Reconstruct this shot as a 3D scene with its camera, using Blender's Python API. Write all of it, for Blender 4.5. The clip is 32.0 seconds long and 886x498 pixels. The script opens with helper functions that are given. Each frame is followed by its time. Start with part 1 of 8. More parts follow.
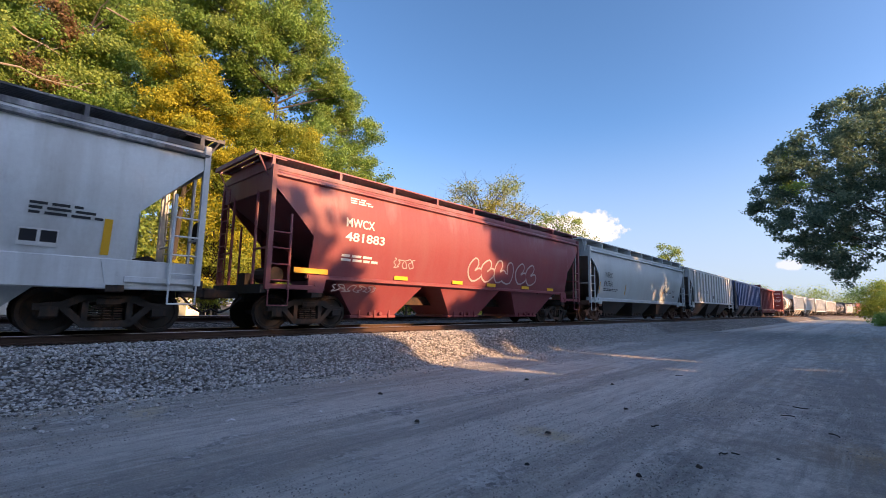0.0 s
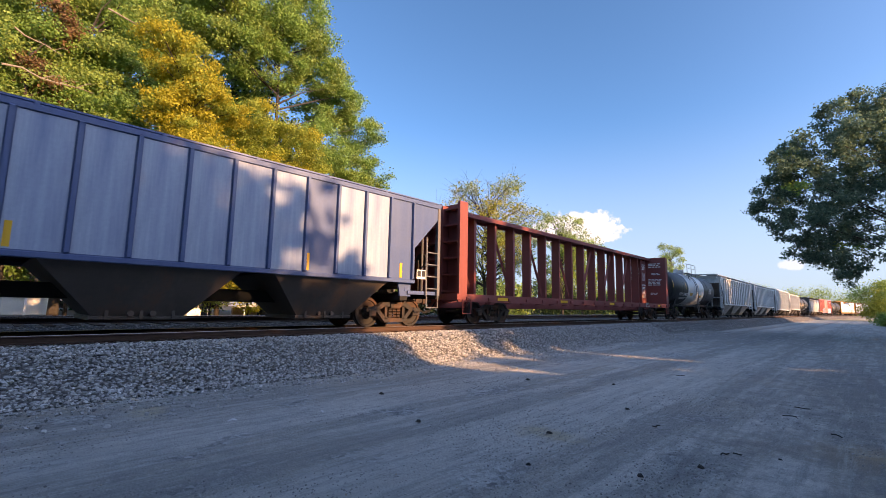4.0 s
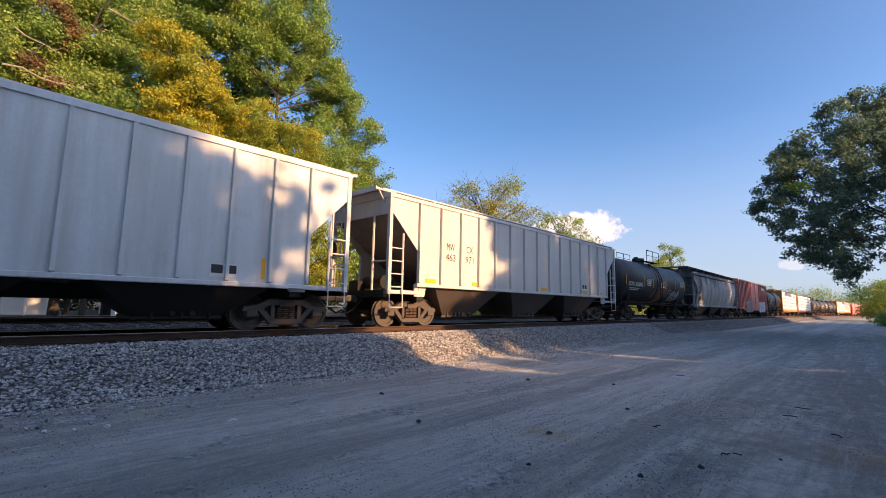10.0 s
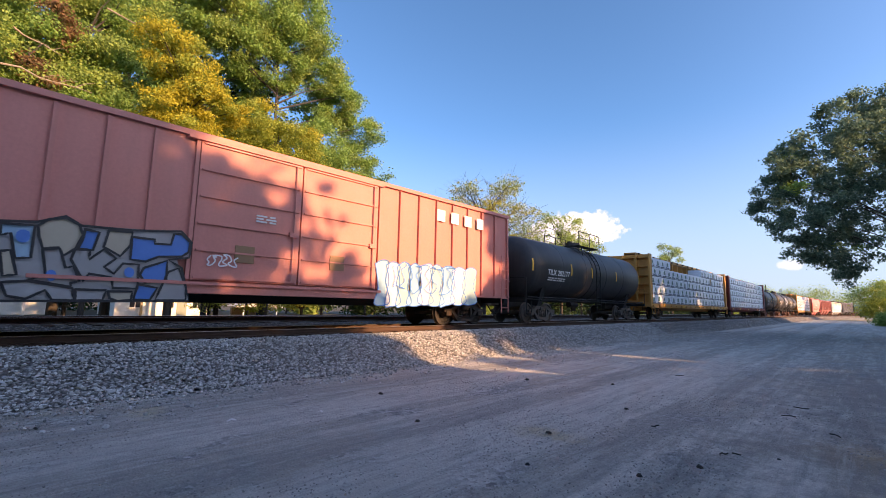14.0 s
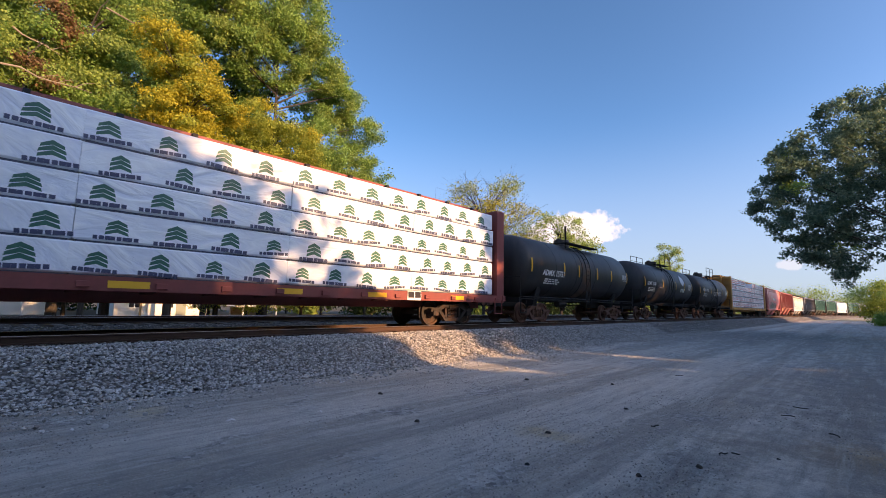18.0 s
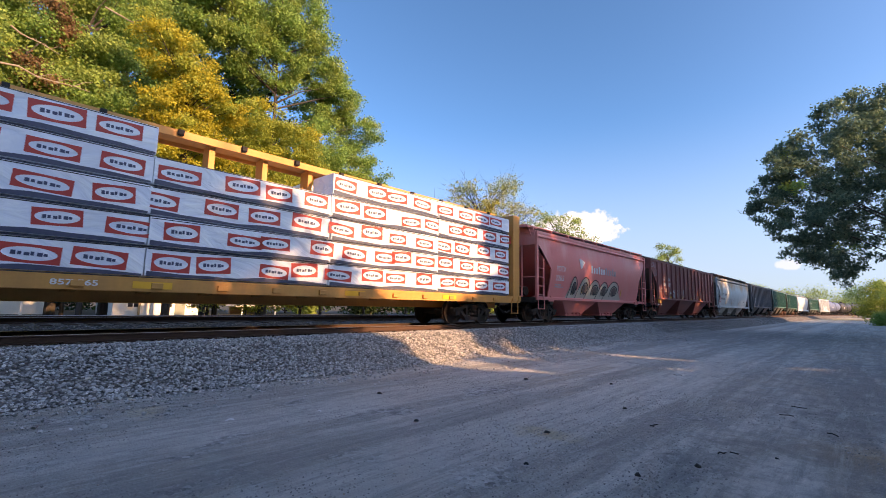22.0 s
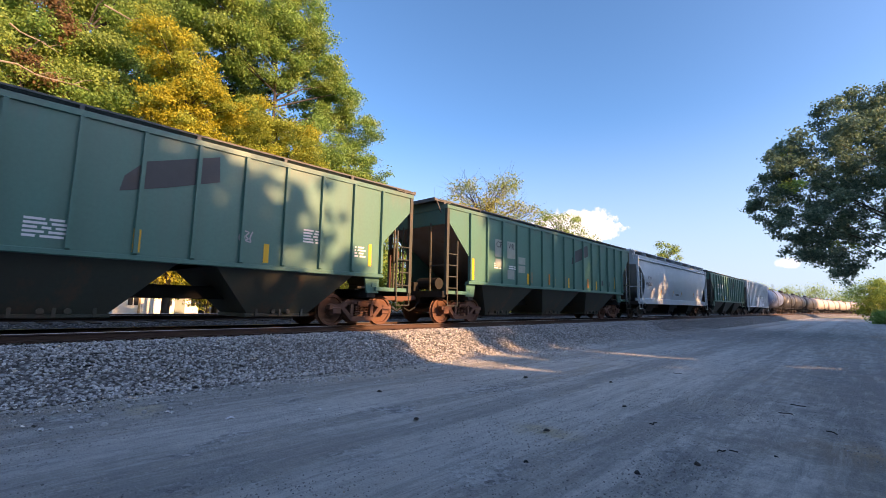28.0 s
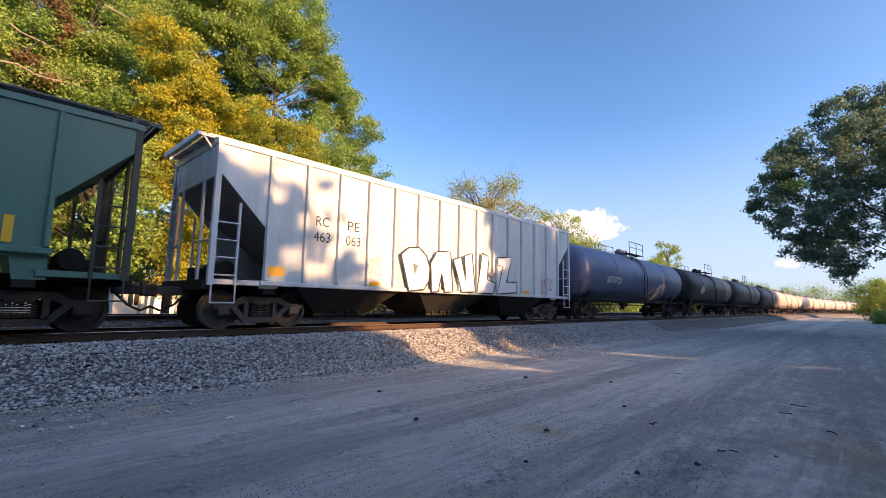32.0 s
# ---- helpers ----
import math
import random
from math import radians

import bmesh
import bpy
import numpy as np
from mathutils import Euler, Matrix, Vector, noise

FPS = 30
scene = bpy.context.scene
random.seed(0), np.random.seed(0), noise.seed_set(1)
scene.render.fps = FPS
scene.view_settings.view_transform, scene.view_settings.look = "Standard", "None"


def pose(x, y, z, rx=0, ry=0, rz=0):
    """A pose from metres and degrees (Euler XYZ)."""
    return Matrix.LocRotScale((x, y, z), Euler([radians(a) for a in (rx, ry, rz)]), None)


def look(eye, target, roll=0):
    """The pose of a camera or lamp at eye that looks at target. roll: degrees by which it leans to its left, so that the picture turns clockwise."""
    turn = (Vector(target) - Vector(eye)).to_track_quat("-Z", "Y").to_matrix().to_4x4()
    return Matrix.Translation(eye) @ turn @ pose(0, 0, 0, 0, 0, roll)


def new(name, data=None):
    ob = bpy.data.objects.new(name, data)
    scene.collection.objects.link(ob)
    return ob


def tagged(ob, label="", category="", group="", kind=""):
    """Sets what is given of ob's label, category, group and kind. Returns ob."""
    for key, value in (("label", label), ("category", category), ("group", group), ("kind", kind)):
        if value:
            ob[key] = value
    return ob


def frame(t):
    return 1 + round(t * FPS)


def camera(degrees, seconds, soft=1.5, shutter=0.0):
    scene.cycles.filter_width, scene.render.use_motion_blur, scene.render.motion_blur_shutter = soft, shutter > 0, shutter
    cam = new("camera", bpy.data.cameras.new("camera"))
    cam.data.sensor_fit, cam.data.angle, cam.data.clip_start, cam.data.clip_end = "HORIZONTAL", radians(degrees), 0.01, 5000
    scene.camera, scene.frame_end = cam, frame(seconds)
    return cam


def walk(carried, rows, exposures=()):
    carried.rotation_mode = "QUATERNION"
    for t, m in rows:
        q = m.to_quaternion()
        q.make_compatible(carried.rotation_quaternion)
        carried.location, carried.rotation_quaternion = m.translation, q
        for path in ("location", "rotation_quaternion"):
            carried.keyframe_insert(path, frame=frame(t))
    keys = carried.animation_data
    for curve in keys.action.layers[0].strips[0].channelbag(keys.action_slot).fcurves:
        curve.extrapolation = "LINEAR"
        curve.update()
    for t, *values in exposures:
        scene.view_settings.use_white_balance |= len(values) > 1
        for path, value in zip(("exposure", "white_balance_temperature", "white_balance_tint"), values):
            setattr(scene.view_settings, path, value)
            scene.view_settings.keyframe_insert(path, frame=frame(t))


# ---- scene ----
# The place: a gravel lot beside a single railway line on a ballast bank. World +Y runs along the line, the train rolls towards -Y.
RAIL_Z = 0.89            # top of the rails over the lot
TRACK_X = -12.02         # centre of the track
GAUGE = 1.435
CURVE_Y, CURVE_R = 112.0, 720.0   # where the far bend begins, and its radius

cam = camera(90.0, 32.0, soft=0.62, shutter=0.03)
EYE = (0.0, 0.0, 1.6)
walk(cam, [(t, pose(*EYE, 97.27 + dx, -1.14, 43.40 + dz)) for t, dx, dz in (
    (0.0, 0.0, -0.07), (2.0, 0.0, -0.05), (3.5, 0.0, 0.0), (4.5, 0.0, 0.2), (5.5, 0.0, 0.34), (6.5, 0.0, 0.34), (8.0, 0.0, 0.25),
    (10.0, 0.0, 0.10), (13.0, 0.0, 0.0), (17.0, 0.0, -0.04), (20.0, -0.02, -0.12), (23.0, -0.08, -0.19),
    (25.0, -0.20, -0.19), (27.5, -0.26, -0.19), (32.0, -0.26, -0.19))],
    exposures=[(t, 2.06 + e, 7920, 26.0) for t, e in ((0.0, 0.0), (1.0, 0.14), (2.0, -0.14), (3.0, 0.06), (6.0, 0.06), (7.0, 0.06), (8.0, 0.0), (9.0, 0.04), (10.0, -0.18), (11.0, -0.08), (12.0, 0.16), (13.0, 0.18), (14.0, 0.1),
                                                       (17.0, -0.14), (18.0, -0.16), (19.0, 0.06), (20.0, 0.15), (21.0, 0.16), (22.0, 0.04), (23.0, 0.06), (24.0, 0.14), (25.0, 0.06), (25.5, -0.04), (28.0, 0.18), (29.0, 0.2), (30.0, 0.0), (31.0, 0.1), (32.0, 0.1))])

# ---- world and sun ----
SUN_EL, SUN_AZ = 17.0, 10.0       # elevation; turn of the sun's ground direction from +X towards +Y
sun_dir = Vector((math.cos(radians(SUN_EL)) * math.cos(radians(SUN_AZ)), math.cos(radians(SUN_EL)) * math.sin(radians(SUN_AZ)), math.sin(radians(SUN_EL))))
world = bpy.data.worlds.new("world")
scene.world = world
world.use_nodes = True
wn, wl = world.node_tree.nodes, world.node_tree.links
wn.clear()
w_out, w_bg = wn.new("ShaderNodeOutputWorld"), wn.new("ShaderNodeBackground")
sky = wn.new("ShaderNodeTexSky")
sky.sky_type, sky.sun_disc = "NISHITA", False
sky.sun_elevation, sky.sun_rotation = radians(SUN_EL), radians(90 - SUN_AZ)
sky.air_density, sky.dust_density, sky.ozone_density = 0.65, 0.9, 2.2
sky.altitude = 600
w_bg.inputs["Strength"].default_value = 0.182
# one small white cloud low over the line, and a wisp beside it
w_tc = wn.new("ShaderNodeTexCoord")
w_noise = wn.new("ShaderNodeTexNoise")
w_noise.inputs["Scale"].default_value, w_noise.inputs["Detail"].default_value, w_noise.inputs["Roughness"].default_value = 26.0, 6.0, 0.6
wl.new(w_tc.outputs["Generated"], w_noise.inputs["Vector"])


def cloud(prev, centre, wide, high, level):
    """A patch of cloud round a direction of the sky, wide and high in radians."""
    c = Vector(centre).normalized()
    side = Vector((c.y, -c.x, 0)).normalized()
    up = side.cross(c)
    acc = None
    for axis, size in ((side, wide), (up, high)):
        d = wn.new("ShaderNodeVectorMath"); d.operation = "DOT_PRODUCT"
        d.inputs[1].default_value = axis
        wl.new(w_tc.outputs["Generated"], d.inputs[0])
        o = wn.new("ShaderNodeMath"); o.operation = "SUBTRACT"; o.inputs[1].default_value = axis.dot(c)
        wl.new(d.outputs["Value"], o.inputs[0])
        q = wn.new("ShaderNodeMath"); q.operation = "DIVIDE"; q.inputs[1].default_value = size
        wl.new(o.outputs[0], q.inputs[0])
        p = wn.new("ShaderNodeMath"); p.operation = "MULTIPLY"
        wl.new(q.outputs[0], p.inputs[0]); wl.new(q.outputs[0], p.inputs[1])
        if acc is None:
            acc = p.outputs[0]
        else:
            a = wn.new("ShaderNodeMath"); a.operation = "ADD"
            wl.new(acc, a.inputs[0]); wl.new(p.outputs[0], a.inputs[1])
            acc = a.outputs[0]
    n2 = wn.new("ShaderNodeMath"); n2.operation = "MULTIPLY_ADD"; n2.inputs[1].default_value, n2.inputs[2].default_value = 2.6, -1.3
    wl.new(w_noise.outputs["Fac"], n2.inputs[0])
    s2 = wn.new("ShaderNodeMath"); s2.operation = "ADD"
    wl.new(acc, s2.inputs[0]); wl.new(n2.outputs[0], s2.inputs[1])
    ds = wn.new("ShaderNodeVectorMath"); ds.operation = "DOT_PRODUCT"; ds.inputs[1].default_value = c
    wl.new(w_tc.outputs["Generated"], ds.inputs[0])
    front = wn.new("ShaderNodeMath"); front.operation = "GREATER_THAN"; front.inputs[1].default_value = 0.5
    wl.new(ds.outputs["Value"], front.inputs[0])
    mr = wn.new("ShaderNodeMapRange"); mr.inputs[1].default_value, mr.inputs[2].default_value, mr.inputs[3].default_value, mr.inputs[4].default_value = 0.75, 1.15, level, 0.0
    wl.new(s2.outputs[0], mr.inputs[0])
    mm = wn.new("ShaderNodeMath"); mm.operation = "MULTIPLY"
    wl.new(mr.outputs[0], mm.inputs[0]); wl.new(front.outputs[0], mm.inputs[1])
    mx = wn.new("ShaderNodeMix"); mx.data_type = "RGBA"
    wl.new(mm.outputs[0], mx.inputs[0]); wl.new(prev, mx.inputs[6])
    mx.inputs[7].default_value = (1.85, 1.86, 1.95, 1)
    return mx.outputs[2]


# pale blue haze all round the horizon
w_sep = wn.new("ShaderNodeSeparateXYZ")
wl.new(w_tc.outputs["Generated"], w_sep.inputs[0])
w_low = wn.new("ShaderNodeMapRange")
w_low.interpolation_type = "SMOOTHSTEP"
w_low.inputs[1].default_value, w_low.inputs[2].default_value, w_low.inputs[3].default_value, w_low.inputs[4].default_value = 0.0, 0.40, 0.85, 0.0
wl.new(w_sep.outputs[2], w_low.inputs[0])
w_tone = wn.new("ShaderNodeMix")
w_tone.data_type, w_tone.blend_type = "RGBA", "MULTIPLY"
w_tone.inputs[7].default_value = (0.235, 0.435, 0.51, 1)
w_high = wn.new("ShaderNodeMapRange")
w_high.interpolation_type = "SMOOTHSTEP"
w_high.inputs[1].default_value, w_high.inputs[2].default_value, w_high.inputs[3].default_value, w_high.inputs[4].default_value = 0.64, 0.97, 1.0, 0.0
wl.new(w_sep.outputs[2], w_high.inputs[0])
w_side = wn.new("ShaderNodeMapRange")      # the sky on the sun's side is paler
w_side.interpolation_type = "SMOOTHSTEP"
w_side.inputs[1].default_value, w_side.inputs[2].default_value, w_side.inputs[3].default_value, w_side.inputs[4].default_value = -0.45, 0.85, 1.0, 0.62
wl.new(w_sep.outputs[0], w_side.inputs[0])
w_both = wn.new("ShaderNodeMath"); w_both.operation = "MULTIPLY"
wl.new(w_high.outputs[0], w_both.inputs[0]); wl.new(w_side.outputs[0], w_both.inputs[1])
wl.new(w_both.outputs[0], w_tone.inputs[0])
wl.new(sky.outputs[0], w_tone.inputs[6])
w_haze = wn.new("ShaderNodeMix")
w_haze.data_type = "RGBA"
wl.new(w_low.outputs[0], w_haze.inputs[0]); wl.new(w_tone.outputs[2], w_haze.inputs[6])
w_haze.inputs[7].default_value = (0.68, 0.885, 1.13, 1)
sky_colour = cloud(w_haze.outputs[2], (-0.443, 0.881, 0.167), 0.098, 0.038, 0.95)
sky_colour = cloud(sky_colour, (-0.093, 0.99, 0.083), 0.018, 0.011, 0.30)
wl.new(sky_colour, w_bg.inputs["Color"])
wl.new(w_bg.outputs[0], w_out.inputs["Surface"])

sun = new("sun", bpy.data.lights.new("sun", "SUN"))
sun.data.energy, sun.data.angle, sun.data.color = 2.45, radians(0.8), (1.0, 0.67, 0.37)
sun.matrix_world = look((0, 0, 0), -sun_dir)


# ---- materials ----
def mat_nodes(name):
    m = bpy.data.materials.new(name)
    m.use_nodes = True
    n, l = m.node_tree.nodes, m.node_tree.links
    return m, n, l, n["Principled BSDF"]


def noise_node(n, l, scale, detail=4.0, rough=0.6, stretch=None, space="Object"):
    tc = n.new("ShaderNodeTexCoord")
    src = tc.outputs[space]
    if stretch:
        mp = n.new("ShaderNodeMapping")
        mp.inputs["Scale"].default_value = stretch
        l.new(src, mp.inputs["Vector"])
        src = mp.outputs[0]
    nz = n.new("ShaderNodeTexNoise")
    nz.inputs["Scale"].default_value, nz.inputs["Detail"].default_value, nz.inputs["Roughness"].default_value = scale, detail, rough
    l.new(src, nz.inputs["Vector"])
    return nz.outputs["Fac"]


def ramp(n, l, fac, *stops):
    r = n.new("ShaderNodeValToRGB")
    e = r.color_ramp.elements
    while len(e) < len(stops):
        e.new(0.5)
    for el, (p, c) in zip(e, stops):
        el.position, el.color = p, (*c, 1) if len(c) == 3 else c
    l.new(fac, r.inputs[0])
    return r.outputs[0]


def mix(n, l, fac, a, b, mode="MIX"):
    m = n.new("ShaderNodeMix")
    m.data_type, m.blend_type = "RGBA", mode
    for sock, v in ((m.inputs[0], fac), (m.inputs[6], a), (m.inputs[7], b)):
        if isinstance(v, (int, float)):
            sock.default_value = v
        elif isinstance(v, tuple):
            sock.default_value = (*v, 1)
        else:
            l.new(v, sock)
    return m.outputs[2]


def bump(n, l, bsdf, height, strength, dist=0.01):
    b = n.new("ShaderNodeBump")
    b.inputs["Strength"].default_value, b.inputs["Distance"].default_value = strength, dist
    l.new(height, b.inputs["Height"])
    l.new(b.outputs[0], bsdf.inputs["Normal"])


MATS = {}


def paint(name, color, dirt=(0.10, 0.085, 0.07), amount=0.5, rough=0.55, rust=0.0, streak=0.5, metal=0.0, stain=None, gloss=0.5):
    """Weathered railway paint: vertical grime streaks, blotches, rust."""
    if name in MATS:
        return MATS[name]
    m, n, l, b = mat_nodes(name)
    streaks = ramp(n, l, noise_node(n, l, 1.0, 5, 0.65, (2.2, 2.2, 0.16)), (0.42, (0, 0, 0)), (0.78, (1, 1, 1)))
    blot = ramp(n, l, noise_node(n, l, 0.7, 5, 0.62), (0.38, (0, 0, 0)), (0.75, (1, 1, 1)))
    grain = noise_node(n, l, 14.0, 3, 0.6)
    lighter = tuple(min(1, c * 1.12 + 0.01) for c in color)
    c = mix(n, l, grain, tuple(x * 0.9 for x in color), lighter)
    s1 = n.new("ShaderNodeMath"); s1.operation = "MULTIPLY"; s1.inputs[1].default_value = amount * streak
    l.new(streaks, s1.inputs[0])
    c = mix(n, l, s1.outputs[0], c, dirt)
    s2 = n.new("ShaderNodeMath"); s2.operation = "MULTIPLY"; s2.inputs[1].default_value = amount * 0.6
    l.new(blot, s2.inputs[0])
    c = mix(n, l, s2.outputs[0], c, tuple(0.5 * (a + d) for a, d in zip(color, dirt)))
    if rust:
        rs = ramp(n, l, noise_node(n, l, 1.6, 6, 0.7, (1, 1, 0.5)), (0.60 - 0.12 * rust, (0, 0, 0)), (0.68, (1, 1, 1)))
        s3 = n.new("ShaderNodeMath"); s3.operation = "MULTIPLY"; s3.inputs[1].default_value = min(1, 0.8 * rust)
        l.new(rs, s3.inputs[0])
        c = mix(n, l, s3.outputs[0], c, (0.16, 0.065, 0.028))
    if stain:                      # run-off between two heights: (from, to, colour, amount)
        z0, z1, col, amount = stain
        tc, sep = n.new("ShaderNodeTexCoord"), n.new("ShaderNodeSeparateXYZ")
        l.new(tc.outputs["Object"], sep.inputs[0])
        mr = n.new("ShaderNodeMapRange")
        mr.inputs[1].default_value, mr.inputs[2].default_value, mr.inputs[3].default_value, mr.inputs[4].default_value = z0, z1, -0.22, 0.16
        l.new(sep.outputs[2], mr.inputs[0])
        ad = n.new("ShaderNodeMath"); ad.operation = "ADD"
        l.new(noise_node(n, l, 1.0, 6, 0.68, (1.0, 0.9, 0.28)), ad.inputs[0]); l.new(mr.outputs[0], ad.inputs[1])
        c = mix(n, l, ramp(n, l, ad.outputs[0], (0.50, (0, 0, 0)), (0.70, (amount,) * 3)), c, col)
    l.new(c, b.inputs["Base Color"])
    b.inputs["Roughness"].default_value, b.inputs["Metallic"].default_value = rough, metal
    b.inputs["Specular IOR Level"].default_value = gloss
    bump(n, l, b, noise_node(n, l, 2.2, 3, 0.5), 0.12, 0.02)
    MATS[name] = m
    return m


def plain(name, color, rough=0.6, grain=25.0, var=0.18, metal=0.0, bumpy=0.2):
    if name in MATS:
        return MATS[name]
    m, n, l, b = mat_nodes(name)
    f = noise_node(n, l, grain, 5, 0.65)
    big = noise_node(n, l, grain * 0.08, 3, 0.6)
    c = mix(n, l, f, tuple(x * (1 - var) for x in color), tuple(min(1, x * (1 + var)) for x in color))
    c = mix(n, l, big, c, tuple(x * (1 - 1.3 * var) for x in color))
    l.new(c, b.inputs["Base Color"])
    b.inputs["Roughness"].default_value, b.inputs["Metallic"].default_value = rough, metal
    bump(n, l, b, f, bumpy, 0.01)
    MATS[name] = m
    return m


def leaf_mat(name, *cols):
    """Leaves: each leaf its own tint, half of the light shining through."""
    m, n, l, b = mat_nodes(name)
    geo = n.new("ShaderNodeNewGeometry")
    k = len(cols) - 1
    c = ramp(n, l, geo.outputs["Random Per Island"], *[(i / k, col) for i, col in enumerate(cols)])
    c = mix(n, l, ramp(n, l, noise_node(n, l, 0.75, 4, 0.65), (0.44, (0, 0, 0)), (0.66, (0.6, 0.6, 0.6))), c, tuple(0.7 * x for x in cols[0]))
    l.new(c, b.inputs["Base Color"])
    b.inputs["Roughness"].default_value = 0.6
    b.inputs["Specular IOR Level"].default_value = 0.25
    tr = n.new("ShaderNodeBsdfTranslucent")
    l.new(c, tr.inputs["Color"])
    ms = n.new("ShaderNodeMixShader")
    ms.inputs[0].default_value = 0.45
    l.new(b.outputs[0], ms.inputs[1]); l.new(tr.outputs[0], ms.inputs[2])
    l.new(ms.outputs[0], n["Material Output"].inputs["Surface"])
    MATS[name] = m
    return m


def wrap_mat():
    """White plastic sheet with stretched creases."""
    m, n, l, b = mat_nodes("white_lumber_wrap")
    tc = n.new("ShaderNodeTexCoord")
    info = n.new("ShaderNodeObjectInfo")
    rot = n.new("ShaderNodeVectorRotate"); rot.rotation_type = "X_AXIS"
    ang = n.new("ShaderNodeMath"); ang.operation = "MULTIPLY_ADD"; ang.inputs[1].default_value, ang.inputs[2].default_value = 1.1, -0.35
    l.new(info.outputs["Random"], ang.inputs[0]); l.new(ang.outputs[0], rot.inputs["Angle"])
    sh = n.new("ShaderNodeVectorMath"); sh.operation = "ADD"
    sc = n.new("ShaderNodeVectorMath"); sc.operation = "SCALE"; sc.inputs[0].default_value = (40, 70, 90)
    l.new(info.outputs["Random"], sc.inputs["Scale"])
    l.new(tc.outputs["Object"], rot.inputs["Vector"])
    l.new(rot.outputs[0], sh.inputs[0]); l.new(sc.outputs[0], sh.inputs[1])
    mp = n.new("ShaderNodeMapping"); mp.inputs["Scale"].default_value = (1.0, 0.55, 1.9)
    l.new(sh.outputs[0], mp.inputs["Vector"])
    nz = n.new("ShaderNodeTexNoise"); nz.inputs["Scale"].default_value, nz.inputs["Detail"].default_value, nz.inputs["Distortion"].default_value = 1.7, 4.0, 1.4
    l.new(mp.outputs[0], nz.inputs["Vector"])
    f = nz.outputs["Fac"]
    c = mix(n, l, ramp(n, l, f, (0.40, (0, 0, 0)), (0.62, (1, 1, 1))), (0.70, 0.76, 0.85), (0.84, 0.88, 0.91))
    c = mix(n, l, ramp(n, l, noise_node(n, l, 0.8, 4, 0.6), (0.5, (0, 0, 0)), (0.8, (0.4, 0.4, 0.4))), c, (0.60, 0.61, 0.63))
    l.new(c, b.inputs["Base Color"])
    b.inputs["Roughness"].default_value = 0.38
    bump(n, l, b, f, 0.55, 0.09)
    MATS["white_lumber_wrap"] = m
    return m


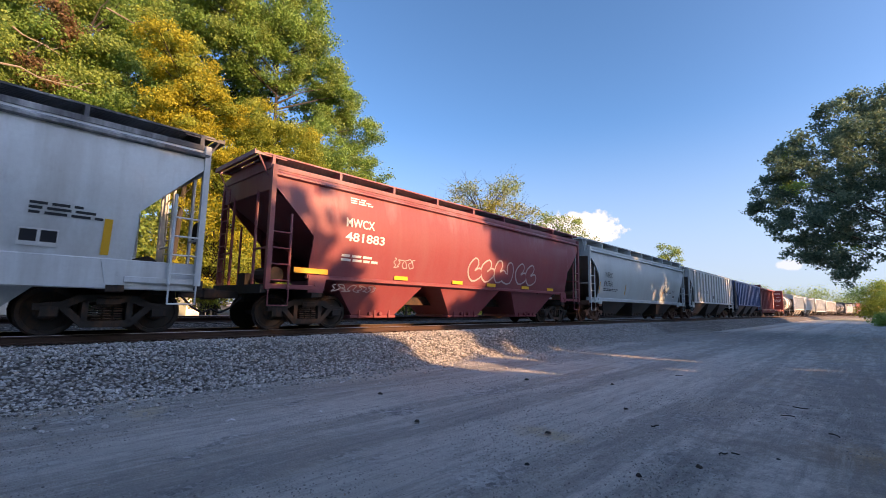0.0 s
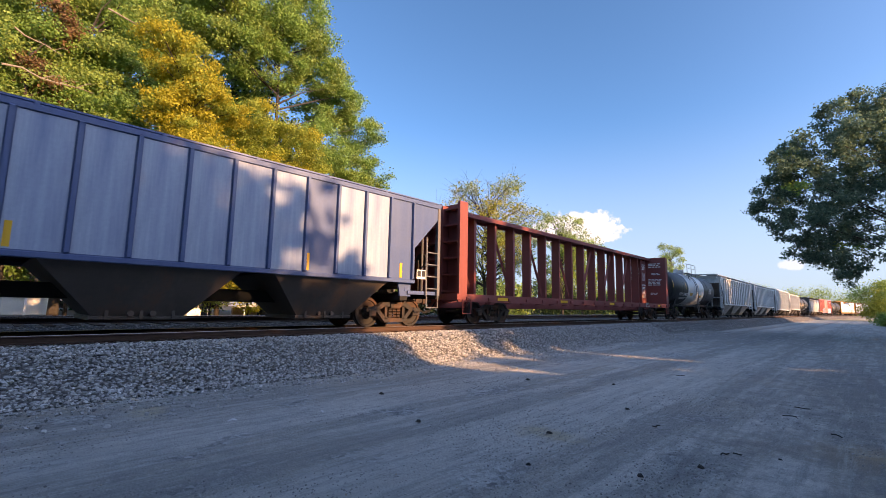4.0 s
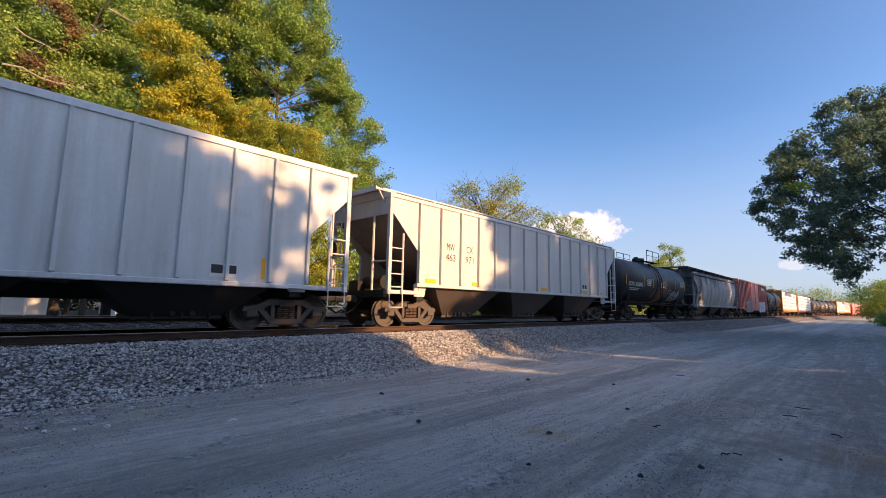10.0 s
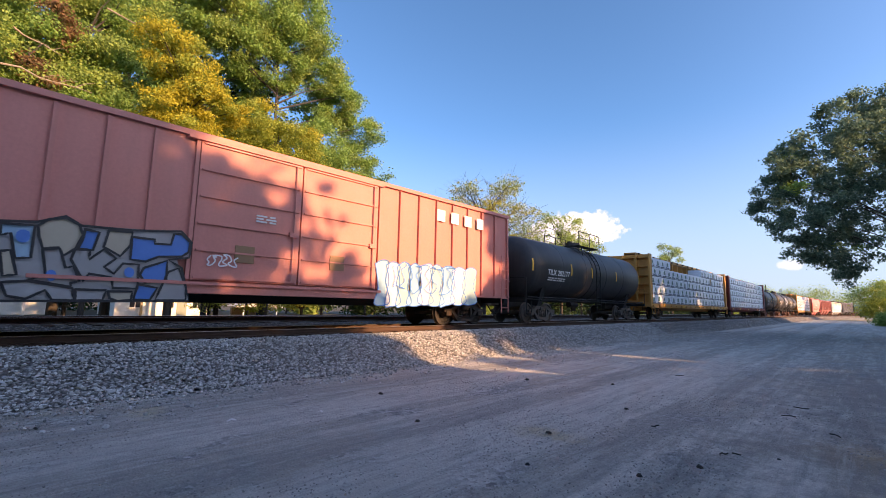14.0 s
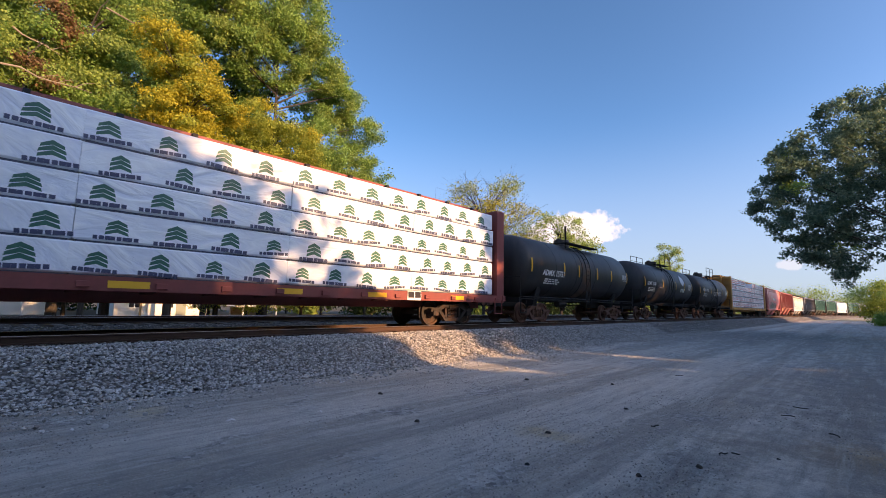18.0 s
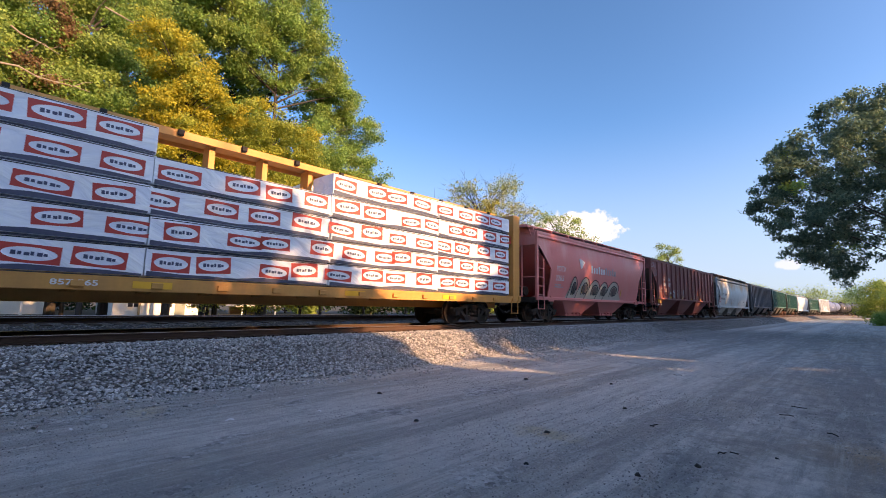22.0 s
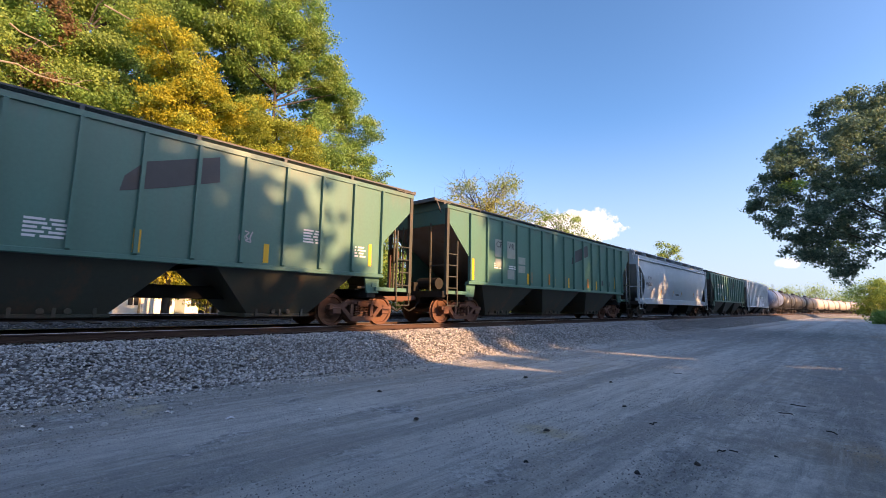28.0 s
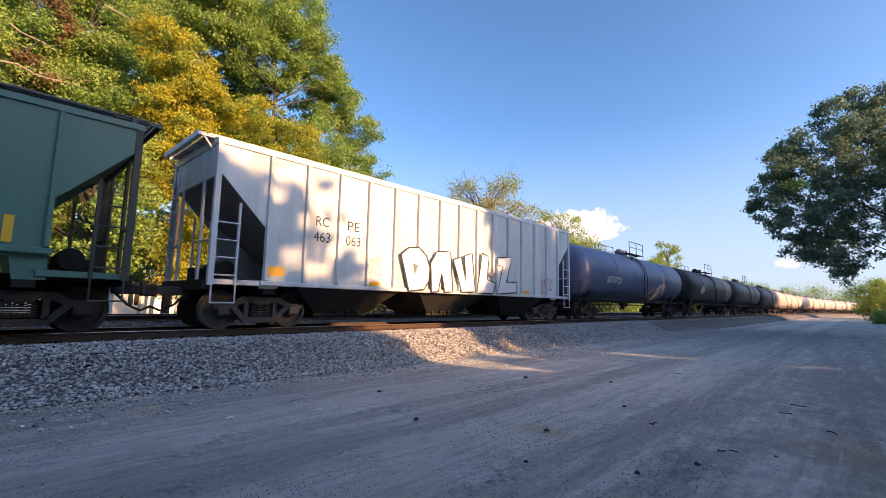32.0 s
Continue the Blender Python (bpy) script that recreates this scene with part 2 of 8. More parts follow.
def ground_mat():
    """Compacted gravel: stone dust, grit, coarse dark patches, brown earth, pale wheel tracks along the lot and a few
    tinted spots.
    """
    m, n, l, b = mat_nodes("gravel_lot")
    tc = n.new("ShaderNodeTexCoord")
    fine = noise_node(n, l, 60.0, 8, 0.8)
    mid = noise_node(n, l, 9.0, 7, 0.75)
    grit = n.new("ShaderNodeTexVoronoi"); grit.inputs["Scale"].default_value = 42.0
    l.new(tc.outputs["Object"], grit.inputs["Vector"])
    coarse = n.new("ShaderNodeTexVoronoi"); coarse.inputs["Scale"].default_value = 17.0
    l.new(tc.outputs["Object"], coarse.inputs["Vector"])
    big = noise_node(n, l, 0.30, 6, 0.62)
    patch = noise_node(n, l, 0.8, 7, 0.68, (1.0, 0.6, 1.0))
    tracks = noise_node(n, l, 1.0, 5, 0.62, (1.3, 0.085, 1.0))
    ruts = noise_node(n, l, 1.0, 6, 0.7, (3.0, 0.22, 1.0))
    c = mix(n, l, ramp(n, l, fine, (0.35, (0, 0, 0)), (0.67, (1, 1, 1))), (0.30, 0.265, 0.235), (0.83, 0.745, 0.665))
    c = mix(n, l, ramp(n, l, mid, (0.42, (0, 0, 0)), (0.66, (0.8, 0.8, 0.8))), c, (0.40, 0.345, 0.305))
    c = mix(n, l, ramp(n, l, grit.outputs["Color"], (0.62, (0, 0, 0)), (0.95, (0.85, 0.85, 0.85))), c, (0.775, 0.727, 0.685))
    c = mix(n, l, ramp(n, l, big, (0.46, (0, 0, 0)), (0.66, (0.75, 0.75, 0.75))), c, (0.58, 0.445, 0.345))
    c = mix(n, l, ramp(n, l, tracks, (0.47, (0, 0, 0)), (0.58, (0.9, 0.9, 0.9))), c, (0.80, 0.715, 0.645))
    c = mix(n, l, ramp(n, l, ruts, (0.50, (0, 0, 0)), (0.66, (0.6, 0.6, 0.6))), c, (0.40, 0.36, 0.33))
    clod = noise_node(n, l, 6.0, 8, 0.78)
    c = mix(n, l, ramp(n, l, clod, (0.46, (0, 0, 0)), (0.60, (0.42, 0.42, 0.42))), c, (0.34, 0.30, 0.275))
    blotch = noise_node(n, l, 3.2, 7, 0.72, (1.0, 0.5, 1.0))
    c = mix(n, l, ramp(n, l, blotch, (0.47, (0, 0, 0)), (0.60, (0.38, 0.38, 0.38))), c, (0.33, 0.31, 0.295))
    broad = noise_node(n, l, 0.22, 5, 0.6, (1.0, 0.6, 1.0))
    c = mix(n, l, ramp(n, l, broad, (0.46, (0, 0, 0)), (0.62, (0.35, 0.35, 0.35))), c, (0.40, 0.37, 0.34))
    stony = mix(n, l, ramp(n, l, coarse.outputs["Color"], (0.2, (0, 0, 0)), (0.9, (1, 1, 1))), (0.160, 0.155, 0.158), (0.735, 0.700, 0.672))
    c = mix(n, l, ramp(n, l, patch, (0.54, (0, 0, 0)), (0.63, (0.85, 0.85, 0.85))), c, stony)
    edge = noise_node(n, l, 2.2, 5, 0.7)
    # lengthwise wheel tracks: pale packed dust, darker loose grit between
    sep = n.new("ShaderNodeSeparateXYZ")
    l.new(tc.outputs["Object"], sep.inputs[0])
    for cx, half, col, amount in ((-3.35, 0.62, (0.72, 0.65, 0.59), 0.50), (-4.45, 0.30, (0.34, 0.315, 0.295), 0.40), (-6.05, 0.50, (0.70, 0.63, 0.57), 0.45), (-7.25, 0.35, (0.36, 0.33, 0.31), 0.40), (-2.2, 0.28, (0.33, 0.30, 0.28), 0.35)):
        wob = n.new("ShaderNodeMath"); wob.operation = "MULTIPLY_ADD"; wob.inputs[1].default_value = 0.9
        l.new(noise_node(n, l, 1.0, 5, 0.7, (0.8, 0.22, 1.0)), wob.inputs[0]); l.new(sep.outputs[0], wob.inputs[2])
        off = n.new("ShaderNodeMath"); off.operation = "SUBTRACT"; off.inputs[1].default_value = cx + 0.45
        l.new(wob.outputs[0], off.inputs[0])
        far = n.new("ShaderNodeMath"); far.operation = "ABSOLUTE"
        l.new(off.outputs[0], far.inputs[0])
        mr = n.new("ShaderNodeMapRange")
        mr.inputs[1].default_value, mr.inputs[2].default_value, mr.inputs[3].default_value, mr.inputs[4].default_value = half * 0.7, half * 1.25, amount, 0.0
        l.new(far.outputs[0], mr.inputs[0])
        c = mix(n, l, mr.outputs[0], c, mix(n, l, fine, tuple(0.7 * q for q in col), tuple(1.25 * q for q in col)))
    # first spot: orange earth for a sunlit patch; y 34 spot paints far shade
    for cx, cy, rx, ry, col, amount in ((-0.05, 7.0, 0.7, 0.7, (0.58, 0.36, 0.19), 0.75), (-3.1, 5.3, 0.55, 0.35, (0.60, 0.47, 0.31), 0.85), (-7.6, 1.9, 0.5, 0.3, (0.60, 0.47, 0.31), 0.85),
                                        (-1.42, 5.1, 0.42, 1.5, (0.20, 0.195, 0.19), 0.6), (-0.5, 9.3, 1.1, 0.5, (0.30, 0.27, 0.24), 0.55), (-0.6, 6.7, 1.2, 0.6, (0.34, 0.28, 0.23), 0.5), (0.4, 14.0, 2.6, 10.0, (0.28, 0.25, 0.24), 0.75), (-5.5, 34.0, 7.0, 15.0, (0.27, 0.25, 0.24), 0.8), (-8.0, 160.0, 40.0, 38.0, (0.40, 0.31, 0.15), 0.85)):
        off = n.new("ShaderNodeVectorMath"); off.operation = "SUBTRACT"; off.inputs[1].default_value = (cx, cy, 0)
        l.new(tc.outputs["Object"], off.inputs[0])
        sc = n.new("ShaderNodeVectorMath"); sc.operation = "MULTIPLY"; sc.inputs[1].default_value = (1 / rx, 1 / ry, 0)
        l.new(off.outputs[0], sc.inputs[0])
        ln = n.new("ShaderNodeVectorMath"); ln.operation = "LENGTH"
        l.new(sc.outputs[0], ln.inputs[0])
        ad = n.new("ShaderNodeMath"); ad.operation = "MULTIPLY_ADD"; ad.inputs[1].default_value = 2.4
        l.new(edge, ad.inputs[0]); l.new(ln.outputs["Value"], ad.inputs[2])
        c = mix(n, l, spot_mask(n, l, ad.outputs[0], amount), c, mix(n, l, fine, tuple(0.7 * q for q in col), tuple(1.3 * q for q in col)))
    for stretch, lo, hi, amount, col in (((7.0, 0.6, 1.0), 0.50, 0.62, 0.40, (0.30, 0.275, 0.26)), ((4.6, 0.38, 1.3), 0.52, 0.64, 0.40, (0.76, 0.70, 0.64)), ((11.0, 1.6, 2.0), 0.52, 0.60, 0.35, (0.26, 0.24, 0.23))):
        c = mix(n, l, ramp(n, l, noise_node(n, l, 1.0, 7, 0.72, stretch), (lo, (0, 0, 0)), (hi, (amount,) * 3)), c, col)
    chip = n.new("ShaderNodeTexVoronoi"); chip.inputs["Scale"].default_value = 36.0
    l.new(tc.outputs["Object"], chip.inputs["Vector"])
    near = ramp(n, l, chip.outputs["Distance"], (0.16, (0.4, 0.4, 0.4)), (0.32, (0, 0, 0)))
    some = ramp(n, l, noise_node(n, l, 1.6, 4, 0.7, (1.0, 0.6, 1.0)), (0.45, (0, 0, 0)), (0.60, (1, 1, 1)))
    c = mix(n, l, mix(n, l, 1.0, near, some, "MULTIPLY"), c, ramp(n, l, chip.outputs["Color"], (0.35, (0.10, 0.10, 0.10)), (0.75, (0.62, 0.60, 0.57))))
    c = mix(n, l, 1.0, c, (0.825, 0.90, 0.895), "MULTIPLY")
    l.new(c, b.inputs["Base Color"])
    b.inputs["Roughness"].default_value = 0.95
    b.inputs["Specular IOR Level"].default_value = 0.15
    h = mix(n, l, 0.5, mix(n, l, 0.5, fine, mid), mix(n, l, 0.5, grit.outputs["Distance"], coarse.outputs["Distance"]))
    bump(n, l, b, mix(n, l, 0.45, h, clod), 1.0, 0.13)
    MATS["gravel_lot"] = m
    return m


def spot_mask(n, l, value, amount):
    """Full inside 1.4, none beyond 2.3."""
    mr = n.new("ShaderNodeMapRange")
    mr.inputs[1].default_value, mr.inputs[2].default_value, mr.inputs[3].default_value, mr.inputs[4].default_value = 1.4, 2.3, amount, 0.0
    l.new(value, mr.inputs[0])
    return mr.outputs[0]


def stone_mat(name="ballast_stone", k=1.0):
    m, n, l, b = mat_nodes(name)
    geo = n.new("ShaderNodeNewGeometry")
    c = ramp(n, l, geo.outputs["Random Per Island"], (0.0, (0.13, 0.13, 0.13)), (0.35, (0.31 * k, 0.312 * k, 0.305 * k)), (0.80, (0.48 * k, 0.478 * k, 0.46 * k)), (0.97, (0.66 * k, 0.65 * k, 0.62 * k)), (1.0, (0.58 * k, 0.46 * k, 0.34 * k)))
    c = mix(n, l, ramp(n, l, noise_node(n, l, 30.0, 4, 0.6), (0.3, (0, 0, 0)), (0.8, (0.5, 0.5, 0.5))), c, (0.50, 0.46, 0.40))
    l.new(c, b.inputs["Base Color"])
    b.inputs["Roughness"].default_value = 0.9
    MATS[name] = m
    return m


def wheel_mat():
    """Wheels: dark greasy plate and axle, brighter worn rim at the edge."""
    m, n, l, b = mat_nodes("worn_wheel_steel")
    tc = n.new("ShaderNodeTexCoord")
    flat = n.new("ShaderNodeVectorMath"); flat.operation = "MULTIPLY"; flat.inputs[1].default_value = (0, 1, 1)
    ln = n.new("ShaderNodeVectorMath"); ln.operation = "LENGTH"
    l.new(tc.outputs["Object"], flat.inputs[0]); l.new(flat.outputs[0], ln.inputs[0])
    rim = ramp(n, l, ln.outputs["Value"], (0.425, (0, 0, 0)), (0.45, (1, 1, 1)))
    c = mix(n, l, noise_node(n, l, 9.0, 5, 0.65), (0.035, 0.028, 0.025), (0.10, 0.060, 0.042))
    c = mix(n, l, rim, c, (0.34, 0.30, 0.27))
    l.new(c, b.inputs["Base Color"])
    b.inputs["Roughness"].default_value, b.inputs["Metallic"].default_value = 0.5, 0.35
    MATS["worn_wheel_steel"] = m
    return m


def bed_mat():
    """Crushed stone packed below the loose ones."""
    m, n, l, b = mat_nodes("ballast_bed")
    tc = n.new("ShaderNodeTexCoord")
    v = n.new("ShaderNodeTexVoronoi"); v.inputs["Scale"].default_value = 17.0
    l.new(tc.outputs["Object"], v.inputs["Vector"])
    c = ramp(n, l, v.outputs["Color"], (0.1, (0.07, 0.068, 0.065)), (0.5, (0.20, 0.19, 0.18)), (0.9, (0.42, 0.40, 0.37)))
    c = mix(n, l, ramp(n, l, v.outputs["Distance"], (0.25, (0, 0, 0)), (0.75, (1, 1, 1))), c, (0.07, 0.066, 0.062))
    c = mix(n, l, ramp(n, l, noise_node(n, l, 0.9, 5, 0.65), (0.45, (0, 0, 0)), (0.75, (0.6, 0.6, 0.6))), c, (0.22, 0.18, 0.145))
    l.new(c, b.inputs["Base Color"])
    b.inputs["Roughness"].default_value = 0.95
    inv = n.new("ShaderNodeMath"); inv.operation = "SUBTRACT"; inv.inputs[0].default_value = 1.0
    l.new(v.outputs["Distance"], inv.inputs[1])
    bump(n, l, b, inv.outputs[0], 1.0, 0.06)
    MATS["ballast_bed"] = m
    return m


GROUND, STONE, PEBBLE = ground_mat(), stone_mat(), stone_mat("lot_pebble", 0.66)
BALLAST = bed_mat()
RUST = plain("rusty_steel", (0.085, 0.042, 0.027), 0.8, 12.0, 0.4)
RAILTOP = plain("polished_rail", (0.45, 0.42, 0.40), 0.35, 6.0, 0.15, 0.9)
TIE = plain("weathered_timber", (0.10, 0.065, 0.045), 0.9, 9.0, 0.4)
STEEL = wheel_mat()
RUNGEAR = paint("running_gear_grime", (0.018, 0.015, 0.013), (0.048, 0.022, 0.014), 0.7, 0.8, 0.6)
RUNGEAR_RUST = paint("rusty_running_gear", (0.125, 0.052, 0.034), (0.06, 0.035, 0.025), 0.6, 0.8, 0.8)
RUNGEAR_GREY = paint("dusty_running_gear", (0.075, 0.066, 0.060), (0.045, 0.028, 0.02), 0.6, 0.8, 0.5)
BLACK = paint("black_car_paint", (0.018, 0.017, 0.018), (0.10, 0.080, 0.066), 0.60, 0.50, gloss=0.45)
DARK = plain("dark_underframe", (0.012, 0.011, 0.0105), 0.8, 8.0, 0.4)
WHITE_MARK = plain("white_stencil", (0.72, 0.72, 0.70), 0.6, 10.0, 0.1)
BLACK_MARK = plain("black_stencil", (0.03, 0.03, 0.035), 0.6, 10.0, 0.1)
YELLOW_MARK = plain("yellow_reflector", (0.86, 0.44, 0.03), 0.45, 10.0, 0.1)
BARK = plain("tree_bark", (0.065, 0.052, 0.042), 0.95, 7.0, 0.5, bumpy=0.8)
LEAF_GREEN = leaf_mat("green_leaves", (0.15, 0.265, 0.065), (0.225, 0.37, 0.09), (0.305, 0.45, 0.12))
LEAF_OLIVE = leaf_mat("olive_leaves", (0.205, 0.30, 0.075), (0.285, 0.395, 0.095), (0.37, 0.465, 0.125))
LEAF_YELLOW = leaf_mat("yellow_leaves", (0.34, 0.325, 0.038), (0.45, 0.42, 0.05), (0.54, 0.49, 0.068))
LEAF_GOLD = leaf_mat("olive_gold_leaves", (0.24, 0.305, 0.050), (0.325, 0.38, 0.065), (0.41, 0.45, 0.085))
LEAF_BROWN = leaf_mat("brown_leaves", (0.16, 0.10, 0.05), (0.30, 0.17, 0.10), (0.26, 0.20, 0.08))
LITTER = plain("leaf_litter", (0.075, 0.065, 0.032), 0.95, 6.0, 0.5, bumpy=0.8)
# leaves of the backlit tree, its shade painted into the blue-green tints
LEAF_SHADE = leaf_mat("shaded_blue_green_leaves", (0.080, 0.150, 0.105), (0.14, 0.235, 0.155), (0.22, 0.315, 0.20))
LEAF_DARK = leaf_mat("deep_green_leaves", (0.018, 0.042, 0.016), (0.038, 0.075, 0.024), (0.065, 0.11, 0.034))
DEADWOOD = plain("bleached_dead_branch", (0.30, 0.25, 0.19), 0.9, 9.0, 0.3, bumpy=0.5)


# ---- mesh tools ----
class Build:
    """Collects vertices and faces of one part."""
    def __init__(self):
        self.v, self.f = [], []

    def add(self, verts, faces):
        k = len(self.v)
        self.v.extend(verts)
        self.f.extend([tuple(i + k for i in f) for f in faces])
        return self

    def box(self, x0, x1, y0, y1, z0, z1, c=0.0):
        """A box, its upright and lengthwise edges chamfered by c."""
        if c <= 0:
            v = [(x, y, z) for z in (z0, z1) for x, y in ((x0, y0), (x1, y0), (x1, y1), (x0, y1))]
            return self.add(v, [(3, 2, 1, 0), (4, 5, 6, 7), (0, 1, 5, 4), (1, 2, 6, 5), (2, 3, 7, 6), (3, 0, 4, 7)])
        ring = [(x0 + c, z0), (x1 - c, z0), (x1, z0 + c), (x1, z1 - c), (x1 - c, z1), (x0 + c, z1), (x0, z1 - c), (x0, z0 + c)]
        v = [(x, y, z) for y in (y0, y1) for x, z in ring]
        f = [tuple(range(8)), tuple(range(15, 7, -1))] + [(i, i + 8, (i + 1) % 8 + 8, (i + 1) % 8) for i in range(8)]
        return self.add(v, f)

    def tube(self, p, q, r, n=6):
        p, q = Vector(p), Vector(q)
        w = (q - p).normalized()
        a = w.cross(Vector((0, 0, 1)) if abs(w.z) < 0.9 else Vector((1, 0, 0))).normalized()
        b = w.cross(a)
        v = [tuple(o + (a * math.cos(6.28319 * i / n) + b * math.sin(6.28319 * i / n)) * r) for o in (p, q) for i in range(n)]
        f = [(i, (i + 1) % n, (i + 1) % n + n, i + n) for i in range(n)] + [tuple(range(n - 1, -1, -1)), tuple(range(n, 2 * n))]
        return self.add(v, f)

    def prism_y(self, ring, y0, y1):
        """A ring of (x, z) swept from y0 to y1."""
        n = len(ring)
        v = [(x, y, z) for y in (y0, y1) for x, z in ring]
        return self.add(v, [(i, i + n, (i + 1) % n + n, (i + 1) % n) for i in range(n)] + [tuple(range(n)), tuple(range(2 * n - 1, n - 1, -1))])

    def prism_x(self, ring, x0, x1):
        """A ring of (y, z) swept from x0 to x1."""
        n = len(ring)
        v = [(x, y, z) for x in (x0, x1) for y, z in ring]
        return self.add(v, [(i, i + n, (i + 1) % n + n, (i + 1) % n) for i in range(n)] + [tuple(range(n)), tuple(range(2 * n - 1, n - 1, -1))])

    def lathe_x(self, prof, n=24, caps=True):
        """(x, r) turned round the X axis."""
        k = len(prof)
        v = [(x, r * math.cos(6.28319 * i / n), r * math.sin(6.28319 * i / n)) for x, r in prof for i in range(n)]
        f = [(a * n + i, a * n + (i + 1) % n, (a + 1) * n + (i + 1) % n, (a + 1) * n + i) for a in range(k - 1) for i in range(n)]
        if caps:
            f += [tuple(range(n - 1, -1, -1)), tuple(range((k - 1) * n, k * n))]
        return self.add(v, f)

    def lathe_y(self, prof, n=32, cz=0.0, caps=True):
        k = len(prof)
        v = [(r * math.sin(6.28319 * i / n), y, cz + r * math.cos(6.28319 * i / n)) for y, r in prof for i in range(n)]
        f = [(a * n + i, a * n + (i + 1) % n, (a + 1) * n + (i + 1) % n, (a + 1) * n + i) for a in range(k - 1) for i in range(n)]
        if caps:
            f += [tuple(range(n - 1, -1, -1)), tuple(range((k - 1) * n, k * n))]
        return self.add(v, f)

    def mirror_x(self):
        k = len(self.v)
        self.v += [(-x, y, z) for x, y, z in self.v[:k]]
        self.f += [tuple(i + k for i in reversed(f)) for f in self.f[:len(self.f)]]
        return self

    def mirror_y(self):
        k = len(self.v)
        self.v += [(x, -y, z) for x, y, z in self.v[:k]]
        self.f += [tuple(i + k for i in reversed(f)) for f in self.f[:len(self.f)]]
        return self

    def mesh(self, name, smooth=False):
        m = bpy.data.meshes.new(name)
        m.from_pydata(self.v, [], self.f)
        bm = bmesh.new()
        bm.from_mesh(m)
        bmesh.ops.recalc_face_normals(bm, faces=bm.faces)
        bm.to_mesh(m)
        bm.free()
        if smooth:
            m.polygons.foreach_set("use_smooth", [True] * len(m.polygons))
            m.set_sharp_from_angle(angle=radians(35))
        m.materials.append(None)
        return m


MESHES = {}


def cached(key, make, smooth=False):
    if key not in MESHES:
        MESHES[key] = make().mesh(key.split("|")[0], smooth)
    return MESHES[key]


def part(name, mesh, material, parent=None, label="", at=None):
    """Links a mesh as one object under a thing or a part."""
    ob = new(name, mesh)
    if not mesh.materials:
        mesh.materials.append(None)
    ob.material_slots[0].link = "OBJECT"
    ob.material_slots[0].material = material
    if parent:
        ob.parent = parent
    if at is not None:
        ob.matrix_basis = at
    return tagged(ob, label)


def thing(name, label, category, group=""):
    ob = new(name)
    ob.empty_display_size = 0.3
    return tagged(ob, label, category, group)


SIDES = {}     # sill and eave of the cars with rounded sides


def side_x(z, sill, eave):
    """Outer face of a rounded hopper side at the height z."""
    k = max(0.0, (z - sill) / (eave - sill))
    return 1.36 + 0.25 * math.sin(min(1, k / 0.55) * 1.5708) - (0.16 * max(0, (k - 0.55) / 0.45) ** 1.6)


def laid(car, x, y, z0, z1, turn=None):
    """Where a flat mark lies on a car's near side; on a rounded side it follows the sheet."""
    if car.name in SIDES and x > 1.45:
        se = SIDES[car.name]
        a, b, c = side_x(z0, *se), side_x(z1, *se), side_x((z0 + z1) / 2, *se)
        return Matrix.Translation((a + max(0, c - (a + b) / 2) + 0.010, y, z0)) @ Matrix.Rotation(math.atan2(b - a, z1 - z0), 4, "Y")
    return Matrix.Translation((x, y, z0)) @ (turn or Matrix())


SIDE = Matrix(((0, 0, 1, 0), (1, 0, 0, 0), (0, 1, 0, 0), (0, 0, 0, 1)))   # writing on the +X side: reads along +Y
TEXTS = {}
PITCH, TAKEN = {}, set()     # first post and pitch of the ribbed cars; panels already lettered


def word(car, text, x, y0, y1, z0, z1, material, name="stencil_lettering", fat=0.0, turn=None, label=""):
    """Words in the built-in font on the near side, fitted into y0..y1 and z0..z1 (their lower left corner is the pivot of turn)."""
    if (text, fat) not in TEXTS:
        cu = bpy.data.curves.new("lettering", "FONT")
        cu.body, cu.size, cu.offset, cu.resolution_u = text, 1.0, fat, 3
        tmp = bpy.data.objects.new("lettering", cu)
        me = bpy.data.meshes.new_from_object(tmp)
        bpy.data.objects.remove(tmp)
        bpy.data.curves.remove(cu)
        me.materials.clear()
        co = np.zeros(len(me.vertices) * 3)
        me.vertices.foreach_get("co", co)
        co = co.reshape(-1, 3)
        co -= co.min(0)
        co /= np.maximum(co.max(0), 1e-6)
        me.vertices.foreach_set("co", co.reshape(-1))
        TEXTS[(text, fat)] = me
    if car.name in PITCH and abs(x - 1.568) < 0.001:
        first, pitch = PITCH[car.name]
        k = math.floor(((y0 + y1) / 2 - first) / pitch)
        while (car.name, k, z0) in TAKEN:
            k += 1
        TAKEN.add((car.name, k, z0))
        shift = first + (k + 0.5) * pitch - (y0 + y1) / 2
        y0, y1 = y0 + shift, y1 + shift
    m = laid(car, x, y0, z0, z1, turn) @ SIDE @ Matrix.Diagonal((y1 - y0, z1 - z0, 1, 1))
    return part(name, TEXTS[(text, fat)], material, car, label, m)


def smooth_line(pts, k=4):
    """Points on a smooth curve through pts."""
    ctrl, out = [pts[0]] + list(pts) + [pts[-1]], []
    for i in range(len(ctrl) - 3):
        p0, p1, p2, p3 = ctrl[i:i + 4]
        for j in range(k):
            t = j / k
            out.append(tuple(0.5 * (2 * p1[q] + (p2[q] - p0[q]) * t + (2 * p0[q] - 5 * p1[q] + 4 * p2[q] - p3[q]) * t * t + (3 * p1[q] - p0[q] - 3 * p2[q] + p3[q]) * t ** 3) for q in (0, 1)))
    return out + [pts[-1]]


